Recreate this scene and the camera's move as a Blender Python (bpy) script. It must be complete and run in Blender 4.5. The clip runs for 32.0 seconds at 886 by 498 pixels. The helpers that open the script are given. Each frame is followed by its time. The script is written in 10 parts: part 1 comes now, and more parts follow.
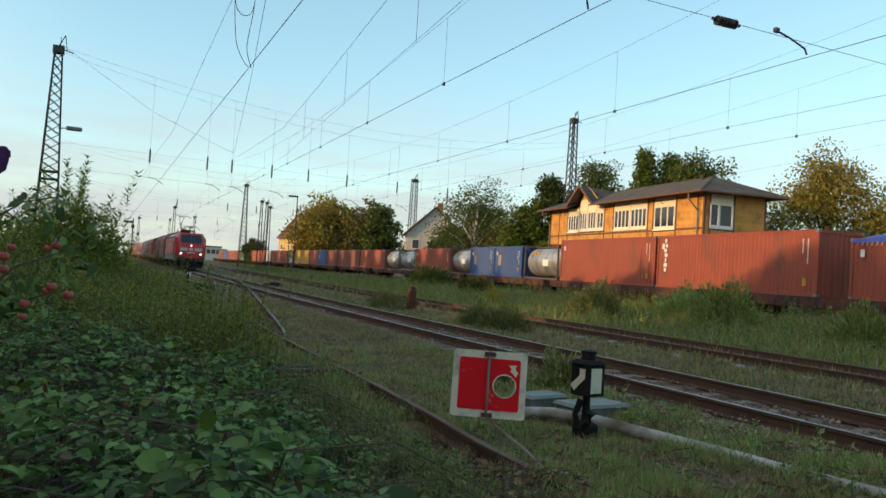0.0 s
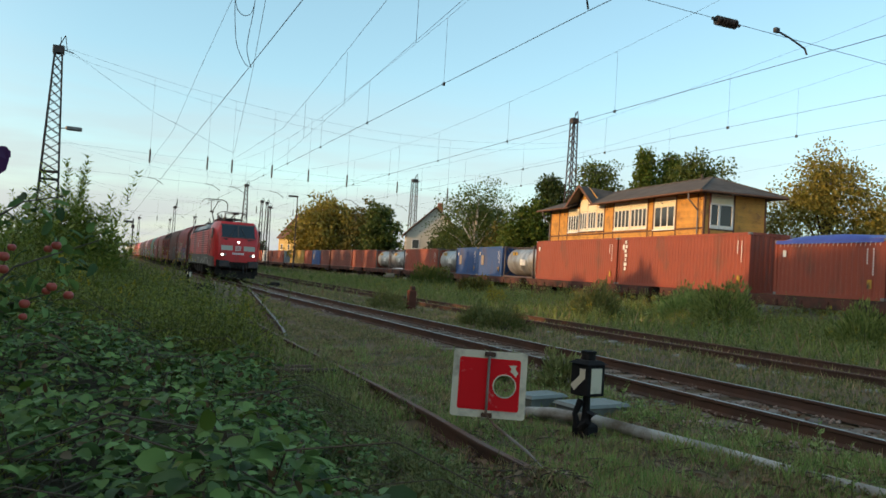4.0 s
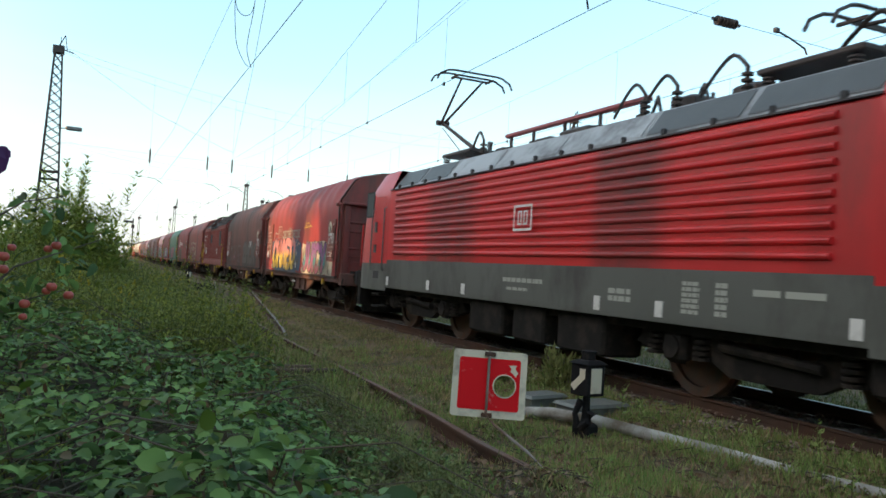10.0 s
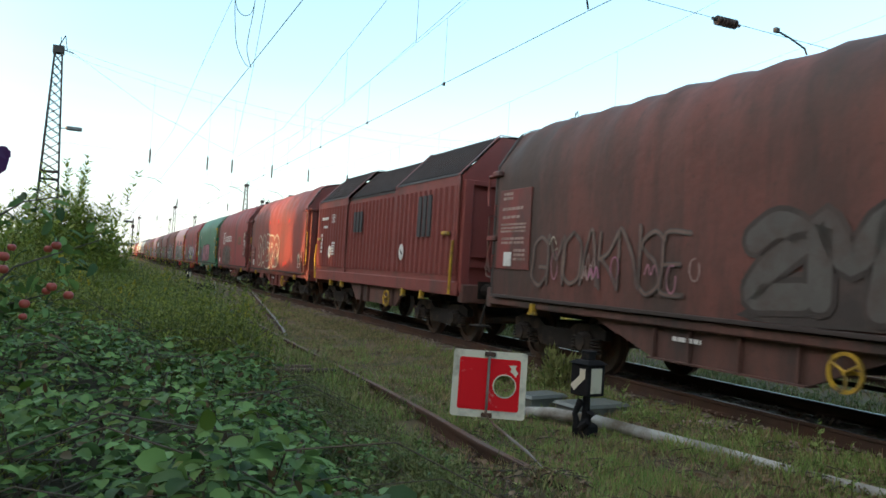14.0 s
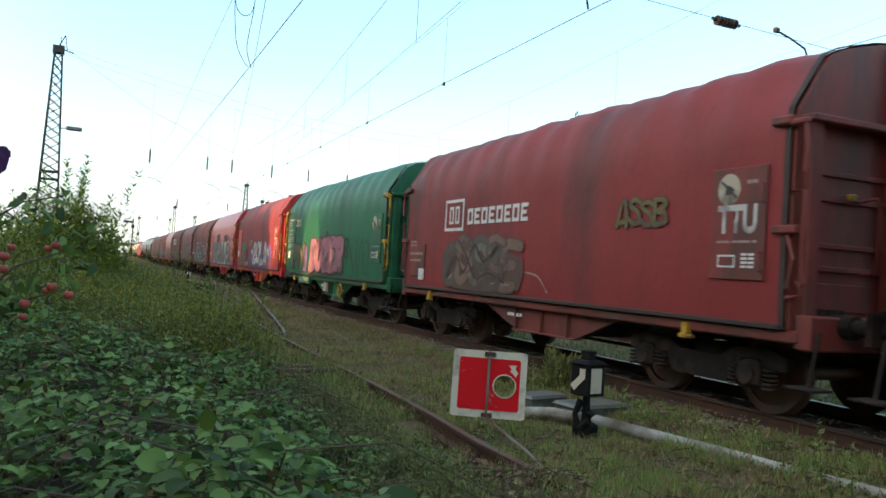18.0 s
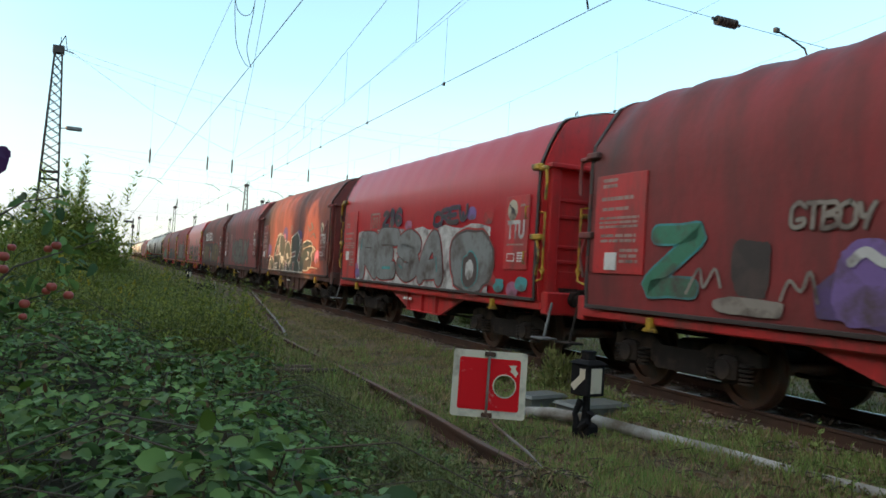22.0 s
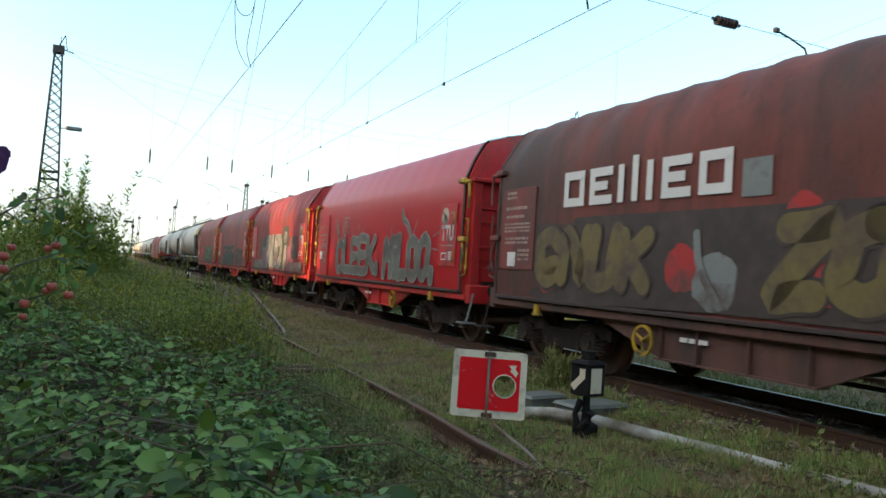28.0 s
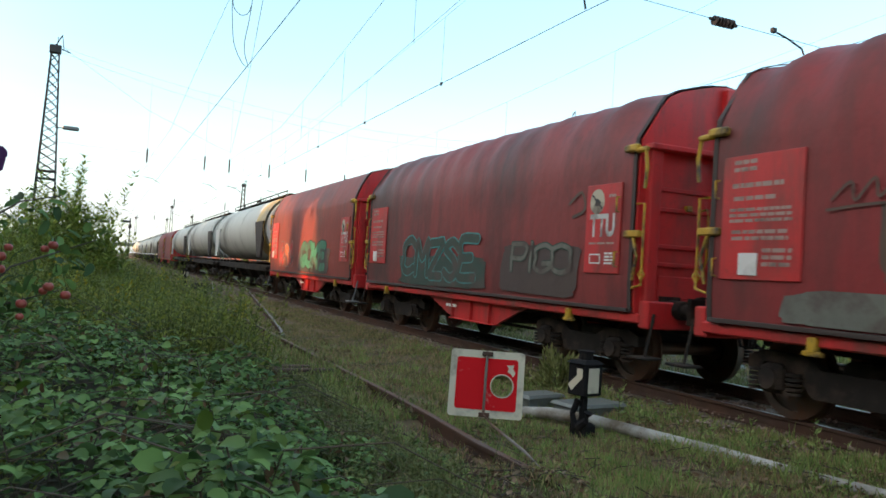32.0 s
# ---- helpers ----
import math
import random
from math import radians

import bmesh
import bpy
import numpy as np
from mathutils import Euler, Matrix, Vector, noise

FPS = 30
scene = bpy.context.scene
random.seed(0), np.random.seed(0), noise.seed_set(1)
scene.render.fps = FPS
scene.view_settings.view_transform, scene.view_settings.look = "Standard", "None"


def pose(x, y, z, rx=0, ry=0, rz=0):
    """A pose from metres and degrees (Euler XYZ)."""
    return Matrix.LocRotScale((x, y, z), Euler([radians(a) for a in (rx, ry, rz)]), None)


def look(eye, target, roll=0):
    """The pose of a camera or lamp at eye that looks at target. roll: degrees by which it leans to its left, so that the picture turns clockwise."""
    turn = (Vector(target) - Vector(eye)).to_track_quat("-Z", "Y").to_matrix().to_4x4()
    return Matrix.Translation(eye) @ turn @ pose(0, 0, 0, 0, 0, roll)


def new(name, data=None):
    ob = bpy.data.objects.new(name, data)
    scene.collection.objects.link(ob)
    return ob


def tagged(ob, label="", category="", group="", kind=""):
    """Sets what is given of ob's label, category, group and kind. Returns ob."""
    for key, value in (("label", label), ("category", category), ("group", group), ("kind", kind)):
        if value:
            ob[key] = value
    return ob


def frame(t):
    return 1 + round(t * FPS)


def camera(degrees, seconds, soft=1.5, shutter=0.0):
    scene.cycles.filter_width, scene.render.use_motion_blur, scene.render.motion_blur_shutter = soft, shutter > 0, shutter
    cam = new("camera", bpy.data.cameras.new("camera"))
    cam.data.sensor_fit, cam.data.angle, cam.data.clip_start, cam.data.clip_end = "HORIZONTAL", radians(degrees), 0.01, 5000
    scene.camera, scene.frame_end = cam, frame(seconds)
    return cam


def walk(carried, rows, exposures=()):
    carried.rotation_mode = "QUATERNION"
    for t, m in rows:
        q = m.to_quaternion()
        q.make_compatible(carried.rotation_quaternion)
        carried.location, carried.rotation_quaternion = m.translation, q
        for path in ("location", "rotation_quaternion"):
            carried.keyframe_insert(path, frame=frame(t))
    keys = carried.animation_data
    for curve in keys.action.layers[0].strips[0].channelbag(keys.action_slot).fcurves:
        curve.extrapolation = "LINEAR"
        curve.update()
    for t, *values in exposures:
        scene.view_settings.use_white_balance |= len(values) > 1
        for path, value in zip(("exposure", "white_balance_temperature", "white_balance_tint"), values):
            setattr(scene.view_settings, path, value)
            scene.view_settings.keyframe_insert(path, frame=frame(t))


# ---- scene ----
# ---- camera: tripod beside the siding, rail top is z = 0, the main track runs along y ----
cam = camera(58.86, 32.0, soft=1.6, shutter=0.16)
EYE = Vector((0.0, 0.0, 1.378))
YAW, PITCH, ROLL = 24.116, 1.654, 3.519


def aim(yaw, pitch):
    """A point ahead of the camera, yaw degrees to the right of the track."""
    a, b = radians(yaw), radians(pitch)
    return EYE + Vector((math.sin(a) * math.cos(b), math.cos(a) * math.cos(b), math.sin(b))) * 10


STAND = look(EYE, aim(YAW, PITCH), ROLL)
NUDGED = look(EYE, aim(YAW + 0.185, PITCH), ROLL)
walk(cam, [(0.0, STAND), (31.8, STAND), (31.9, STAND), (32.0, NUDGED)],
     [(0.0, 1.27, 6900, 3), (6.5, 1.27, 6900, 3), (8.5, 1.38, 6900, 4), (9.2, 1.55, 6950, 5), (10.0, 1.88, 6900, 5), (11.0, 1.99, 6900, 5), (13.0, 2.0, 6900, 5), (19.0, 2.0, 6900, 5), (20.2, 1.88, 6900, 5), (21.0, 1.7, 6900, 5), (22.0, 1.78, 6900, 5), (23.0, 1.92, 6900, 5), (24.2, 2.0, 6900, 5), (32.0, 2.0, 6900, 5)])

# ---- daylight: low evening sun from beyond the hedge, clear sky ----
SUN_ELEV, SUN_ROT = 11.0, -86.0       # degrees; the turn is counted from +y towards +x
world = bpy.data.worlds.new("sky")
scene.world = world
world.use_nodes = True
wn, wl = world.node_tree.nodes, world.node_tree.links
background = wn["Background"]
sky = wn.new("ShaderNodeTexSky")
sky.sky_type = "NISHITA"
sky.sun_disc = False
sky.sun_elevation, sky.sun_rotation = radians(SUN_ELEV), radians(SUN_ROT)
sky.altitude, sky.air_density, sky.dust_density, sky.ozone_density = 100, 1.0, 0.45, 1.8
background.inputs["Strength"].default_value = 0.15
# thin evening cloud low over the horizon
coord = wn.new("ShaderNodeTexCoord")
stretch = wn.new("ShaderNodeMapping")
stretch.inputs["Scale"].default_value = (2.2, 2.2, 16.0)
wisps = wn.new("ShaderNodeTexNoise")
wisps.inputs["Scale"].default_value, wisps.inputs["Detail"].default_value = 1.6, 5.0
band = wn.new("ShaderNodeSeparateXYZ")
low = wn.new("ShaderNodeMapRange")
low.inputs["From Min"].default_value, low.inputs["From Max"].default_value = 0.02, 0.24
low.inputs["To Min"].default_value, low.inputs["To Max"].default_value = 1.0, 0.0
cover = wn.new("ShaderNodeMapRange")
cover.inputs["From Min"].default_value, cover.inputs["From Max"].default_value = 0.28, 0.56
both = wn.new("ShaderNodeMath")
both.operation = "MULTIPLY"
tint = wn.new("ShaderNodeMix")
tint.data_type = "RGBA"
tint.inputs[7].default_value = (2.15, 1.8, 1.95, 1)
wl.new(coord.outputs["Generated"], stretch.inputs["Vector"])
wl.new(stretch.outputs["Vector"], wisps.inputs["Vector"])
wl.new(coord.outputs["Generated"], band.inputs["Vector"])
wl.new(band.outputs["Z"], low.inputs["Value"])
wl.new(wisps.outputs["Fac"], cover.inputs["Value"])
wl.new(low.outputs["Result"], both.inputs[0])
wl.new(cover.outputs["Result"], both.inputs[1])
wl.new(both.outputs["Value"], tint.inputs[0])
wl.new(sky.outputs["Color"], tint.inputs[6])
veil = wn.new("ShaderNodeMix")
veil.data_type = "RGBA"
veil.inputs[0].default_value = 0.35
# the glow of the low sun widens over its own quarter of the sky
toward = wn.new("ShaderNodeVectorMath")
toward.operation = "DOT_PRODUCT"
toward.inputs[1].default_value = (math.sin(radians(SUN_ROT)), math.cos(radians(SUN_ROT)), 0.2)
glow = wn.new("ShaderNodeMapRange")
glow.interpolation_type = "SMOOTHSTEP"
glow.inputs["From Min"].default_value, glow.inputs["From Max"].default_value = 0.1, 1.0
haze = wn.new("ShaderNodeMix")
haze.data_type = "RGBA"
haze.inputs[6].default_value, haze.inputs[7].default_value = (1.05, 1.9, 2.25, 1), (6.4, 4.7, 3.3, 1)
wl.new(coord.outputs["Generated"], toward.inputs[0])
wl.new(toward.outputs["Value"], glow.inputs["Value"])
wl.new(glow.outputs["Result"], haze.inputs[0])
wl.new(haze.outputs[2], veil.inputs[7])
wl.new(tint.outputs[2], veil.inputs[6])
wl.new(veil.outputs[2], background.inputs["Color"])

sun_data = bpy.data.lights.new("sun", "SUN")
sun_data.energy, sun_data.angle, sun_data.color = 1.65, radians(0.6), (1.0, 0.60, 0.31)
sun = new("sun", sun_data)
_a, _e = radians(SUN_ROT), radians(SUN_ELEV)
SUN_WAY = Vector((math.sin(_a) * math.cos(_e), math.cos(_a) * math.cos(_e), math.sin(_e)))
sun.matrix_world = look(SUN_WAY * 200, (0, 0, 0))


# ---- materials ----
def tone(c, k):
    return tuple(min(1.0, v * k) for v in c[:3]) + (1.0,)


def mat(name, base, rough=0.7, metal=0.0, scale=3.0, spread=0.25, dirt=None, dirt_amount=0.0, dirt_scale=0.7,
        bump=0.15, bump_scale=60.0, streak=0.0, by_piece=0.0, emit=0.0, sheen=0.0, trans=0.0, by_island=False):
    """A surface: base colour with broad and fine variation, patches of dirt, fine relief."""
    m = bpy.data.materials.new(name)
    m.use_nodes = True
    n, l = m.node_tree.nodes, m.node_tree.links
    p = n["Principled BSDF"]
    tc = n.new("ShaderNodeTexCoord")
    broad = n.new("ShaderNodeTexNoise")
    broad.inputs["Scale"].default_value, broad.inputs["Detail"].default_value = scale, 6.0
    l.new(tc.outputs["Object"], broad.inputs["Vector"])
    ramp = n.new("ShaderNodeMix")
    ramp.data_type = "RGBA"
    ramp.inputs[6].default_value, ramp.inputs[7].default_value = tone(base, 1 - spread), tone(base, 1 + spread)
    l.new(broad.outputs["Fac"], ramp.inputs[0])
    colour = ramp.outputs[2]
    if dirt is not None:
        patch = n.new("ShaderNodeTexNoise")
        patch.inputs["Scale"].default_value, patch.inputs["Detail"].default_value = dirt_scale, 8.0
        patch.inputs["Roughness"].default_value = 0.65
        if streak:
            mp = n.new("ShaderNodeMapping")
            mp.inputs["Scale"].default_value = (1.0, 1.0, 1.0 / (1 + streak))
            l.new(tc.outputs["Object"], mp.inputs["Vector"])
            l.new(mp.outputs["Vector"], patch.inputs["Vector"])
        else:
            l.new(tc.outputs["Object"], patch.inputs["Vector"])
        rng = n.new("ShaderNodeMapRange")
        rng.inputs["From Min"].default_value, rng.inputs["From Max"].default_value = 0.62 - 0.4 * dirt_amount, 0.78 - 0.3 * dirt_amount
        l.new(patch.outputs["Fac"], rng.inputs["Value"])
        mx = n.new("ShaderNodeMix")
        mx.data_type = "RGBA"
        l.new(rng.outputs["Result"], mx.inputs[0])
        l.new(colour, mx.inputs[6])
        mx.inputs[7].default_value = (*dirt[:3], 1.0)
        colour = mx.outputs[2]
    if by_piece or by_island:
        if by_island:
            info = n.new("ShaderNodeNewGeometry").outputs["Random Per Island"]
        else:
            info = n.new("ShaderNodeObjectInfo").outputs["Random"]
        rg = n.new("ShaderNodeMapRange")
        rg.inputs["To Min"].default_value, rg.inputs["To Max"].default_value = 1 - by_piece, 1 + by_piece
        l.new(info, rg.inputs["Value"])
        hs = n.new("ShaderNodeHueSaturation")
        l.new(rg.outputs["Result"], hs.inputs["Value"])
        l.new(colour, hs.inputs["Color"])
        colour = hs.outputs["Color"]
    l.new(colour, p.inputs["Base Color"])
    p.inputs["Roughness"].default_value, p.inputs["Metallic"].default_value = rough, metal
    if rough >= 0.8:
        p.inputs["Specular IOR Level"].default_value = 0.12
    if trans:
        p.inputs["Transmission Weight"].default_value = trans
    if emit:
        l.new(colour, p.inputs["Emission Color"])
        p.inputs["Emission Strength"].default_value = emit
    if bump:
        fine = n.new("ShaderNodeTexNoise")
        fine.inputs["Scale"].default_value, fine.inputs["Detail"].default_value = bump_scale, 4.0
        l.new(tc.outputs["Object"], fine.inputs["Vector"])
        bp = n.new("ShaderNodeBump")
        bp.inputs["Strength"].default_value, bp.inputs["Distance"].default_value = bump, 0.02
        l.new(fine.outputs["Fac"], bp.inputs["Height"])
        l.new(bp.outputs["Normal"], p.inputs["Normal"])
    return m


def leaf_mat(name, base, other, rough=0.55, through_light=0.25):
    """Leaves: colour from piece to piece, some light through them."""
    m = bpy.data.materials.new(name)
    m.use_nodes = True
    n, l = m.node_tree.nodes, m.node_tree.links
    p = n["Principled BSDF"]
    geo = n.new("ShaderNodeNewGeometry")
    mx = n.new("ShaderNodeMix")
    mx.data_type = "RGBA"
    mx.inputs[6].default_value, mx.inputs[7].default_value = (*base, 1), (*other, 1)
    l.new(geo.outputs["Random Per Island"], mx.inputs[0])
    l.new(mx.outputs[2], p.inputs["Base Color"])
    p.inputs["Roughness"].default_value = rough
    p.inputs["Specular IOR Level"].default_value = 0.2
    tr = n.new("ShaderNodeBsdfTranslucent")
    l.new(mx.outputs[2], tr.inputs["Color"])
    add = n.new("ShaderNodeMixShader")
    add.inputs[0].default_value = through_light
    l.new(p.outputs["BSDF"], add.inputs[1])
    l.new(tr.outputs["BSDF"], add.inputs[2])
    l.new(add.outputs["Shader"], n["Material Output"].inputs["Surface"])
    return m


RUST = (0.13, 0.055, 0.03)
GRIME = (0.035, 0.03, 0.027)
M_STEEL = mat("rail_steel", (0.08, 0.052, 0.042), 0.85, 0.1, 4, 0.35, (0.11, 0.06, 0.042), 0.5)
M_RAILTOP = mat("rail_head", (0.34, 0.31, 0.30), 0.42, 1.0, 2, 0.2, (0.12, 0.08, 0.06), 0.35, 3, bump=0.03)
M_RAILTOP_LINK = mat("rail_head_dull", (0.20, 0.17, 0.15), 0.65, 0.2, 3, 0.25, (0.14, 0.09, 0.065), 0.3, 4, bump=0.1)
M_RAILTOP_OLD = mat("rail_head_rusty", (0.115, 0.075, 0.06), 0.75, 0.1, 5, 0.45, RUST, 0.6, 6, bump=0.6, bump_scale=25)
M_SLEEPER = mat("sleeper", (0.22, 0.175, 0.145), 0.9, 0, 5, 0.35, GRIME, 0.4, by_piece=0.25)
M_CONCRETE = mat("concrete", (0.27, 0.255, 0.225), 0.9, 0, 2, 0.2, (0.16, 0.15, 0.13), 0.4, bump=0.3)
M_BALLAST = mat("ballast_stone", (0.28, 0.22, 0.185), 0.95, 0, 6, 0.4, RUST, 0.35, by_island=True, by_piece=0.35)
M_GREY_STEEL = mat("grey_steel", (0.2, 0.2, 0.2), 0.55, 0.5, 3, 0.2, RUST, 0.2)
M_MAST = mat("mast_steel", (0.055, 0.05, 0.05), 0.7, 0.4, 3, 0.3, RUST, 0.3)
M_WIRE = mat("wire", (0.05, 0.05, 0.05), 0.6, 0.6, 3, 0.2, bump=0)
M_DARK = mat("dark_steel", (0.028, 0.024, 0.022), 0.8, 0.1, 5, 0.4, (0.075, 0.052, 0.04), 0.33, 2.5)
M_BLACK = mat("black_rubber", (0.02, 0.02, 0.02), 0.8, 0, 5, 0.2)
M_YELLOW = mat("yellow_paint", (0.52, 0.31, 0.025), 0.55, 0, 4, 0.2, GRIME, 0.4, 3)
M_WHITE = mat("white_paint", (0.72, 0.71, 0.68), 0.55, 0, 4, 0.08, (0.4, 0.37, 0.33), 0.2, 2)
M_GLASS_DARK = mat("window_glass", (0.02, 0.025, 0.03), 0.06, 0, 1, 0.1, bump=0)


# ---- mesh building ----
class Mesh:
    """Collects faces for one mesh."""

    def __init__(self):
        self.v, self.f = [], []

    def add(self, verts, faces):
        k = len(self.v)
        self.v.extend(tuple(p) for p in verts)
        self.f.extend(tuple(i + k for i in f) for f in faces)
        return self

    def quad(self, a, b, c, d):
        return self.add((a, b, c, d), ((0, 1, 2, 3),))

    def box(self, x0, x1, y0, y1, z0, z1, c=0.0):
        """A box; c cuts its edges by that much."""
        if c <= 0:
            v = [(x, y, z) for x in (x0, x1) for y in (y0, y1) for z in (z0, z1)]
            return self.add(v, ((0, 1, 3, 2), (4, 6, 7, 5), (0, 4, 5, 1), (2, 3, 7, 6), (0, 2, 6, 4), (1, 5, 7, 3)))
        c = min(c, abs(x1 - x0) * 0.45, abs(y1 - y0) * 0.45, abs(z1 - z0) * 0.45)
        rings = []
        for z, s in ((z0, c), (z0 + c, 0), (z1 - c, 0), (z1, c)):
            a0, a1, b0, b1 = x0 + s, x1 - s, y0 + s, y1 - s
            rings.append([(a0 + c, b0, z), (a1 - c, b0, z), (a1, b0 + c, z), (a1, b1 - c, z),
                          (a1 - c, b1, z), (a0 + c, b1, z), (a0, b1 - c, z), (a0, b0 + c, z)])
        return self.loft(rings, True, True)

    def loft(self, rings, closed=True, caps=True):
        """Joins rings of equally many points."""
        n = len(rings[0])
        v = [p for r in rings for p in r]
        f = []
        for i in range(len(rings) - 1):
            for j in range(n if closed else n - 1):
                k = (j + 1) % n
                f.append((i * n + j, i * n + k, (i + 1) * n + k, (i + 1) * n + j))
        if caps and closed:
            f.append(tuple(range(n - 1, -1, -1)))
            f.append(tuple((len(rings) - 1) * n + j for j in range(n)))
        return self.add(v, f)

    def tube(self, path, r, seg=6, caps=True):
        """A round bar along a path; r is a number or one for each point."""
        path = [Vector(p) for p in path]
        rs = r if isinstance(r, (list, tuple)) else [r] * len(path)
        rings = []
        for i, p in enumerate(path):
            t = (path[min(i + 1, len(path) - 1)] - path[max(i - 1, 0)]).normalized()
            side = t.cross(Vector((0, 0, 1)) if abs(t.z) < 0.9 else Vector((1, 0, 0))).normalized()
            up = side.cross(t)
            rings.append([p + (side * math.cos(2 * math.pi * j / seg) + up * math.sin(2 * math.pi * j / seg)) * rs[i] for j in range(seg)])
        return self.loft(rings, True, caps)

    def bar(self, a, b, w, h=None):
        """A square bar from a to b."""
        h = h or w
        a, b = Vector(a), Vector(b)
        t = (b - a).normalized()
        side = t.cross(Vector((0, 0, 1)) if abs(t.z) < 0.95 else Vector((0, 1, 0))).normalized()
        up = side.cross(t)
        ring = lambda p: [p + side * w / 2 + up * h / 2, p - side * w / 2 + up * h / 2, p - side * w / 2 - up * h / 2, p + side * w / 2 - up * h / 2]
        return self.loft([ring(a), ring(b)])

    def disc(self, centre, axis, r0, r1, w, seg=20):
        """A wheel-like ring round axis 'x', 'y' or 'z': inner and outer radius, width."""
        c = Vector(centre)
        rings = []
        for rr, ww in ((r0, -w / 2), (r1, -w / 2), (r1, w / 2), (r0, w / 2)):
            ring = []
            for j in range(seg):
                a = 2 * math.pi * j / seg
                u, v = rr * math.cos(a), rr * math.sin(a)
                ring.append(c + Vector({"x": (ww, u, v), "y": (u, ww, v), "z": (u, v, ww)}[axis]))
            rings.append(ring)
        rings.append(rings[0])
        return self.loft(rings, True, False)

    def prism(self, outline, y0, y1):
        """An outline of (x, z) pushed along y."""
        return self.loft([[(x, y0, z) for x, z in outline], [(x, y1, z) for x, z in outline]])

    def data(self, name, material, smooth=0):
        me = bpy.data.meshes.new(name)
        me.from_pydata(self.v, [], self.f)
        if smooth:
            me.shade_smooth()
            me.set_sharp_from_angle(angle=radians(smooth))
        for m in material if isinstance(material, (list, tuple)) else (material,):
            me.materials.append(m)
        return me


def fix_normals(me):
    bm = bmesh.new()
    bm.from_mesh(me)
    bmesh.ops.recalc_face_normals(bm, faces=bm.faces)
    bm.to_mesh(me)
    bm.free()


def part(name, mesh, material, parent, label="", smooth=0, at=None):
    """Links a mesh as one object under a thing or a part."""
    me = mesh.data(name, material, smooth) if isinstance(mesh, Mesh) else mesh
    ob = new(name, me)
    ob.parent = parent
    if at is not None:
        ob.location = at
    if label:
        ob["label"] = label
    return ob


def thing(name, label, category, group="", kind="", at=(0, 0, 0), turn=0.0):
    ob = new(name)
    ob.empty_display_size = 0.2
    ob.location, ob.rotation_euler = at, (0, 0, radians(turn))
    return tagged(ob, label, category, group, kind)


def solid(name, mesh, material, label, category, group="", kind="", smooth=0, at=(0, 0, 0), turn=0.0):
    ob = new(name, mesh.data(name, material, smooth))
    ob.location, ob.rotation_euler = at, (0, 0, radians(turn))
    return tagged(ob, label, category, group, kind)


def letters(text, size, offset=0.0, shear=0.0, spacing=1.0):
    """The outlines of a text in the built-in font as a flat mesh, centred."""
    cu = bpy.data.curves.new("letters", "FONT")
    cu.body, cu.size, cu.offset, cu.shear, cu.space_character = text, size, offset, shear, spacing
    cu.align_x, cu.align_y, cu.resolution_u = "CENTER", "CENTER", 6
    ob = bpy.data.objects.new("letters", cu)
    scene.collection.objects.link(ob)
    dg = bpy.context.evaluated_depsgraph_get()
    me = bpy.data.meshes.new_from_object(ob.evaluated_get(dg))
    bpy.data.objects.remove(ob)
    bpy.data.curves.remove(cu)
    return me


# ---- the lie of the tracks ----
def soft_ramp(v, w):
    """0 below, v above, rounded over the width w."""
    return 0.5 * (v + math.sqrt(v * v + w * w))


def main_x(y):
    return 7.936 + 0.0238 * soft_ramp(y - 27.6, 5.0)


def second_x(y):
    return 13.4 + 0.024 * (y - 10) + 0.0004 * max(0.0, y - 40) ** 2


def goods_x(y):
    """Near face of the container train."""
    if y < 70:
        return 25.4 + 0.1163 * y
    if y < 130:
        u = y - 70
        return 25.4 + 0.1163 * 70 + 0.1163 * u - 0.1163 * u * u / 120
    return 25.4 + 0.1163 * 100 + 0.02 * (y - 130)


def siding_x(y):
    """The siding's rail that lies open."""
    return 3.05 + 0.12 * max(0.0, min(1.0, (14 - y) / 6)) + 0.95 * min(1.0, max(0.0, (y - 6) / 26.0)) ** 0.75


def head(t):
    """How far off the front buffers of the arriving train are at t seconds."""
    return 82.265 - 8.0807 * t + 0.023 * max(0.0, t - 13.8) ** 2

# ---- ground: one sheet to the horizon ----
def ground_z(x, y):
    """Height of the soil."""
    z = -0.30
    for centre, half in ((main_x(y), 2.0), (second_x(y), 1.9)):
        z += 0.10 * max(0.0, min(1.0, (half + 0.8 - abs(x - centre)) / 0.8))
    if x < 3.6:
        z += 0.13 * min(1.0, (3.6 - x) / 0.5) * max(0.0, min(1.0, (32 - y) / 8))
    dip = ((x - siding_x(y) + 0.22) / 0.2) ** 2 + ((y - 6.7) / 1.3) ** 2
    if dip < 6:
        z -= 0.13 * math.exp(-dip)
    over = ((x - siding_x(y)) / 0.35) ** 2
    if over < 5 and y < 6:
        z += 0.115 * math.exp(-over) * max(0.0, min(1.0, (5.5 - y) / 0.7))
    if over < 5 and y > 7.6:
        z += 0.15 * math.exp(-over) * max(0.0, min(1.0, 0.45 + 2.2 * noise.noise(Vector((3.0, y * 0.75, 8)))))
    if x < 1.6:
        z += 0.2 * min(1.0, (1.6 - x) / 2.5)
    if x > 17:
        z += 0.30 * min(1.0, (x - 17) / 6)
    z += 0.06 * noise.noise(Vector((x * 0.45, y * 0.45, 0))) + 0.025 * noise.noise(Vector((x * 1.9, y * 1.9, 4)))
    return z


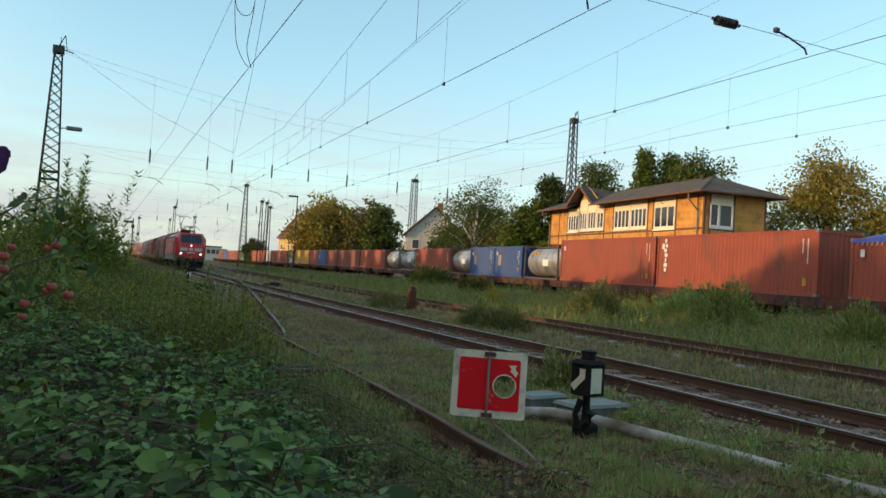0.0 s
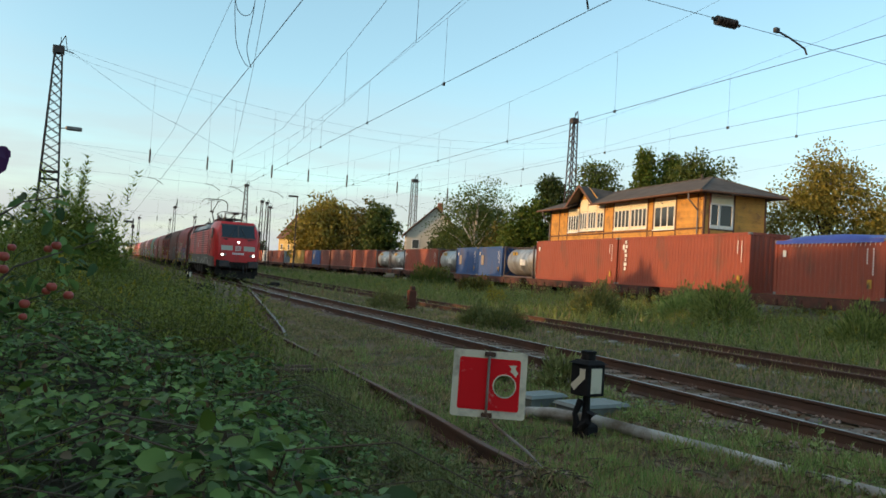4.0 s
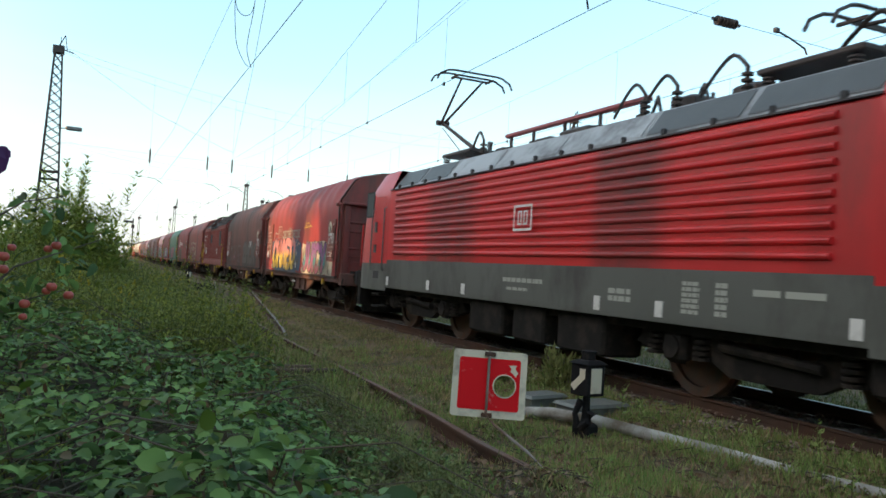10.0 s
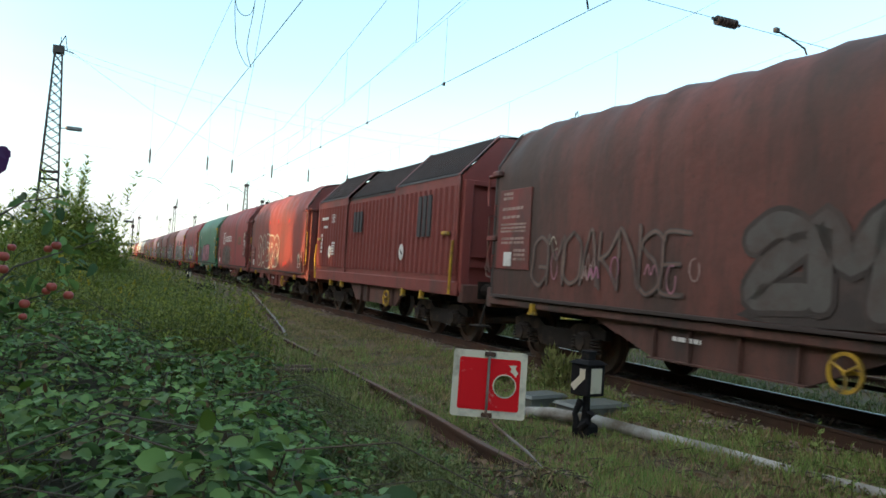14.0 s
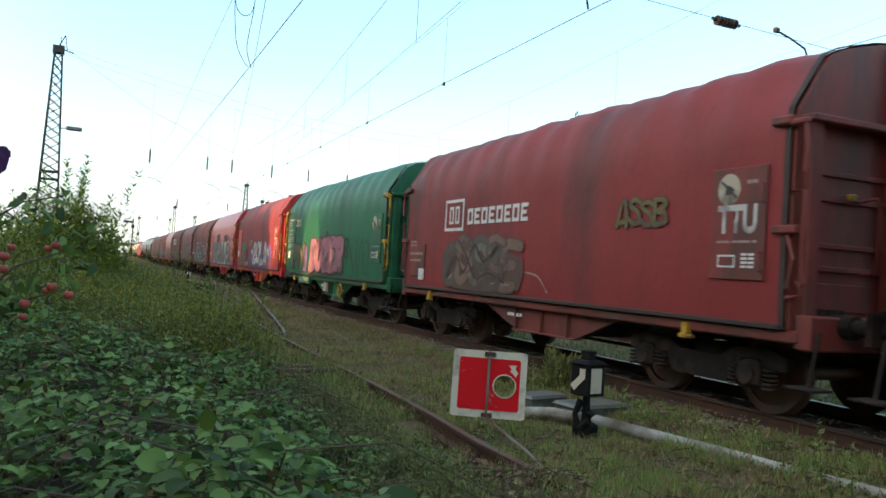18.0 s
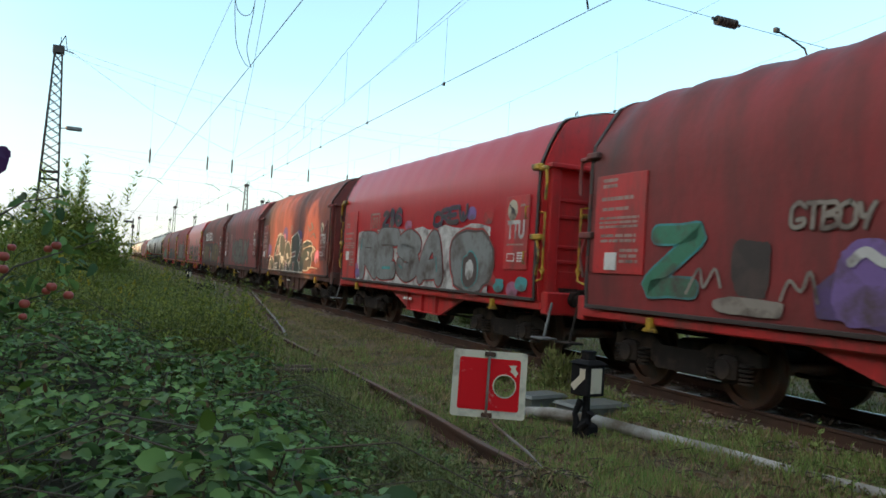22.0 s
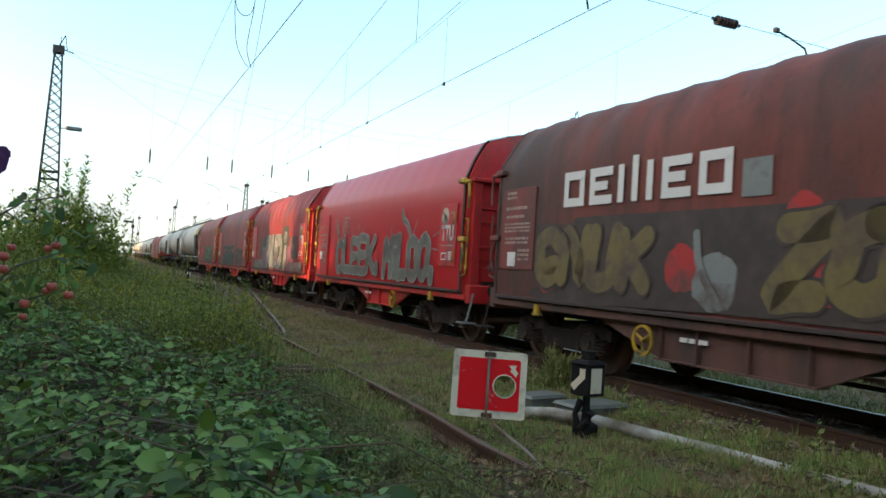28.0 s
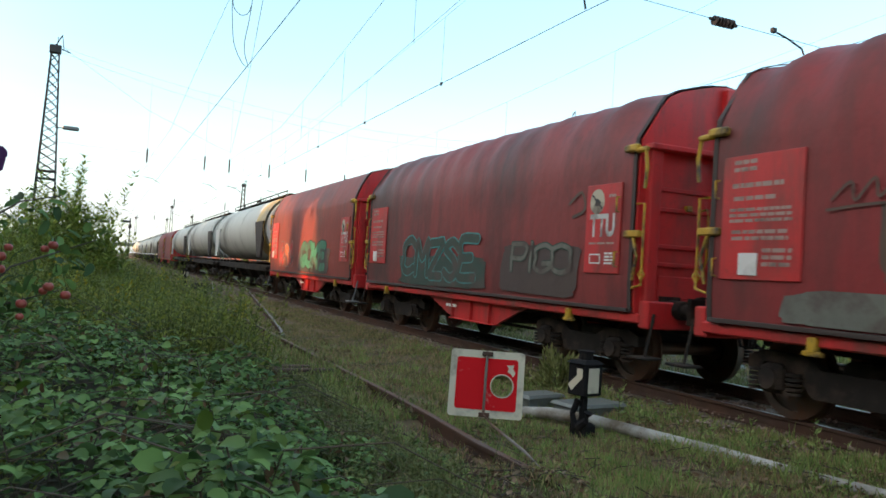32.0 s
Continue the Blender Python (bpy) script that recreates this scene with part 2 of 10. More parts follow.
def spaced(a, b, first, grow):
    out, step = [a], first
    while out[-1] < b:
        out.append(out[-1] + step)
        step *= grow
    return out


def ground_mat():
    m = mat("soil_and_grass", (0.105, 0.08, 0.048), 0.95, 0, 2.6, 0.6, (0.18, 0.125, 0.078), 0.5, 0.8, bump=1.0, bump_scale=14)
    return m


def build_ground():
    xs = [-v for v in reversed(spaced(0, 900, 0.3, 1.085))][:-1] + spaced(0, 1400, 0.3, 1.055)
    ys = [-v for v in reversed(spaced(0, 400, 0.5, 1.16))][:-1] + spaced(0, 2600, 0.3, 1.04)
    v = [(x, y, ground_z(x, y)) for y in ys for x in xs]
    n = len(xs)
    f = [(j * n + i, j * n + i + 1, (j + 1) * n + i + 1, (j + 1) * n + i) for j in range(len(ys) - 1) for i in range(n - 1)]
    g = Mesh().add(v, f)
    solid("ground", g, ground_mat(), "dark soil with patchy grass between the tracks", "ground", kind="structure", smooth=180)


# ---- track: rails on sleepers in ballast ----
RAIL = [(-0.075, -0.172), (0.075, -0.172), (0.075, -0.16), (0.012, -0.135), (0.012, -0.045), (0.036, -0.035), (0.036, -0.004), (0.03, 0.0),
        (-0.03, 0.0), (-0.036, -0.004), (-0.036, -0.035), (-0.012, -0.045), (-0.012, -0.135), (-0.075, -0.16)]


def rail(path, parent, head_mat=None, name="rail", label=""):
    """A rail of true section along a path of (x, y, z of its top); its running face is a material of its own."""
    rings = []
    for i, p in enumerate(path):
        a, b = Vector(path[max(i - 1, 0)]), Vector(path[min(i + 1, len(path) - 1)])
        t = (b - a)
        t.z = 0
        t.normalize()
        side = Vector((t.y, -t.x, 0))
        rings.append([Vector(p) + side * u + Vector((0, 0, w)) for u, w in RAIL])
    me = Mesh().loft(rings, True, True).data(name, [M_STEEL, head_mat or M_RAILTOP])
    n = len(RAIL)
    idx = np.zeros(len(me.polygons), dtype=np.int32)
    for i in range(len(path) - 1):
        idx[i * n + 7] = 1
    me.polygons.foreach_set("material_index", idx)
    fix_normals(me)
    return part(name, me, None, parent, label)


def far_steps(y0, y1):
    return spaced(y0, y1, 0.8, 1.04)


def ballast(name, line, half, y0, y1, count, seed, parent):
    """Loose broken stone, thick near the rails."""
    rnd = random.Random(seed)
    m = Mesh()
    for _ in range(count):
        y = y0 + (y1 - y0) * rnd.random() ** 1.6
        x = line(y) + rnd.uniform(-half, half)
        r = rnd.uniform(0.016, 0.036)
        z = ground_z(x, y) + r * 0.3 + 0.03
        pts = [(x + r * rnd.uniform(0.6, 1.3) * dx, y + r * rnd.uniform(0.6, 1.3) * dy, z + r * rnd.uniform(0.5, 1.0) * dz)
               for dx, dy, dz in ((1, 0, 0), (0, 1, 0), (-1, 0, 0), (0, -1, 0), (0, 0, 1), (0, 0, -1))]
        m.add(pts, ((0, 1, 4), (1, 2, 4), (2, 3, 4), (3, 0, 4), (1, 0, 5), (2, 1, 5), (3, 2, 5), (0, 3, 5)))
    ob = part(name, m, M_BALLAST, parent)
    tagged(ob, "loose brown-grey broken stone", kind="stuff")


M_SLEEPER_OLD = mat("rotten_wood", (0.11, 0.07, 0.052), 0.95, 0, 7, 0.5, (0.05, 0.036, 0.03), 0.45, 4, bump=0.6, bump_scale=30)


def smoothed(pts, k=6):
    """A curve through the points."""
    v, out = [Vector(p) for p in pts], []
    for i in range(len(v) - 1):
        a, b, c, d = (v[max(0, min(len(v) - 1, i + j))] for j in (-1, 0, 1, 2))
        for s in range(k):
            t = s / k
            out.append(0.5 * (2 * b + (c - a) * t + (2 * a - 5 * b + 4 * c - d) * t * t + (3 * b - a - 3 * c + d) * t ** 3))
    return [tuple(p) for p in out] + [tuple(v[-1])]


def build_tracks():
    main = thing("main_track", "railway track with worn bright rails on dark sleepers", "railway track", kind="structure")
    ys = far_steps(-14, 520)
    for side in (-0.7535, 0.7535):
        rail([(main_x(y) + side, y, 0) for y in ys], main)
    second = thing("second_track", "rusty railway track on overgrown concrete sleepers", "railway track", kind="structure")
    for side in (-0.7535, 0.7535):
        rail([(second_x(y) + side, y, -0.0) for y in far_steps(-14, 330)], second, M_RAILTOP_OLD)
    siding = thing("siding_track", "disused rusty siding rails sunk in weeds", "railway track", kind="structure")
    rail([(siding_x(y), y, -0.07) for y in far_steps(-6, 60)], siding, M_RAILTOP_OLD)
    rail([(siding_x(y) - 1.507, y, -0.07) for y in far_steps(-6, 60)], siding, M_RAILTOP_OLD)
    rail(smoothed([(9.9, 78, -0.006), (9.5, 64, -0.006), (8.95, 54, -0.006), (8.2, 46.5, -0.01), (7.36, 40.2, -0.03), (6.25, 32.5, -0.06), (5.15, 24.9, -0.09), (4.19, 18.4, -0.12), (3.95, 16.8, -0.2)]), siding, M_RAILTOP_LINK)
    rail(smoothed([(8.12, 68, -0.006), (7.68, 57.5, -0.006), (6.9, 48.8, -0.015), (5.68, 39.6, -0.05), (4.9, 34.2, -0.08), (4.1, 28.8, -0.11), (3.85, 27.0, -0.19)]), siding, M_RAILTOP_LINK)
    for bx, by in ((2.8, 10.55), (2.85, 10.98), (2.3, 13.9)):
        part("sleeper", Mesh().box(-0.42, 0.42, -0.09, 0.09, -0.10, 0.05, 0.015), M_SLEEPER_OLD, siding, "rotten brown sleeper end").location = (bx, by, ground_z(bx, by) + 0.06)
    for bx, by, tn in ((3.05, 6.55, 8), (3.1, 6.25, -6), (2.95, 6.0, 14)):
        pl = part("sleeper", Mesh().box(-0.25, 0.25, -0.05, 0.05, -0.05, 0.012, 0.006), M_SLEEPER_OLD, siding, "rotten brown sleeper end")
        pl.location, pl.rotation_euler = (bx, by, ground_z(bx, by) + 0.02), (0.05, 0.08, radians(tn))
    slab = Mesh().box(-1.3, 1.3, -0.13, 0.13, -0.16, 0, 0.015).data("sleeper", M_SLEEPER)
    conc = Mesh().box(-1.3, 1.3, -0.14, 0.14, -0.18, 0, 0.02).data("sleeper", M_CONCRETE)
    wood = Mesh().box(-1.3, 1.3, -0.13, 0.13, -0.16, 0, 0.015).data("sleeper", mat("old_wood", (0.11, 0.085, 0.07), 0.9, 0, 6, 0.4, by_piece=0.2))
    for owner, line, dx, z, me, count in ((main, main_x, 0, -0.176, slab, 190), (second, second_x, 0, -0.19, conc, 120), (siding, siding_x, -0.75, -0.31, wood, 60)):
        for i in range(count):
            y = -10 + 0.63 * i
            ob = part("sleeper", me, None, owner, at=(line(y) + dx, y, z))
    ballast("ballast", main_x, 1.55, -4, 60, 9000, 3, main)
    ballast("ballast", second_x, 1.2, 2, 50, 2500, 4, second)


build_ground()
build_tracks()

# ---- the goods train: covered coil wagons ----
WAGON = 12.04
PROFILE = [(1.43, 1.0), (1.45, 1.35), (1.45, 1.8), (1.45, 2.3), (1.45, 2.75), (1.45, 3.02), (1.42, 3.32), (1.34, 3.57), (1.2, 3.8), (1.04, 3.95), (0.82, 4.06), (0.55, 4.14), (0.28, 4.2)]
SECTION = [(-x, z) for x, z in PROFILE] + [(0.0, 4.22)] + [(x, z) for x, z in reversed(PROFILE)]
CRISP = [(1.43, 1.0), (1.45, 1.35), (1.45, 1.8), (1.45, 2.3), (1.45, 2.75), (1.44, 3.08), (1.41, 3.27), (1.28, 3.58), (1.11, 3.88), (1.0, 3.99), (0.6, 4.11), (0.28, 4.18)]
CRISP_SECTION = [(-x, z) for x, z in CRISP] + [(0.0, 4.2)] + [(x, z) for x, z in reversed(CRISP)]
END = [(1.43, 1.0), (1.45, 1.35), (1.45, 1.8), (1.45, 2.3), (1.45, 2.75), (1.45, 3.02), (1.42, 3.3), (1.27, 3.53), (1.12, 3.77), (1.0, 3.92), (0.8, 4.02), (0.5, 4.1), (0.25, 4.16)]
END_SECTION = [(-x, z) for x, z in END] + [(0.0, 4.19)] + [(x, z) for x, z in reversed(END)]
CACHE = {}


def kept(key, build, material, smooth=0):
    """Mesh data built once and shared by alike parts."""
    k = (key, material.name if not isinstance(material, (list, tuple)) else material[0].name)
    if k not in CACHE:
        me = build().data(key, material, smooth)
        fix_normals(me)
        CACHE[k] = me
    return CACHE[k]


def tarp_mesh(rnd, section, y0=-5.3, y1=5.3, hoops=13, sag=0.03, fold=0.02):
    """A tarpaulin over hoops: slack between them, creased."""
    rings = []
    n = hoops * 5
    off = rnd.uniform(0, 50)
    for i in range(n + 1):
        u = i / n
        y = y0 + (y1 - y0) * u
        slack = math.sin(math.pi * ((u * hoops) % 1.0)) ** 1.5
        ring = []
        near_end = max(0.0, min(1.0, (abs(y) - 4.6) / 0.6)) if section is SECTION else 0.0
        near_end *= near_end * (3 - 2 * near_end)
        for (x, z), (xe, ze) in zip(section, END_SECTION if section is SECTION else section):
            x, z = x + (xe - x) * near_end, z + (ze - z) * near_end
            up = max(0.0, min(1.0, (z - 2.8) / 0.9))
            k = up * sag * slack + (0.15 + up) * fold * (noise.noise(Vector((off + y * 0.8 + z * 0.7, z * 1.1 + x * 0.4, 3))) + 0.5 * noise.noise(Vector((off + y * 3.1, z * 1.7, x))))
            ring.append((x - x / 1.45 * k, y, z - up * k))
        rings.append(ring)
    return Mesh().loft(rings, False, False)


def end_plate(section, y, thick):
    m = Mesh()
    ring = [(x * 0.985, z if z < 1.2 else z - 0.02) for x, z in section]
    return m.prism(ring, y, y + thick)


from mathutils.geometry import tessellate_polygon


def on_side(me, y, z, out, parent, name, material, label="", turn=0.0):
    """Lays a flat mesh on the camera's side of a wagon: its x runs to the front, its y up."""
    ob = new(name, me)
    if material is not None:
        me.materials.clear()
        me.materials.append(material)
    ob.parent = parent
    ob.matrix_basis = Matrix.Translation((-out, y, z)) @ Matrix(((0, 0, -1, 0), (-1, 0, 0, 0), (0, 1, 0, 0), (0, 0, 0, 1))) @ Matrix.Rotation(radians(turn), 4, "Z")
    if label:
        ob["label"] = label
    return ob


def blob(rnd, w, h, grow=0.0, lean=0.0, n=22, seed=0, edge=0.6):
    """A puffy closed outline about w by h."""
    pts = []
    k = rnd.uniform(0, 9)
    for j in range(n):
        a = 2 * math.pi * j / n
        c, s = math.cos(a), math.sin(a)
        q = 1.0 + 0.16 * noise.noise(Vector((k + c * 1.4, s * 1.4, 2))) + 0.08 * noise.noise(Vector((k + c * 4, s * 4, 7)))
        x = math.copysign(abs(c) ** edge, c) * (w / 2) * q
        y = math.copysign(abs(s) ** edge, s) * (h / 2) * q
        m = math.hypot(x, y)
        x, y = x * (1 + grow / m), y * (1 + grow / m)
        pts.append((x + lean * y, y, 0))
    return pts


def shapes(outlines):
    m = Mesh()
    for i, o in enumerate(outlines):
        n = len(o)
        c = (sum(p[0] for p in o) / n, sum(p[1] for p in o) / n, 0)
        m.add([c] + [(p[0], p[1], 0.0) for p in o], [(0, 1 + j, 1 + (j + 1) % n) for j in range(n)])
    return m


def paint(name, c, rough=0.65, dirt=None, amount=0.36):
    return mat(name, c, rough, 0, 3.0, 0.28, dirt or (0.085, 0.06, 0.05), amount, 1.6, bump=0.12, bump_scale=18, streak=2)


P = {k: paint("spray_" + k, c) for k, c in {
    "white": (0.58, 0.58, 0.56), "grey": (0.22, 0.235, 0.23), "black": (0.035, 0.035, 0.04), "pink": (0.52, 0.16, 0.24), "yellow": (0.55, 0.40, 0.08),
    "green": (0.05, 0.22, 0.13), "blue": (0.05, 0.10, 0.30), "violet": (0.20, 0.12, 0.34), "olive": (0.17, 0.13, 0.045), "teal": (0.06, 0.30, 0.30),
    "silver": (0.33, 0.36, 0.34), "darkgreen": (0.03, 0.06, 0.045), "red": (0.45, 0.03, 0.03), "orange": (0.55, 0.12, 0.05), "rose": (0.40, 0.14, 0.24),
    "faint": (0.40, 0.27, 0.235), "violetdark": (0.10, 0.06, 0.17), "cream": (0.52, 0.47, 0.36), "ash": (0.105, 0.095, 0.085), "plum": (0.25, 0.07, 0.15), "pinkgrey": (0.42, 0.17, 0.22), "smoke": (0.048, 0.036, 0.032), "olivedark": (0.13, 0.11, 0.05), "dust": (0.30, 0.26, 0.22), "sooty": (0.075, 0.05, 0.045), "brown": (0.12, 0.07, 0.05), "rustgrey": (0.20, 0.125, 0.10), "ghost": (0.23, 0.10, 0.08), "mould": (0.15, 0.155, 0.13), "dustytarp": (0.26, 0.06, 0.045), "petrol": (0.035, 0.085, 0.15), "slategreen": (0.042, 0.062, 0.05), "chalk": (0.58, 0.57, 0.50), "coral": (0.55, 0.15, 0.15)}.items()}


def weathered(m, dark, streaks, specks):
    """Streaks that ran down and specks of soot, over a paint or a tarpaulin."""
    n, l = m.node_tree.nodes, m.node_tree.links
    p = n["Principled BSDF"]
    tc = n.new("ShaderNodeTexCoord")
    colour = p.inputs["Base Color"].links[0].from_socket
    for scale, size, detail, lo, hi, amount in (((1.0, 1.0, 0.16), 3.4, 7.0, 0.5, 0.72, streaks), ((1.0, 1.0, 0.7), 1.1, 9.0, 0.48, 0.66, streaks * 0.8), ((1.0, 1.0, 1.0), 11.0, 8.0, 0.56, 0.72, specks)):
        mp, nz, rg, mx = n.new("ShaderNodeMapping"), n.new("ShaderNodeTexNoise"), n.new("ShaderNodeMapRange"), n.new("ShaderNodeMix")
        mx.data_type = "RGBA"
        mp.inputs["Scale"].default_value = scale
        nz.inputs["Scale"].default_value, nz.inputs["Detail"].default_value, nz.inputs["Roughness"].default_value = size, detail, 0.68
        rg.inputs["From Min"].default_value, rg.inputs["From Max"].default_value, rg.inputs["To Max"].default_value = lo, hi, amount
        l.new(tc.outputs["Object"], mp.inputs["Vector"])
        l.new(mp.outputs["Vector"], nz.inputs["Vector"])
        l.new(nz.outputs["Fac"], rg.inputs["Value"])
        l.new(rg.outputs["Result"], mx.inputs[0])
        l.new(colour, mx.inputs[6])
        mx.inputs[7].default_value = (*dark, 1)
        colour = mx.outputs[2]
    l.new(colour, p.inputs["Base Color"])


def two_tone(name, low, high, at, blur):
    """Paint that changes from one colour to another with height."""
    m = paint(name, low)
    n, l = m.node_tree.nodes, m.node_tree.links
    p = n["Principled BSDF"]
    was = p.inputs["Base Color"].links[0].from_socket
    tc, sep, rg, mx = n.new("ShaderNodeTexCoord"), n.new("ShaderNodeSeparateXYZ"), n.new("ShaderNodeMapRange"), n.new("ShaderNodeMix")
    mx.data_type = "RGBA"
    rg.inputs["From Min"].default_value, rg.inputs["From Max"].default_value = at - blur, at + blur
    mx.inputs[7].default_value = (*high, 1)
    l.new(tc.outputs["Object"], sep.inputs["Vector"])
    l.new(sep.outputs["Y"], rg.inputs["Value"])
    l.new(rg.outputs["Result"], mx.inputs[0])
    l.new(was, mx.inputs[6])
    l.new(mx.outputs[2], p.inputs["Base Color"])
    return m


for spray_ in P.values():
    weathered(spray_, (0.075, 0.045, 0.038), 0.42, 0.4)
P["sunset"] = two_tone("spray_yellow_to_pink", (0.52, 0.40, 0.06), (0.55, 0.22, 0.22), 0.05, 0.12)
P["dusk"] = two_tone("spray_rose_to_violet", (0.40, 0.13, 0.2), (0.2, 0.08, 0.24), -0.05, 0.3)
for spray_ in (P["sunset"], P["dusk"]):
    weathered(spray_, (0.10, 0.05, 0.045), 0.5, 0.45)


def squiggle(w, path_w, pts):
    """A sprayed line through pts, path_w wide."""
    m = Mesh()
    dense = []
    for i in range(len(pts) - 1):
        p0, p1, p2, p3 = (Vector((*pts[max(0, min(len(pts) - 1, i + k))], 0)) for k in (-1, 0, 1, 2))
        for s in range(6):
            t = s / 6
            dense.append(0.5 * (2 * p1 + (p2 - p0) * t + (2 * p0 - 5 * p1 + 4 * p2 - p3) * t * t + (3 * p1 - p0 - 3 * p2 + p3) * t ** 3))
    dense.append(Vector((*pts[-1], 0)))
    left, right = [], []
    for i, p in enumerate(dense):
        d = (dense[min(i + 1, len(dense) - 1)] - dense[max(i - 1, 0)]).normalized()
        s = Vector((-d.y, d.x, 0)) * path_w / 2
        left.append(p + s)
        right.append(p - s)
    v = left + right
    n = len(left)
    return m.add(v, [(i, i + 1, n + i + 1, n + i) for i in range(n - 1)])


# strokes of capitals on a grid four wide and six high: pairs of digits, one string for each stroke
STROKES = {
    "A": ("00 14 26 34 40", "11 31"), "B": ("00 03 06", "06 36 45 34 03", "03 33 42 41 20 00"), "C": ("45 26 05 03 01 20 41",), "D": ("00 03 06", "06 36 44 42 30 00"), "E": ("46 06 03 00 40", "03 33"),
    "F": ("46 06 03 00", "03 33"), "G": ("45 26 05 03 01 20 41 42 22",), "I": ("20 22 24", "26 26"), "J": ("36 33 31 10 01",), "K": ("00 03 06", "46 24 03", "03 22 40"), "L": ("06 03 00 20 40",),
    "M": ("00 03 06 23 46 43 40",), "N": ("00 03 06 33 40 43 46",), "O": ("26 05 03 01 20 41 43 45 26",), "P": ("00 03 06", "06 36 45 33 03"), "R": ("00 03 06", "06 36 45 33 03", "13 22 40"),
    "S": ("45 26 05 14 33 41 20 01",), "T": ("20 23 26", "06 26 46"), "U": ("06 03 01 20 41 43 46",), "V": ("06 13 20 33 46",), "W": ("06 12 20 23 30 42 46",), "Y": ("06 13 23", "46 34 20"), "Z": ("06 26 46 23 00 20 40",),
    "2": ("05 26 45 34 12 00 20 40",), "8": ("23 14 15 26 35 34 23 11 20 31 23",), "6": ("45 26 04 02 20 41 42 23 02",), ".": ("20 21",), " ": (), "s": ("01 10 31 23 05 16 45",), "o": ("25 04 02 20 42 44 25",),
    "w": ("06 11 24 30 46",), "z": ("04 16 23 05 20 41",), "n": ("00 04 25 35 42 40",), "e": ("13 33 44 25 04 02 20 41",)}


def strip(m, pts, wide, lift):
    """A sprayed line with round ends through pts, added to a flat mesh."""
    dense = [Vector((p[0], p[1], 0)) for p in smoothed([(x, y, 0) for x, y in pts], 5)]
    widths = [wide / 2] * len(dense)
    for end, inner in ((0, 1), (-1, -2)):
        d = (dense[end] - dense[inner]).normalized()
        caps = [(dense[end] + d * wide / 2 * math.sin(a), wide / 2 * math.cos(a)) for a in (0.5, 0.95, 1.3)]
        if end == 0:
            dense = [c[0] for c in reversed(caps)] + dense
            widths = [c[1] for c in reversed(caps)] + widths
        else:
            dense, widths = dense + [c[0] for c in caps], widths + [c[1] for c in caps]
    left, right = [], []
    for i, p in enumerate(dense):
        d = dense[min(i + 1, len(dense) - 1)] - dense[max(i - 1, 0)]
        d = d.normalized() if d.length > 1e-6 else Vector((1, 0, 0))
        q = Vector((-d.y, d.x, 0)) * widths[i]
        left.append(p + q + Vector((0, 0, lift)))
        right.append(p - q + Vector((0, 0, lift)))
    n = len(left)
    m.add(left + right, [(n + i, n + i + 1, i + 1, i) for i in range(n - 1)])


def sprayed(w, text, ya, yb, z0, z1, fill, line, fat=0.2, rim=0.045, back=None, grow=0.13, shine=None, lean=0.06, seed=1, out=1.464, label="", tilt=0.0):
    """Sprayed letters between ya (rear) and yb (front), fat strokes with a rim, each a form of its own; fill may be several colours."""
    rnd = random.Random(seed)
    mid, width, height = (ya + yb) / 2, ya - yb, z1 - z0
    n = len(text)
    wide = [0.45 if c in ".I" else 1.0 for c in text]
    unit_w = (width - fat * 0.8) / sum(wide)
    x = -width / 2 + fat * 0.4
    cells = []
    for c, k in zip(text, wide):
        cw, gh = unit_w * k, (height - fat) * rnd.uniform(0.9, 1.0)
        inner = max(cw - fat * 0.75, cw * 0.35)
        low, turn = -height / 2 + fat / 2 + rnd.uniform(0, 0.06) * height, rnd.uniform(-0.07, 0.07) + lean
        strokes = []
        for st in STROKES[c]:
            pts = []
            for tok in st.split():
                u, v = (int(tok[0]) / 4 if c not in ".I" else 0.5), int(tok[1]) / 6
                px_ = x + (cw - inner) / 2 + inner * (u + 0.05 * rnd.uniform(-1, 1)) + turn * gh * (v - 0.5)
                pts.append((px_, low + gh * (v + 0.03 * rnd.uniform(-1, 1)) + tilt * px_))
            if len(pts) > 1:
                strokes.append(pts if math.dist(pts[0], pts[-1]) > 1e-3 or len(pts) > 2 else [pts[0], (pts[0][0] + 0.01, pts[0][1] + 0.01)])
        cells.append(strokes)
        x += cw
    label = label or "sprayed graffiti letters"
    for layer, (nm, extra, colour) in enumerate((("graffiti_backing", 2 * grow + 2 * rim, back), ("graffiti_rim", 2 * rim, line), ("graffiti_form", 0.0, fill))):
        if colour is None:
            continue
        for g, strokes in enumerate(cells):
            if not strokes:
                continue
            c = colour if isinstance(colour, str) else colour[g % len(colour)]
            for k, pts in enumerate(strokes):
                m = Mesh()
                strip(m, pts, fat + extra, 0.0003 * k)
                on_side(m.data(nm, P[c]), mid, (z0 + z1) / 2, out + 0.0035 * layer + 0.0011 * (g % 2), w, nm, None, label)
    if shine:
        for g, strokes in enumerate(cells):
            for pts in strokes[:1]:
                m = Mesh()
                a, b = Vector((*pts[-2], 0)), Vector((*pts[-1], 0))
                q = (b - a).normalized().orthogonal() * 0.0 + Vector((-0.2 * fat, 0.12 * fat, 0))
                strip(m, [tuple((a.lerp(b, 0.35) + q)[:2]), tuple((a.lerp(b, 0.9) + q)[:2])], fat * 0.16, 0.0)
                on_side(m.data("graffiti_stroke", P[shine]), mid, (z0 + z1) / 2, out + 0.0125, w, "graffiti_stroke", None)


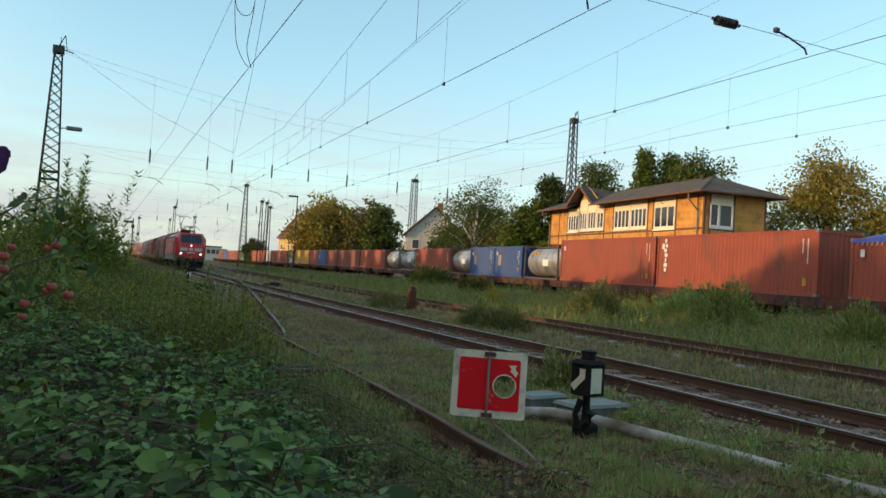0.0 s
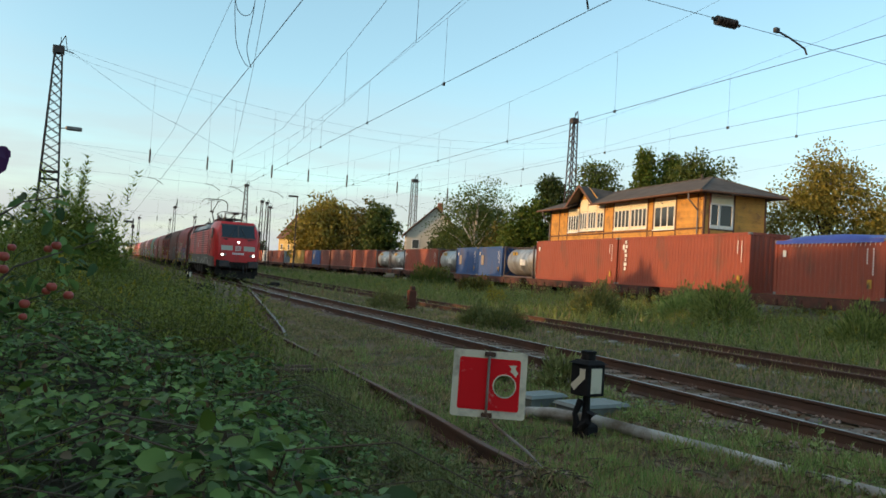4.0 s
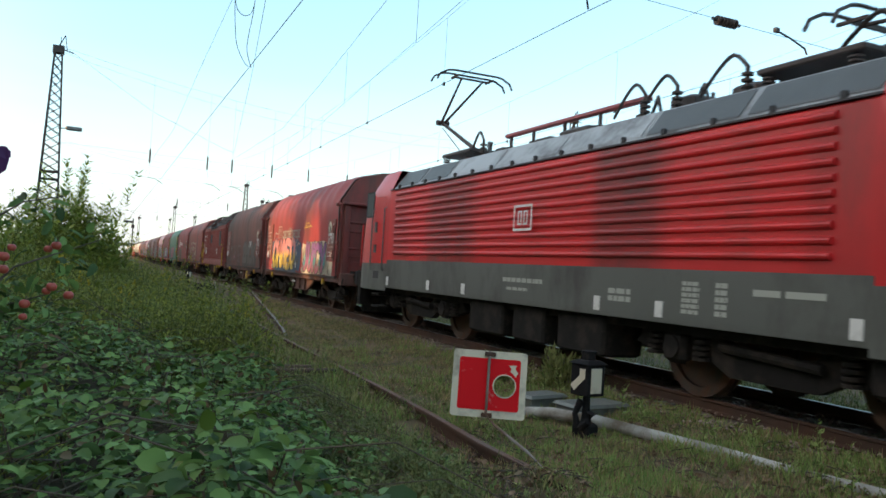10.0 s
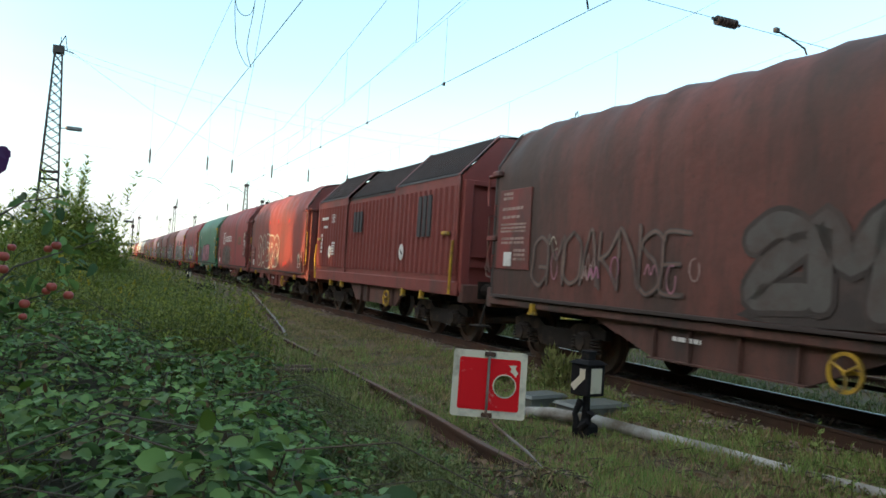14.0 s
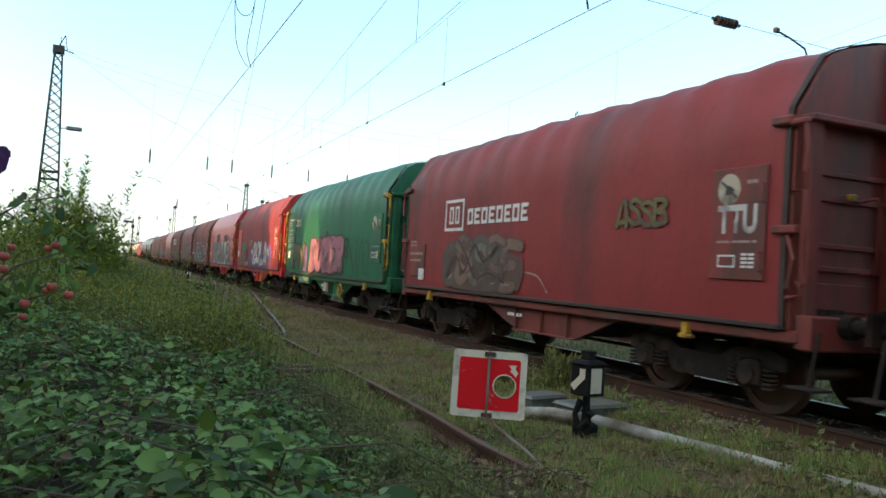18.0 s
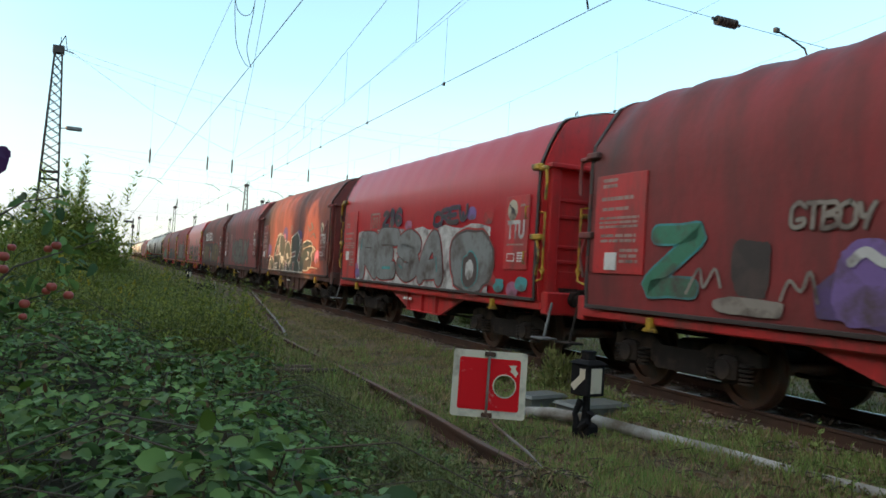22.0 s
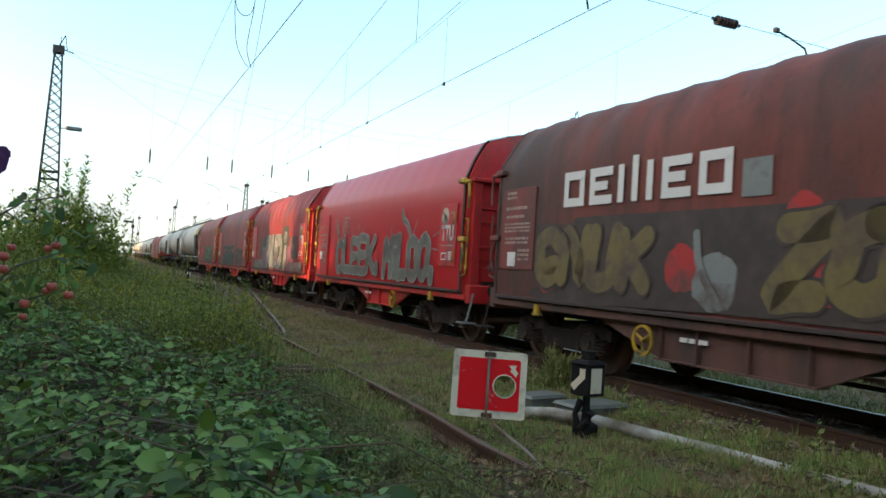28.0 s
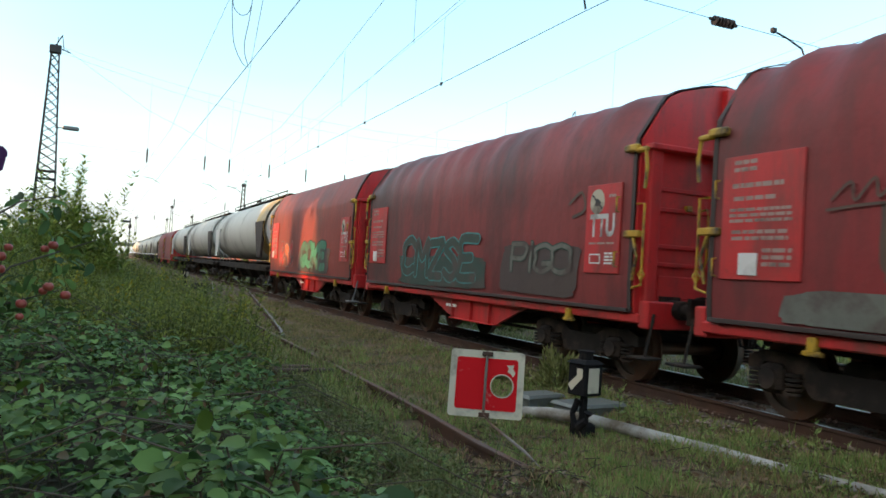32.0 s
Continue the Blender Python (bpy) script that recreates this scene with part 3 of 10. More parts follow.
def cloud(w, ya, yb, z0, z1, colour, seed=1, out=1.4605, edge=0.35, name="graffiti_backing", label="sprayed field of colour"):
    """A sprayed field with a puffy outline."""
    on_side(shapes([blob(random.Random(seed), ya - yb, z1 - z0, edge=edge, n=40)]).data(name, P[colour]), (ya + yb) / 2, (z0 + z1) / 2, out, w, name, None, label)


def line_art(w, y, z, colour, wide, *lines, out=1.476):
    """Sprayed lines; x runs to the front and y up, from (y, z)."""
    for k, pts in enumerate(lines):
        m = Mesh()
        strip(m, pts, wide, 0.0)
        on_side(m.data("graffiti_stroke", P[colour]), y, z, out + 0.0003 * k, w, "graffiti_stroke", None)


def scrawl(w, seed, y, z, width, height, n, colours, wide=0.03, out=1.47):
    """Faint sprayed loops and zigzags that spell nothing."""
    rnd = random.Random(seed)
    for i in range(n):
        cx, cy = rnd.uniform(-width / 2, width / 2), rnd.uniform(-0.25, 0.25) * height
        a0, up = rnd.uniform(0, 6), rnd.uniform(0.3, 0.6) * height
        if i % 2:
            pts = [(cx + 0.26 * height * math.cos(a0 + 0.9 * j) * (1 - 0.05 * j), cy + up * math.sin(a0 + 0.9 * j)) for j in range(7)]
        else:
            pts = [(cx - 0.35 * height + 0.16 * height * j, cy + up * (0.8 if j % 2 else -0.7) * rnd.uniform(0.6, 1)) for j in range(5)]
        on_side(squiggle(0, wide * rnd.uniform(0.7, 1.4), pts).data("graffiti_stroke", P[colours[i % len(colours)]]), y, z, out + 0.0007 * (i % 6), w, "graffiti_stroke", None)


def word(w, text, size, y, z, material, offset=0.0, lean=0.0, out=1.464, name="lettering", turn=0.0, label=""):
    return on_side(letters(text, size, offset, lean), y, z, out, w, name, material, label or "painted letters " + text, turn)


def bars(w, y, z, width, height, cols, rows, material, out=1.464, seed=0, name="lettering", gap=0.3, label=""):
    """Unreadable lettering as plain bars: rows of short blocks."""
    rnd = random.Random(seed)
    m = Mesh()
    rh = height / rows
    for r in range(rows):
        x = -width / 2
        while x < width / 2 - 0.01:
            bw = min(width / cols * rnd.uniform(0.6, 1.6), width / 2 - x)
            m.quad((x, height / 2 - (r + 1) * rh + rh * gap, 0), (x + bw * 0.85, height / 2 - (r + 1) * rh + rh * gap, 0), (x + bw * 0.85, height / 2 - r * rh, 0), (x, height / 2 - r * rh, 0))
            x += bw
    return tagged(on_side(m.data(name, material), y, z, out, w, name, None, label), kind="stuff")


def frame_outline(m, x0, x1, y0, y1, t, z=0.0):
    for a, b, c, d in ((x0, x1, y0, y0 + t), (x0, x1, y1 - t, y1), (x0, x0 + t, y0 + t, y1 - t), (x1 - t, x1, y0 + t, y1 - t)):
        m.quad((a, c, z), (b, c, z), (b, d, z), (a, d, z))
    return m


def emblem(w, y, z, size, material, bars_wide=0.0, out=1.464, seed=1):
    """A square railway emblem as a plain framed shape, with a row of plain blocks for the name after it."""
    m = frame_outline(Mesh(), -size / 2, size / 2, -size * 0.36, size * 0.36, size * 0.07)
    for x0 in (-0.26, 0.05):
        frame_outline(m, size * x0, size * (x0 + 0.22), -size * 0.2, size * 0.2, size * 0.06)
    on_side(m.data("emblem", material), y, z, out, w, "emblem", None, "plain square emblem")
    if bars_wide:
        blocks(w, y - size * 0.68, y - size * 0.68 - bars_wide, z - size * 0.2, z + size * 0.14, 8, material, out)


def sprayed_block(w, outline, fill, line, rim=0.045, out=1.465, holes=()):
    """An angular sprayed letter from its outline of (y, z), with a painted rim; holes are further outlines."""
    for layer, (pts, colour) in enumerate([(outline, fill)] + list(holes)):
        v = [Vector((-y, z, 0)) for y, z in pts]
        tris = [t if (v[t[1]] - v[t[0]]).cross(v[t[2]] - v[t[0]]).z > 0 else tuple(reversed(t)) for t in tessellate_polygon([v])]
        on_side(Mesh().add(v, tris).data("graffiti_form", P[colour]), 0, 0, out + 0.003 * layer, w, "graffiti_form", None, "angular sprayed letter")
        m = Mesh()
        for k, (a, b) in enumerate(zip(v, v[1:] + v[:1])):
            d = (b - a).normalized()
            q = Vector((-d.y, d.x, 0)) * rim / 2
            e = d * rim * 0.4
            lift = Vector((0, 0, 0.00015 * k))
            m.add([a - e - q + lift, b + e - q + lift, b + e + q + lift, a - e + q + lift], [(0, 1, 2, 3)])
        tagged(on_side(m.data("graffiti_rim", P[line]), 0, 0, out + 0.003 * layer + 0.0015, w, "graffiti_rim", None), "pale sprayed outline", kind="stuff")


def blocks(w, ya, yb, z0, z1, n, material, out=1.464, slim=(), tall=()):
    """A name as plain blocks, some hollow, some open at one side."""
    wide = [0.45 if i in slim else 1.0 for i in range(n)]
    step, x = (ya - yb) / sum(wide), 0.0
    for i in range(n):
        bw, h = step * wide[i] * 0.8, (z1 - z0) * (1.18 if i in tall else 1.0)
        m, t = Mesh(), min(step * 0.22, (z1 - z0) * 0.24)
        if i in slim:
            m.quad((0, 0, 0), (t, 0, 0), (t, h, 0), (0, h, 0))
        else:
            sides = [(0, t, 0, h), (t, bw, 0, t), (t, bw, h - t, h)] + ([(bw - t, bw, t, h - t)] if i % 2 == 0 else [(t, bw * 0.8, h * 0.5 - t / 2, h * 0.5 + t / 2)])
            for a, b, c, d in sides:
                m.quad((a, c, 0), (b, c, 0), (b, d, 0), (a, d, 0))
        on_side(m.data("letter_block", material), ya - x, z0, out, w, "letter_block", None, "plain letter block")
        x += step * wide[i]


M_TARP = {
    "darkred": mat("tarp_dark_red", (0.29, 0.04, 0.041), 0.55, 0, 0.8, 0.25, (0.10, 0.045, 0.04), 0.42, 0.5, bump=0.25, bump_scale=7, streak=2.5),
    "brown": mat("tarp_sooty_brown", (0.30, 0.088, 0.066), 0.65, 0, 0.8, 0.3, (0.085, 0.052, 0.043), 0.5, 0.6, bump=0.3, bump_scale=7, streak=3),
    "sooty": mat("tarp_sooty_grey", (0.185, 0.07, 0.056), 0.65, 0, 0.8, 0.3, (0.085, 0.056, 0.047), 0.5, 0.6, bump=0.3, bump_scale=7, streak=3),
    "dustyred": mat("tarp_dusty_red", (0.27, 0.052, 0.04), 0.55, 0, 0.7, 0.25, (0.13, 0.052, 0.043), 0.45, 0.5, bump=0.35, bump_scale=5, streak=2),
    "green": mat("tarp_green", (0.02, 0.155, 0.072), 0.45, 0, 0.7, 0.2, (0.02, 0.09, 0.055), 0.35, 0.6, bump=0.3, bump_scale=5, streak=2),
    "red": mat("tarp_bright_red", (0.48, 0.016, 0.026), 0.32, 0, 0.5, 0.1, (0.40, 0.025, 0.03), 0.2, 0.5, bump=0.12, bump_scale=6, streak=2),
    "redbrown": mat("tarp_red_brown", (0.215, 0.052, 0.039), 0.6, 0, 0.7, 0.3, (0.085, 0.05, 0.042), 0.48, 0.6, bump=0.3, bump_scale=6, streak=3),
    "maroon": mat("tarp_maroon", (0.26, 0.045, 0.043), 0.5, 0, 0.7, 0.25, (0.09, 0.042, 0.04), 0.45, 0.6, bump=0.3, bump_scale=6, streak=2)}
for key_, dark_, streak_, speck_ in (("darkred", (0.12, 0.03, 0.03), 0.32, 0.3), ("brown", (0.085, 0.048, 0.04), 0.5, 0.45), ("sooty", (0.06, 0.042, 0.037), 0.6, 0.5), ("dustyred", (0.12, 0.04, 0.033), 0.5, 0.35), ("green", (0.014, 0.07, 0.04), 0.45, 0.35), ("red", (0.26, 0.014, 0.02), 0.2, 0.1), ("redbrown", (0.055, 0.032, 0.028), 0.6, 0.5), ("maroon", (0.08, 0.028, 0.028), 0.5, 0.35)):
    weathered(M_TARP[key_], dark_, streak_, speck_)
for tarp_ in M_TARP.values():
    tarp_.node_tree.nodes["Principled BSDF"].inputs["Specular IOR Level"].default_value = 0.28
M_FRAME = {
    "red": mat("frame_red", (0.56, 0.026, 0.028), 0.45, 0, 2, 0.2, (0.22, 0.05, 0.04), 0.28, 1.5, bump=0.1, streak=2),
    "dark": mat("frame_dirty_brown", (0.15, 0.062, 0.047), 0.7, 0, 2, 0.3, (0.065, 0.042, 0.036), 0.48, 1.5, bump=0.2, streak=2),
    "mid": mat("frame_oxide_red", (0.22, 0.042, 0.034), 0.6, 0, 2, 0.25, (0.11, 0.05, 0.04), 0.4, 1.4, bump=0.15, streak=2),
    "green": mat("frame_green", (0.018, 0.135, 0.06), 0.45, 0, 2, 0.2, (0.02, 0.08, 0.045), 0.3, 1.5, bump=0.1)}
for key_, dark_, streak_, speck_ in (("red", (0.10, 0.03, 0.026), 0.45, 0.45), ("dark", (0.045, 0.03, 0.026), 0.5, 0.5), ("mid", (0.06, 0.032, 0.027), 0.6, 0.5), ("green", (0.012, 0.05, 0.03), 0.4, 0.4)):
    weathered(M_FRAME[key_], dark_, streak_, speck_)
M_WHEEL = mat("wheel_steel", (0.10, 0.074, 0.06), 0.6, 0.5, 6, 0.4, RUST, 0.5, 3)
M_HEADBAND = mat("edge_strip", (0.05, 0.034, 0.03), 0.7, 0, 3, 0.3)
WHEELS = []


def wheelset(w, y, r=0.46, half=0.7535):
    def build():
        m = Mesh()
        m.tube([(-1.0, 0, 0), (1.0, 0, 0)], 0.085, 10)
        for s in (-1, 1):
            m.disc((s * half, 0, 0), "x", r * 0.80, r, 0.135, 28)
            m.disc((s * (half - 0.055), 0, 0), "x", r * 0.96, r + 0.03, 0.03, 28)
            m.disc((s * half, 0, 0), "x", 0.10, r * 0.82, 0.04, 28)
            m.disc((s * half, 0, 0), "x", 0.08, 0.17, 0.17, 14)
            for j in range(3):
                a = 2 * math.pi * j / 3
                m.tube([(s * (half + 0.03), math.cos(a) * r * 0.5, math.sin(a) * r * 0.5), (s * (half - 0.03), math.cos(a) * r * 0.5, math.sin(a) * r * 0.5)], 0.045, 8)
        return m
    ob = part("wheelset", kept("wheelset_%.2f" % r, build, M_WHEEL, 40), None, w, at=(0, y, r))
    WHEELS.append((ob, y, r))
    return ob


def bogie(w, y, wheels=True):
    """A two-axle bogie with springs and axle boxes; its axles 1.8 m apart."""
    b = part("bogie", kept("bogie_bolster", lambda: Mesh().box(-0.95, 0.95, -0.22, 0.22, 0.42, 0.72, 0.04), M_DARK), None, w, at=(0, y, 0))
    for s in (-1, 1):
        def side():
            o = [(-1.32, 0.66), (-1.1, 0.74), (-0.55, 0.72), (-0.35, 0.60), (0.35, 0.60), (0.55, 0.72), (1.1, 0.74), (1.32, 0.66), (1.32, 0.52), (1.18, 0.50), (0.62, 0.48), (0.45, 0.30), (-0.45, 0.30), (-0.62, 0.48), (-1.18, 0.50), (-1.32, 0.52)]
            m = Mesh()
            m.loft([[(-0.06, a, z) for a, z in o], [(0.06, a, z) for a, z in o]])
            return m
        part("side_frame", kept("side_frame", side, M_DARK), None, b, at=(s * 1.0, 0, 0))
        for a in (-0.9, 0.9):
            part("axle_box", kept("axle_box", lambda: Mesh().box(-0.07, 0.07, -0.15, 0.15, -0.16, 0.16, 0.05).disc((0.075 * -1, 0, 0), "x", 0.0, 0.12, 0.05, 14).disc((0.075, 0, 0), "x", 0.0, 0.12, 0.05, 14), M_DARK, 30), None, b, at=(s * 1.13, a, 0.46))
            for d in (-0.25, 0.25):
                def spring():
                    m = Mesh()
                    for k in range(5):
                        m.disc((0, 0, -0.1 + 0.05 * k), "z", 0.045, 0.085, 0.028, 12)
                    return m
                part("spring", kept("coil_spring", spring, M_DARK, 40), None, b, at=(s * 1.10, a + d, 0.42))
    if wheels:
        for a in (-0.9, 0.9):
            wheelset(w, y + a)
    return b


def buffers(w, y_end, inward, frame):
    """Two buffers and the coupling at one end; inward is the way into the wagon."""
    for x in (-0.875, 0.875):
        def build():
            m = Mesh()
            m.tube([(0, 0.0, 0), (0, 0.02, 0)], 0.2, 16)
            m.box(-0.22, 0.22, 0.0, 0.035, -0.17, 0.17, 0.015)
            m.tube([(0, 0.03, 0), (0, 0.32, 0)], 0.085, 12)
            m.tube([(0, 0.3, 0), (0, 0.62, 0)], 0.125, 12)
            m.box(-0.17, 0.17, 0.585, 0.62, -0.17, 0.17)
            return m
        ob = part("buffer", kept("buffer", build, M_DARK, 30), None, w, at=(x, y_end, 1.06))
        ob.scale = (1, inward, 1)
    def hook():
        m = Mesh()
        m.bar((0, 0.2, 0), (0, 0.7, 0), 0.08, 0.1)
        m.tube([(0, 0.2, 0.02), (0, 0.05, 0.06), (0, 0.02, -0.03), (0, 0.1, -0.09)], 0.035, 8)
        m.tube([(-0.09, 0.25, -0.02), (-0.09, 0.1, -0.4), (0.09, 0.1, -0.4), (0.09, 0.25, -0.02)], 0.025, 6)
        m.tube([(0.3, 0.6, -0.08), (0.31, 0.3, -0.35), (0.28, 0.0, -0.5)], 0.03, 8)
        return m
    ob = part("coupling", kept("coupling", hook, M_BLACK), None, w, at=(0, y_end, 1.04))
    ob.scale = (1, inward, 1)


def rail_bar(w, pts, r, material, name="handrail"):
    return part(name, Mesh().tube(pts, r, 7), material, w, smooth=60)


def coil_wagon(label, tarp, frame, seed, crisp=False, lever="yellow", panel="frame", belly="short", wheel_y=None, tag=True, rear="panel", grips="", sag=0.03, fold=0.02):
    rnd = random.Random(seed)
    G = M_YELLOW if (grips or lever) == "yellow" else M_FRAME["mid" if frame == "red" else frame]
    w = thing("covered_coil_wagon", label, "freight wagon", "goods train wagons")
    section = CRISP_SECTION if crisp else SECTION
    F, T = M_FRAME[frame], M_TARP[tarp]
    ends = M_FRAME["mid"] if frame == "dark" else F
    part("tarpaulin", tarp_mesh(rnd, section, sag=0.006 if crisp else sag, fold=0.006 if crisp else fold), T, w, smooth=35 if crisp else 70)
    part("underframe", kept("underframe", lambda: Mesh().box(-0.45, 0.45, -5.45, 5.45, 0.72, 0.98, 0.03), M_DARK), None, w)
    for s in (-1, 1):
        part("side_sill", kept("side_sill", lambda: Mesh().box(-0.07, 0.07, -5.45, 5.45, 0.86, 0.995, 0.02).box(-0.02, 0.10, -5.34, 5.34, 0.985, 1.02, 0.01), F), None, w, at=(s * 1.34, 0, 0))
        if belly == "short":
            o = [(-2.4, 0.87), (-1.38, 0.5), (0.45, 0.5), (1.65, 0.87)]
        else:
            o = [(-2.35, 0.87), (-1.35, 0.46), (1.1, 0.46), (2.45, 0.87)]
        def build():
            m = Mesh()
            m.loft([[(-0.03, a, z) for a, z in o], [(0.03, a, z) for a, z in o]])
            m.box(-0.10, 0.10, o[1][0], o[2][0], o[1][1] - 0.02, o[1][1], 0.0)
            for a in ((-1.2, -0.45, 0.35) if belly == "short" else (-1.25, -0.45, 0.35, 1.0)):
                m.box(-0.09, 0.09, a, a + 0.03, o[1][1], 0.86)
            return m
        part("belly_plate", kept("belly_" + belly, build, F), None, w, at=(s * 1.26, 0, 0))
        # dark strip along the lower edge of the tarpaulin
        part("seam_strip", kept("seam_strip", lambda: Mesh().box(-0.02, 0.02, -5.28, 5.28, -0.026, 0.026, 0.006), M_HEADBAND), None, w, "dark strip along the tarpaulin's lower edge", at=(s * 1.458, 0, 1.022))
    for e in (-1, 1):
        part("end_wall", end_plate(CRISP_SECTION if crisp else END_SECTION, -0.04, 0.05), ends, w, at=(0, e * 5.33, 0))
        part("edge_strip", Mesh().loft([[(x * k, y, z + (0.012 if z > 3.2 else 0.0) * (k - 0.99) * 60) for x, z in (section if crisp else END_SECTION)] for k, y in ((1.0, -0.035), (1.008, -0.035), (1.008, 0.035), (1.0, 0.035))], False, False), M_HEADBAND, w, at=(0, e * 5.29, 0))
        part("head_beam", kept("head_beam", lambda: Mesh().box(-1.38, 1.38, -0.10, 0.10, 0.80, 1.16, 0.02), F), None, w, at=(0, e * 5.5, 0))
        def posts():
            m = Mesh()
            m.box(-0.10, 0.10, 0, 0.13, 1.1, 4.12, 0.015)
            for x in (-1.24, 1.24):
                m.box(x - 0.09, x + 0.09, 0, 0.13, 1.1, 3.2, 0.015)
            m.box(-1.38, 1.38, 0, 0.20, 3.14, 3.22, 0.015)
            for z in (1.62, 1.86, 2.35, 2.62):
                m.box(-1.15, 1.15, 0, 0.05, z, z + 0.06, 0.01)
            m.box(-1.05, -0.2, 0, 0.03, 1.2, 1.5, 0.01)
            return m
        ob = part("end_frame", kept("end_frame", posts, ends), None, w, at=(0, e * 5.35, 0))
        ob.scale = (1, e, 1)
        buffers(w, e * 6.02, -e, F)
        hazard = Mesh().box(-0.05, 0.05, -0.045, 0.045, -0.04, 0.04, 0.01)
        part("warning_plate", kept("warning_plate", lambda: hazard, M_YELLOW), None, w, at=(-0.62, e * 5.39, 2.42))
        for s in (-1, 1):
            L = M_YELLOW if lever == "yellow" else M_FRAME["mid"]
            def arm():
                m = Mesh()
                m.box(-0.05, 0.05, -0.16, 0.12, -0.05, 0.05, 0.02)
                m.box(-0.04, 0.035, 0.05, 0.30, -0.07, 0.0, 0.02)
                m.tube([(0, 0.26, -0.04), (0, 0.30, -0.3), (0, 0.27, -0.55)], 0.025, 7)
                return m
            ob = part("locking_lever", kept("locking_lever", arm, L), None, w, at=(s * 1.47, e * 5.26, 3.16))
            ob.scale = (s, e, 1)
            def arm2():
                m = Mesh()
                m.box(-0.04, 0.04, -0.12, 0.2, -0.04, 0.05, 0.015)
                m.tube([(0, 0.05, 0), (0.01, 0.16, -0.3), (0.0, 0.08, -0.6)], 0.022, 7)
                return m
            ob = part("locking_lever", kept("locking_lever_low", arm2, L), None, w, at=(s * 1.47, e * 5.28, 2.02))
            ob.scale = (s, e, 1)
            def grip():
                m = Mesh().tube([(0, 0.04, 2.42), (0, 0.20, 2.42), (0, 0.20, 1.55), (0, 0.20, 1.36), (0, 0.02, 1.32)], 0.017, 7)
                m.tube([(0, 0.14, 1.5), (0, 0.2, 1.42), (0, 0.26, 1.5), (0, 0.2, 1.58), (0, 0.14, 1.5)], 0.013, 6)
                return m
            ob = part("handrail", kept("corner_handrail", grip, G, 60), None, w, "bent grab rail", at=(s * 1.45, e * 5.32, 0))
            ob.scale = (s, e, 1)
            def foot():
                m = Mesh().tube([(0, 0, 1.0), (0.05, 0.0, 0.75), (0.12, 0, 0.45)], 0.02, 6)
                m.box(-0.02, 0.26, -0.18, 0.18, 0.43, 0.46, 0.008)
                return m
            ob = part("step", kept("foot_step", foot, M_GREY_STEEL if crisp else M_DARK), None, w, at=(s * 1.32, e * 5.66, 0))
            ob.scale = (s, e, 1)
            def hook():
                m = Mesh().box(-0.05, 0.05, -0.05, 0.05, 0.0, 0.16, 0.015)
                m.box(-0.04, 0.04, -0.11, 0.11, -0.03, 0.02, 0.012)
                return m
            ob = part("lashing_hook", kept("lashing_hook", hook, M_YELLOW), None, w, "yellow lashing hook", at=(s * 1.42, e * 3.88, 0.80))
        def bow():
            return Mesh().tube([(-0.45, 0.02, 2.4), (-0.45, 0.17, 2.42), (-0.45, 0.2, 2.3), (-0.45, 0.2, 1.75), (-0.45, 0.14, 1.62), (-0.45, 0.02, 1.62)], 0.018, 7)
        ob = part("handrail", kept("end_handrail", bow, G, 60), None, w, "bent grab rail", at=(0, e * 5.4, 0))
        ob.scale = (1, e, 1)
        bogie(w, e * 3.72)
    def brake():
        m = Mesh().disc((0, 0, 0), "x", 0.165, 0.2, 0.035, 24)
        for j in range(3):
            a = 2 * math.pi * j / 3 + 0.5
            m.tube([(0, 0, 0), (0, math.cos(a) * 0.175, math.sin(a) * 0.175)], 0.016, 6)
        m.tube([(0.25, 0, 0), (-0.03, 0, 0)], 0.025, 8)
        return m
    wheel_ = kept("brake_wheel", brake, M_YELLOW, 50)
    if wheel_y is not None:
        part("brake_wheel", wheel_, None, w, "yellow hand-brake wheel", at=(-1.42, wheel_y, 0.66))
    part("brake_gear", kept("brake_gear", lambda: Mesh().box(-1.0, 1.0, -0.9, -0.5, 0.5, 0.7, 0.03).tube([(0.3, 0.2, 0.62), (0.3, 1.6, 0.62)], 0.16, 14).tube([(-0.5, -2.4, 0.45), (-0.5, 2.4, 0.45)], 0.03, 6), M_DARK, 40), None, w)
    panel_mat = M_FRAME["red"] if panel == "red" else (M_FRAME["green"] if panel == "green" else M_FRAME["mid"])
    FAINT = P["faint"] if frame != "green" else P["silver"]
    if tag:
        # inscription panel at the front end: pictogram, class letters, small frames
        zc, hz = (2.11, 0.62) if tag != "low" else (1.42, 0.34)
        q = part("inscription_panel", kept("inscription_panel_%s" % tag, lambda: Mesh().box(-0.012, 0.012, -0.4, 0.4, -hz, hz, 0.005), panel_mat), None, w, at=(-1.462, -4.66, zc))
        pz = zc + hz - 0.24
        disc = shapes([[(0.17 * math.cos(a / 20 * 2 * math.pi), 0.18 * math.sin(a / 20 * 2 * math.pi), 0) for a in range(20)]])
        on_side(disc.data("pictogram", P["cream"]), -4.52, pz, 1.478, w, "pictogram", None, "white round pictogram with a dark mark")
        on_side(squiggle(0, 0.03, [(-0.12, 0.1), (0.0, 0.0), (0.12, -0.1)]).data("pictogram", P["black"]), -4.52, pz, 1.481, w, "pictogram", None)
        on_side(shapes([[(-0.06, -0.06, 0), (0.07, -0.06, 0), (0.08, 0.0, 0), (0.0, 0.05, 0), (-0.05, 0.01, 0)]]).data("pictogram", P["black"]), -4.52, pz, 1.4795, w, "pictogram", None)
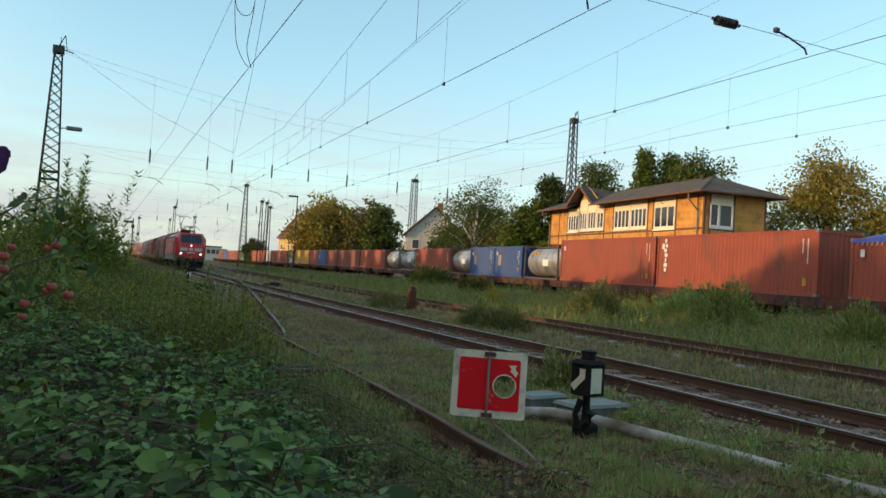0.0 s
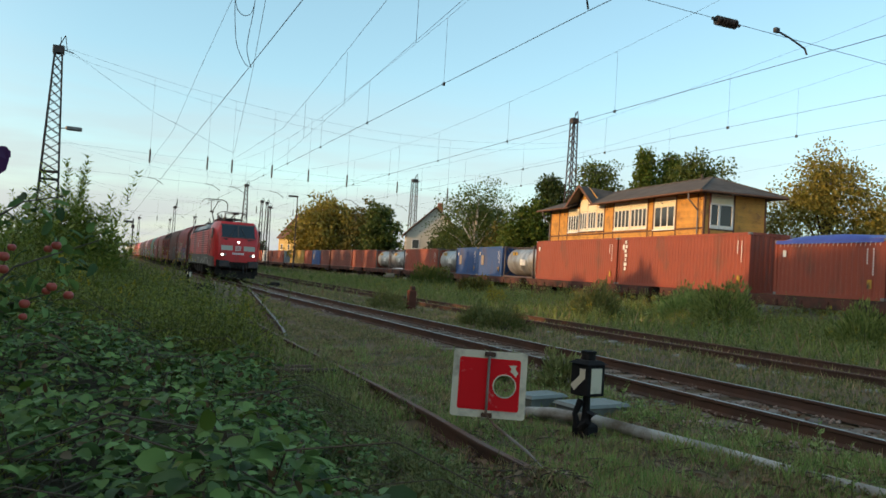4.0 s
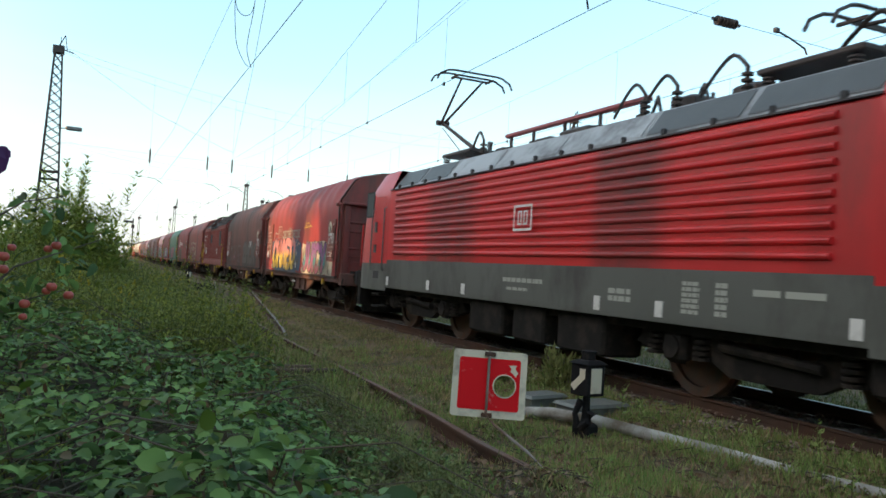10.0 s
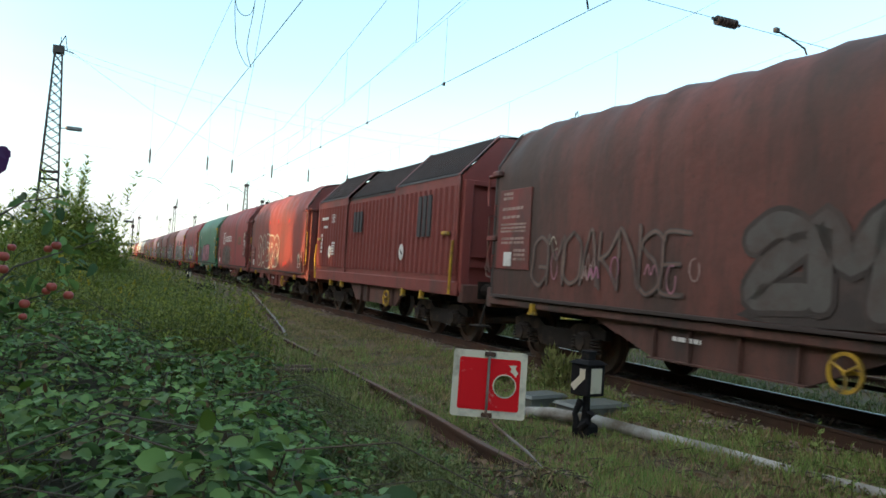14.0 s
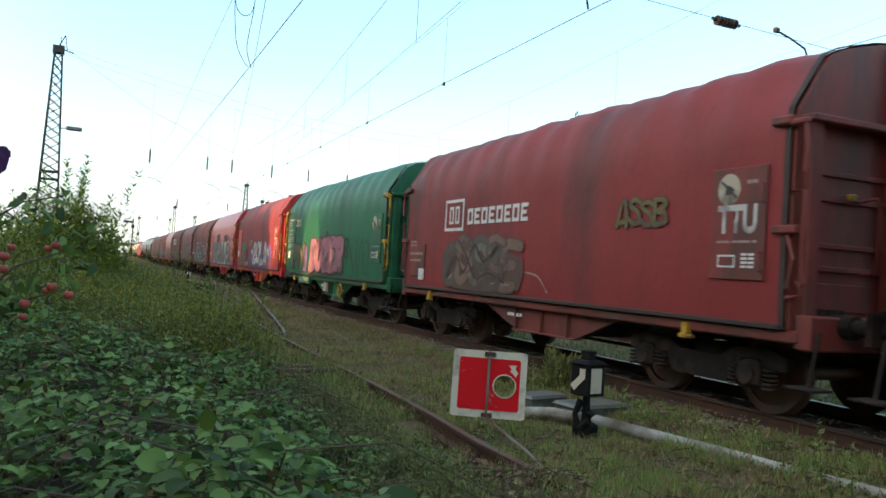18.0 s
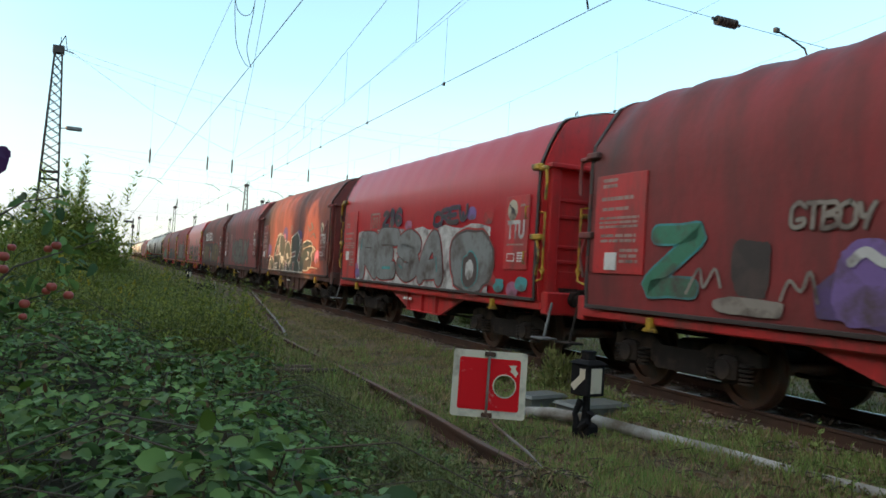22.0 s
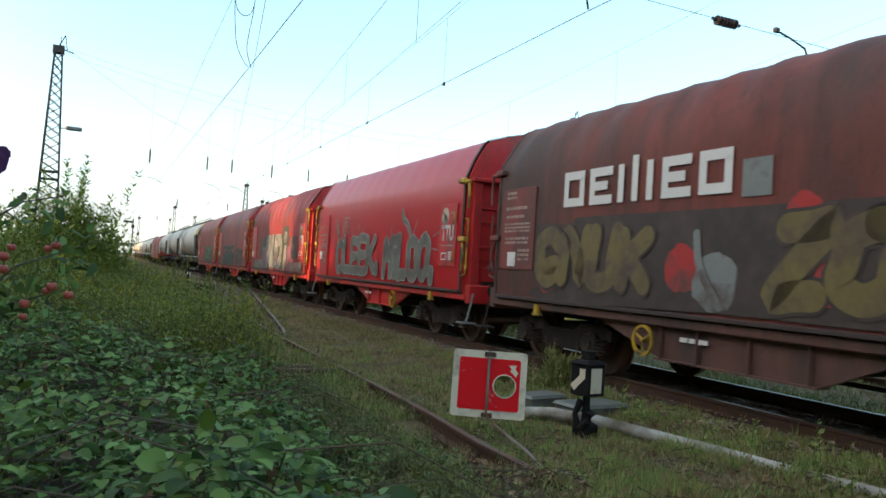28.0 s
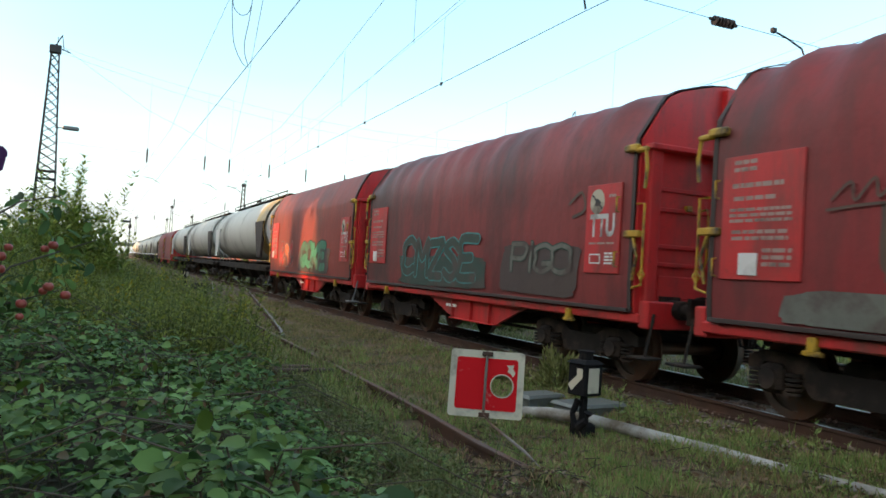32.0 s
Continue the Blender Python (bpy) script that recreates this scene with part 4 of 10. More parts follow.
        bars(w, -4.86, pz + 0.06, 0.16, 0.06, 3, 1, FAINT, 1.478, seed + 9)
        if tag != "low":
            if frame != "green":
                word(w, "TTU", 0.42, -4.66, 2.14, P["white"], 0.016, out=1.478).scale = (0.72, 1, 1)
            bars(w, -4.66, 1.9, 0.6, 0.04, 4, 1, FAINT, 1.478, seed, label="row of small plain bars")
        zb = zc - hz + 0.2
        on_side(frame_outline(Mesh(), -0.13, 0.13, -0.07, 0.07, 0.02).data("lettering", M_WHITE), -4.52, zb, 1.478, w, "lettering", None, "small plain frame")
        bars(w, -4.84, zb, 0.2, 0.18, 2, 4, M_WHITE, 1.478, seed + 1, gap=0.4)
        part("grip", kept("panel_grip", lambda: Mesh().tube([(0, 0, -0.1), (-0.05, 0, -0.1), (-0.05, 0, 0.1), (0, 0, 0.1)], 0.014, 6), M_YELLOW if lever == "yellow" else M_FRAME["mid"]), None, w, at=(-1.47, -5.02, zc + hz - 0.3))
        part("grip", kept("panel_grip", None, M_YELLOW if lever == "yellow" else M_FRAME["mid"]), None, w, at=(-1.47, -5.02, zc - hz + 0.2))
    tall = rear == "door"
    za, zd = (1.96, 0.9) if tall else ((1.6, 0.46) if rear == "low" else (2.17, 0.68))
    q = part("inscription_panel", kept("inscription_panel_%s" % rear, lambda: Mesh().box(-0.012, 0.012, -0.55, 0.55, -zd, zd, 0.005), panel_mat), None, w, at=(-1.462, 4.58, za))
    for bz, wd, ht, cols, rows_, dy in ((2.72, 0.34, 0.16, 3, 2, 0.22), (2.5, 0.72, 0.09, 7, 1, 0.05), (2.36, 0.6, 0.08, 5, 1, 0.08), (2.18, 0.86, 0.18, 8, 3, 0.0), (1.96, 0.78, 0.14, 6, 2, 0.0), (1.72, 0.4, 0.22, 3, 3, -0.25)):
        if rear == "low" and bz < 2.3:
            continue
        bars(w, 4.58 + dy, bz - (0.25 if tall else (0.78 if rear == "low" else 0.0)), wd, ht, cols, rows_, FAINT, 1.478, seed + int(bz * 10), gap=0.42, label="rows of small plain bars")
    part("waybill", kept("waybill", lambda: Mesh().box(-0.012, 0.012, -0.13, 0.13, -0.12, 0.12, 0.004), M_WHITE), None, w, "white waybill sheet in its holder", at=(-1.475, 4.72 if rear != "low" else 4.3, 1.66 if rear != "low" else 1.3))
    for bz in (1.62, 2.5 if rear != "low" else 1.9):
        part("grip", kept("panel_grip", None, M_YELLOW if lever == "yellow" else M_FRAME["mid"]), None, w, at=(-1.47, 5.2, bz))
    bars(w, 0.4, 0.72, 0.5, 0.08, 4, 1, M_WHITE, 1.34, seed + 6)
    return w

# ---- each wagon of the train as it comes ----
MOVING = []          # thing, distance of its front behind the first buffers, length


def couple(w, a, length=WAGON):
    MOVING.append((w, a, length))


def slot(k):
    return 19.83 + WAGON * (k - 1)


w = coil_wagon("dark red tarpaulin wagon sprayed with yellow and violet bubble letters", "darkred", "dark", 11, lever="red")
emblem(w, 2.72, 2.5, 0.62, P["faint"])
blocks(w, 2.2, -0.66, 2.25, 2.54, 8, P["dust"])
cloud(w, 3.95, -0.75, 1.06, 2.2, "petrol", 3, edge=0.25)
for yy, zz in ((-0.22, 1.72), (-0.2, 1.3), (3.85, 1.2)):
    sprayed_block(w, [(yy - r * math.sin(a), zz + r * math.cos(a)) for r, a in ((0.13 if k % 2 == 0 else 0.055, math.pi * k / 5) for k in range(10))], "chalk", "chalk", 0.012, 1.466)
sprayed(w, "OMAEO", 3.85, -0.1, 1.08, 2.24, "sunset", "petrol", 0.29, 0.03, None, shine="chalk", lean=0.02, seed=5)
line_art(w, -0.4, 1.6, "faint", 0.06, [(-0.2, 0.5), (-0.05, 0.64), (0.14, 0.72)], [(-0.1, 0.36), (0.1, 0.46), (0.3, 0.42)])
line_art(w, 3.4, 2.26, "dust", 0.05, [(-0.3, 0.0), (0.0, 0.22), (0.3, 0.18), (0.6, 0.34)], [(2.2, 0.1), (2.4, 0.34), (2.7, 0.3)])
cloud(w, -1.0, -4.5, 1.04, 2.1, "cream", 9, edge=0.3)
cloud(w, -4.1, -4.95, 1.03, 1.5, "cream", 10, edge=0.5)
sprayed(w, "JUICY", -1.2, -4.2, 1.08, 2.08, "dusk", "darkgreen", 0.24, 0.045, None, shine="teal", seed=6, out=1.467)
for dx in (0.0, 0.66, 1.3, 1.95, 2.5):
    line_art(w, -1.45 - dx, 1.35, "teal", 0.075, [(0.0, 0.0), (0.1, 0.16), (0.16, 0.34)], [(0.09, -0.12), (0.18, 0.06), (0.22, 0.2)], out=1.484)
line_art(w, -1.75, 2.62, "yellow", 0.035, [(-0.55, -0.06), (-0.3, -0.02), (-0.32, 0.1), (-0.2, 0.08), (-0.22, -0.04), (0.0, -0.02), (-0.02, 0.1), (0.14, 0.08), (0.1, -0.05), (0.3, 0.0), (0.55, -0.05)])
couple(w, slot(1))

w = coil_wagon("sooty brown tarpaulin wagon with faded grey graffiti", "sooty", "dark", 12, lever="red", belly="long", wheel_y=-1.85)
sprayed(w, "GMOAKNSE", 3.9, 0.3, 1.25, 2.1, "rustgrey", "ash", 0.035, 0.015, None, seed=7)
scrawl(w, 71, 1.7, 1.55, 3.2, 0.4, 8, ["faint", "pinkgrey", "rose"], 0.022, 1.478)
cloud(w, -0.5, -4.3, 1.06, 1.6, "smoke", 12, edge=0.3)
sprayed(w, "2MOK", -0.5, -4.2, 1.15, 2.2, "ash", "smoke", 0.28, 0.06, None, seed=8, out=1.467)
line_art(w, -2.6, 2.05, "white", 0.06, [(-0.2, -0.1), (-0.18, 0.1), (-0.05, 0.16), (0.05, 0.06), (0.04, -0.1)], [(0.12, -0.08), (0.14, 0.1), (0.26, 0.16), (0.36, 0.04), (0.34, -0.12)])
line_art(w, 3.3, 1.9, "cream", 0.02, [(-0.1, 0.0), (0.0, 0.12), (0.1, 0.0)], [(0.02, -0.1), (0.14, -0.06)])
couple(w, slot(2))


def telescopic_wagon():
    """A steel-hooded coil wagon: three ribbed hoods under a folded roof."""
    w = thing("hooded_coil_wagon", "brown-red steel-hooded wagon with ribbed sides and sooty roof", "freight wagon", "goods train wagons")
    body = mat("hood_red_brown", (0.22, 0.045, 0.036), 0.6, 0, 1.5, 0.25, (0.10, 0.045, 0.038), 0.3, 0.8, bump=0.15, streak=3)
    roof = mat("hood_roof_sooty", (0.065, 0.04, 0.034), 0.75, 0, 2, 0.35, (0.03, 0.027, 0.026), 0.5, 0.9, bump=0.2)
    for y0, y1, s in ((-5.2, -1.65, 1.0), (-1.7, 2.25, 0.965), (2.2, 5.2, 1.0)):
        e = 3.3 if s == 1.0 else 3.2
        hood = part("hood", Mesh().loft([[(x * s, y, z) for x, z in ((-1.43, 1.2), (-1.43, e), (1.43, e), (1.43, 1.2))] for y in (y0, y1)], False, False), body, w)
        part("hood_roof", Mesh().loft([[(x * s, y, z) for x, z in ((-1.45, e), (-1.38, e + 0.06), (-0.62, e + 0.84), (0, e + 0.88), (0.62, e + 0.84), (1.38, e + 0.06), (1.45, e))] for y in (y0, y1)], False, False), roof, hood)
        n = int((y1 - y0) / 0.27)
        for i in range(n):
            y = y0 + 0.13 + i * (y1 - y0) / n
            part("rib", kept("hood_rib", lambda: Mesh().loft([[(-0.0, -0.06, z), (-0.05, -0.03, z), (-0.05, 0.03, z), (0.0, 0.06, z)] for z in (1.32, 3.10)]), body), None, hood, at=(-1.43 * s, y, 0))
        for i in range(int((y1 - y0) / 0.16)):
            y = y0 + 0.08 + i * 0.16
            part("roof_rib", kept("roof_rib", lambda: Mesh().bar((-1.38, 0, 0.07), (-0.64, 0, 0.84), 0.05, 0.035), roof), None, hood, at=(0, y, e))
        for y in (y0 + 0.03, y1 - 0.03):
            part("hood_rim", Mesh().loft([[(x * s * 1.012, y + d, z + 0.015) for x, z in ((-1.43, 1.2), (-1.45, e), (-0.62, e + 0.86), (0.62, e + 0.86), (1.45, e), (1.43, 1.2))] for d in (-0.05, 0.05)], False, False), body, hood)
    for e in (-1, 1):
        ring = [(-1.42, 1.0), (-1.42, 3.28), (-0.62, 4.12), (0.62, 4.12), (1.42, 3.28), (1.42, 1.0)]
        part("end_wall", Mesh().prism(ring, -0.04, 0.04), body, w, at=(0, e * 5.2, 0))
        part("end_frame", Mesh().box(-1.4, 1.4, -0.08, 0.08, 3.1, 3.2, 0.01).box(-1.4, -1.22, -0.1, 0.1, 1.0, 3.2, 0.01).box(1.22, 1.4, -0.1, 0.1, 1.0, 3.2, 0.01).box(-1.2, 1.2, -0.05, 0.09, 1.5, 1.58).box(-1.2, 1.2, -0.05, 0.09, 1.7, 1.78), body, w, at=(0, e * 5.26, 0))
        part("head_beam", kept("head_beam", lambda: Mesh().box(-1.38, 1.38, -0.10, 0.10, 0.80, 1.16, 0.02), M_FRAME["dark"]), None, w, at=(0, e * 5.32, 0))
        buffers(w, e * 6.02, -e, None)
        bogie(w, e * 3.75)
        rail_bar(w, [(-1.5, e * 5.1, 2.0), (-1.52, e * 5.12, 1.6), (-1.5, e * 5.05, 0.95)], 0.03, M_YELLOW)
        part("locking_lever", Mesh().box(-0.04, 0.04, -0.16, 0.16, -0.04, 0.04, 0.015), M_YELLOW, w, at=(-1.5, e * 4.75, 2.15))
        for y in (3.5, 2.4):
            part("lashing_hook", kept("lashing_hook", None, M_YELLOW), None, w, at=(-1.42, e * y, 0.80))
    for s in (-1, 1):
        part("side_sill", Mesh().box(-0.07, 0.07, -5.3, 5.3, 0.92, 1.2, 0.02), body, w, at=(s * 1.38, 0, 0))
        part("belly_plate", Mesh().loft([[(x, a, z) for a, z in ((-2.3, 0.95), (-1.7, 0.5), (1.3, 0.5), (1.9, 0.95))] for x in (-0.03, 0.03)]).box(-0.1, 0.1, -1.6, -1.57, 0.5, 0.9).box(-0.1, 0.1, 0.2, 0.23, 0.5, 0.9).box(-0.1, 0.1, 0.7, 0.73, 0.5, 0.9), M_FRAME["dark"], w, at=(s * 1.3, 0, 0))
    part("underframe", kept("underframe", None, M_DARK), None, w)
    part("brake_wheel", kept("brake_wheel", None, M_YELLOW), None, w, "yellow hand-brake wheel", at=(-1.42, -1.3, 0.66))
    for y0, z0, z1 in ((-3.55, 2.1, 2.98), (1.2, 2.3, 2.85)):
        for k in range(3):
            part("vent_slot", Mesh().box(-0.012, 0.012, -0.09, 0.09, z0, z1), P["black"], w, "dark upright vent slot", at=(-1.485 if y0 < 0 else -1.44, y0 + 0.27 * (k - 1), 0))
    for y in (-2.3, 3.65):
        on_side(shapes([[(0.15 * math.cos(a / 20 * 2 * math.pi), 0.19 * math.sin(a / 20 * 2 * math.pi), 0) for a in range(20)]]).data("pictogram", M_WHITE), y, 1.77, 1.49, w, "pictogram", None, "white round pictogram with a dark mark")
        on_side(squiggle(0, 0.05, [(-0.06, 0.05), (0.02, -0.02), (0.07, -0.05)]).data("pictogram", P["black"]), y, 1.77, 1.493, w, "pictogram", None)
    for y, z, a, b, c, d in ((4.3, 2.75, 0.7, 0.12, 5, 1), (4.2, 2.5, 0.45, 0.1, 4, 1), (3.3, 1.85, 0.3, 0.4, 3, 5), (4.55, 2.0, 0.2, 0.6, 2, 5)):
        bars(w, y, z, a, b, c, d, M_WHITE, 1.49, 3)
    emblem(w, 3.4, 2.75, 0.32, M_WHITE, out=1.49)
    return w


couple(telescopic_wagon(), slot(3))

w = coil_wagon("dusty red tarpaulin wagon with a large outlined graffiti tag", "dustyred", "mid", 14, lever="red", belly="long", wheel_y=-1.8, fold=0.035, tag="low", rear="low", grips="yellow")
sprayed(w, "sAERO", 3.45, -1.05, 1.12, 2.42, "dustytarp", "cream", 0.26, 0.075, None, seed=14, lean=0.03)
line_art(w, -0.8, 1.55, "cream", 0.07, [(-0.1, 0.0), (0.15, 0.1), (0.3, 0.35)], [(0.3, 0.35), (0.24, 0.1), (-0.05, -0.25)])
for dx, dz in ((-2.6, 2.86), (-0.6, 2.9), (1.1, 2.92), (-2.0, 1.25), (-2.35, 1.3)):
    cloud(w, dx + 0.12, dx - 0.12, dz - 0.12, dz + 0.12, "red", int(dx * 10) + 40, 1.463, 0.8, "worn_patch", "bright red worn patch")
part("name_plate", Mesh().box(-0.02, 0.02, -0.4, 0.4, -0.1, 0.1, 0.01), M_FRAME["mid"], w, at=(-1.4, 2.5, 0.76))
couple(w, slot(4))

w = coil_wagon("dark red wrinkled tarpaulin wagon with a grey smeared drawing", "darkred", "mid", 15, lever="red", rear="low", fold=0.045)
emblem(w, 2.8, 2.5, 0.86, M_WHITE)
blocks(w, 2.2, -0.12, 2.3, 2.6, 8, M_WHITE)
cloud(w, 3.2, 0.1, 1.08, 1.8, "brown", 4, edge=0.4, label="grey smeared drawing")
sprayed(w, "COSZE", 3.2, 0.1, 1.1, 2.0, ["ash", "rustgrey", "mould"], "brown", 0.17, 0.03, None, shine="dust", lean=0.3, seed=41)
sprayed(w, "SOC", 2.6, 0.5, 1.4, 2.12, ["rustgrey", "ash"], "brown", 0.12, 0.02, None, lean=-0.2, seed=42, out=1.472)
line_art(w, 1.7, 1.6, "smoke", 0.05, [(-1.3, -0.3), (-0.9, 0.1), (-0.5, -0.2), (-0.1, 0.3), (0.3, 0.0), (0.8, 0.3)], [(-0.8, 0.4), (-0.4, 0.1), (0.0, -0.3), (0.5, -0.2), (1.1, -0.35)], out=1.484)
line_art(w, -0.3, 1.35, "faint", 0.03, [(-0.2, 0.1), (0.2, 0.04), (0.5, -0.2)])
sprayed(w, "ASSB", -2.45, -3.5, 2.1, 2.5, "olive", "darkgreen", 0.06, 0.012, None, seed=15)
couple(w, slot(5))

w = coil_wagon("green tarpaulin wagon with pink and olive graffiti", "green", "green", 16, lever="yellow", panel="green", belly="short", wheel_y=-1.6, fold=0.04)
blocks(w, 4.95, 4.2, 2.68, 2.92, 2, P["cream"])
blocks(w, 4.05, 3.3, 2.64, 2.88, 4, P["cream"], slim=(2, 3))
cloud(w, 2.9, 2.2, 1.1, 2.0, "violet", 17, 1.462, 0.4)
sprayed(w, "FN", 4.45, 2.5, 1.18, 2.02, "olivedark", "smoke", 0.26, 0.05, None, seed=16)
sprayed(w, "BOZER", 1.95, -2.0, 1.1, 2.2, "pinkgrey", "sooty", 0.34, 0.05, None, shine="rose", lean=0.1, seed=17, tilt=0.03)
cloud(w, 0.1, -0.2, 2.18, 2.4, "darkgreen", 18, 1.464, 1.0, "graffiti_form")
line_art(w, -2.2, 1.8, "darkgreen", 0.07, [(-0.2, -0.1), (-0.25, 0.2), (0.0, 0.34), (0.2, 0.2), (0.0, 0.05), (0.2, -0.1), (-0.05, -0.2), (-0.15, 0.1)], [(0.3, 0.1), (0.5, -0.15), (0.7, -0.5)])
line_art(w, -3.4, 1.6, "darkgreen", 0.04, [(-0.3, 0.5), (-0.2, -0.1), (-0.05, -0.4)], [(0.0, -0.4), (0.05, 0.3), (0.25, 0.45), (0.3, -0.2)], [(0.45, 0.2), (0.45, -0.3), (0.7, -0.4), (0.75, 0.3), (0.5, 0.45)])
q = part("underframe_box", Mesh().box(-0.05, 0.05, -0.75, 0.75, -0.12, 0.12, 0.02), M_FRAME["green"], w, at=(-1.40, 2.55, 0.84))
bars(w, 2.55, 0.84, 1.2, 0.14, 12, 2, P["silver"], 1.455, 77, gap=0.4)
part("patch_plate", Mesh().box(-0.01, 0.01, -0.28, 0.28, -0.16, 0.16), P["cream"], w, "bare pale patch on the side plate", at=(-1.345, 0.1, 0.72))
couple(w, slot(6))

w = coil_wagon("dark red tarpaulin wagon with white and violet graffiti", "darkred", "red", 17, lever="red", grips="yellow", panel="red", wheel_y=-1.7)
sprayed(w, "Z", 4.0, 2.9, 1.22, 2.1, "green", "teal", 0.22, 0.03, None, seed=19, lean=0.2)
line_art(w, 2.3, 1.5, "dust", 0.04, [(-0.9, -0.2), (-0.7, 0.1), (-0.62, -0.12), (-0.45, 0.1), (-0.35, -0.1)], [(0.5, -0.2), (0.6, 0.0), (0.75, -0.1), (0.85, 0.1), (0.95, -0.2)])
cloud(w, 2.5, 1.95, 1.3, 1.95, "smoke", 33, 1.464, 0.6, "graffiti_form")
cloud(w, 2.75, 1.75, 1.1, 1.3, "dust", 34, 1.465, 0.6, "graffiti_form")
sprayed(w, "GTBOY", 1.75, 0.75, 2.0, 2.3, "dust", "brown", 0.045, 0.01, None, seed=20)
cloud(w, 1.4, -3.8, 1.06, 1.8, "violetdark", 21, edge=0.35)
cloud(w, -2.7, -3.75, 1.1, 2.0, "violet", 22, 1.462, 0.7)
cloud(w, 1.2, 0.5, 1.1, 1.9, "violet", 23, 1.462, 0.7)
cloud(w, -2.6, -3.3, 1.08, 1.4, "orange", 24, 1.464, 0.6)
sprayed(w, "2OLA", 0.55, -3.0, 1.15, 2.2, "white", "violetdark", 0.27, 0.05, None, shine="grey", lean=0.08, seed=21, out=1.468)
line_art(w, -2.95, 1.75, "white", 0.12, [(0.0, 0.0), (0.2, 0.12), (0.15, -0.06), (0.45, -0.14)])
line_art(w, 0.75, 1.6, "white", 0.1, [(-0.25, 0.1), (-0.1, 0.2), (0.1, 0.1), (0.3, 0.16)])
line_art(w, -3.9, 1.6, "dust", 0.02, [(0.0, -0.12), (-0.12, 0.08), (-0.02, 0.12), (0.02, 0.06), (0.1, 0.14), (0.18, 0.04), (0.0, -0.12)])
couple(w, slot(7))

w = coil_wagon("bright red tarpaulin wagon with grey graffiti on a white field", "red", "red", 18, crisp=True, panel="red", rear="door")
m = Mesh().add([(-4.0 + 0.4 * k, 0.55 + 0.05 * math.sin(k * 1.9), 0) for k in range(20)] + [(-4.0 + 0.4 * k, -0.72, 0) for k in range(20)], [(20 + k, 21 + k, k + 1, k) for k in range(19)])
on_side(m.data("graffiti_backing", P["white"]), -0.1, 1.73, 1.4585, w, "graffiti_backing", None, "white sprayed field")
for k, (yy, zz, c) in enumerate(((3.95, 1.35, "rose"), (3.8, 1.2, "violet"), (-3.8, 1.3, "red"), (-4.1, 1.2, "teal"), (-4.6, 1.15, "rose"), (-4.9, 1.25, "teal"), (-2.9, 2.5, "violet"), (-3.6, 2.4, "red"), (0.3, 2.36, "rose"), (-2.2, 2.42, "red"))):
    cloud(w, yy + 0.2, yy - 0.2, zz - 0.12, zz + 0.13, c, 50 + k, 1.4595 + 0.0008 * (k % 3), 0.9, "graffiti_form")
sprayed(w, "RESA", 3.75, -1.95, 1.06, 2.26, "grey", "red", 0.42, 0.045, None, lean=0.12, seed=22, out=1.461)
sprayed(w, "RESA", 3.75, -1.95, 1.06, 2.26, "grey", "sooty", 0.40, 0.02, None, shine="teal", lean=0.12, seed=22, out=1.4655)
for c, k, o in (("red", 0.07, 1.464), ("sooty", 0.03, 1.4655), ("grey", -0.02, 1.467)):
    on_side(shapes([blob(random.Random(8), 1.75, 1.15, k, edge=0.8)]).data("graffiti_form", P[c]), -2.95, 1.62, o, w, "graffiti_form", None)
for c, a, b, o in (("teal", 0.72, 0.72, 1.469), ("sooty", 0.62, 0.66, 1.4705), ("white", 0.34, 0.38, 1.472)):
    on_side(shapes([blob(random.Random(9), a, b, edge=0.9)]).data("graffiti_form", P[c]), -2.95, 1.45, o, w, "graffiti_form", None)
sprayed(w, "CREW", -1.1, -2.75, 2.32, 2.68, "black", "violetdark", 0.07, 0.015, None, seed=31, label="black sprayed word CREW", tilt=0.06)
sprayed(w, "286", 2.05, 0.7, 2.34, 2.8, "black", "violetdark", 0.10, 0.015, None, seed=32, label="black sprayed number 286")
emblem(w, 2.6, 2.5, 0.68, P["faint"])
couple(w, slot(8))

w = coil_wagon("sooty brown tarpaulin wagon with a dark green graffiti piece", "brown", "dark", 19, lever="red", belly="long", wheel_y=1.4)
for k, (yy, zz, c, r) in enumerate(((0.9, 2.35, "violetdark", 0.45), (0.95, 2.3, "rose", 0.2), (-1.4, 2.25, "violetdark", 0.4), (-1.3, 2.0, "pink", 0.3), (-3.5, 1.7, "rustgrey", 0.35), (-4.0, 1.6, "pink", 0.3), (3.7, 1.8, "violetdark", 0.4), (-0.2, 2.55, "ghost", 0.25))):
    cloud(w, yy + r, yy - r, zz - r * 0.7, zz + r * 0.7, c, 70 + k, 1.459 + 0.0006 * k, 0.9, "graffiti_form")
sprayed_block(w, [(3.6, 1.06), (3.55, 1.42), (3.3, 1.46), (3.22, 1.56), (3.02, 1.56), (2.7, 1.3), (2.6, 1.06)], "slategreen", "chalk", out=1.4635)
sprayed_block(w, [(2.75, 1.55), (2.66, 1.85), (2.15, 2.38), (1.8, 2.46), (1.78, 1.66), (1.45, 1.7), (1.52, 1.06), (2.45, 1.06), (2.72, 1.34)], "slategreen", "chalk", holes=(([(2.45, 1.62), (2.1, 1.98), (1.92, 2.0), (1.9, 1.64)], "ghost"), ([(2.45, 1.3), (1.95, 1.34), (2.05, 1.14), (2.35, 1.14)], "mould")))
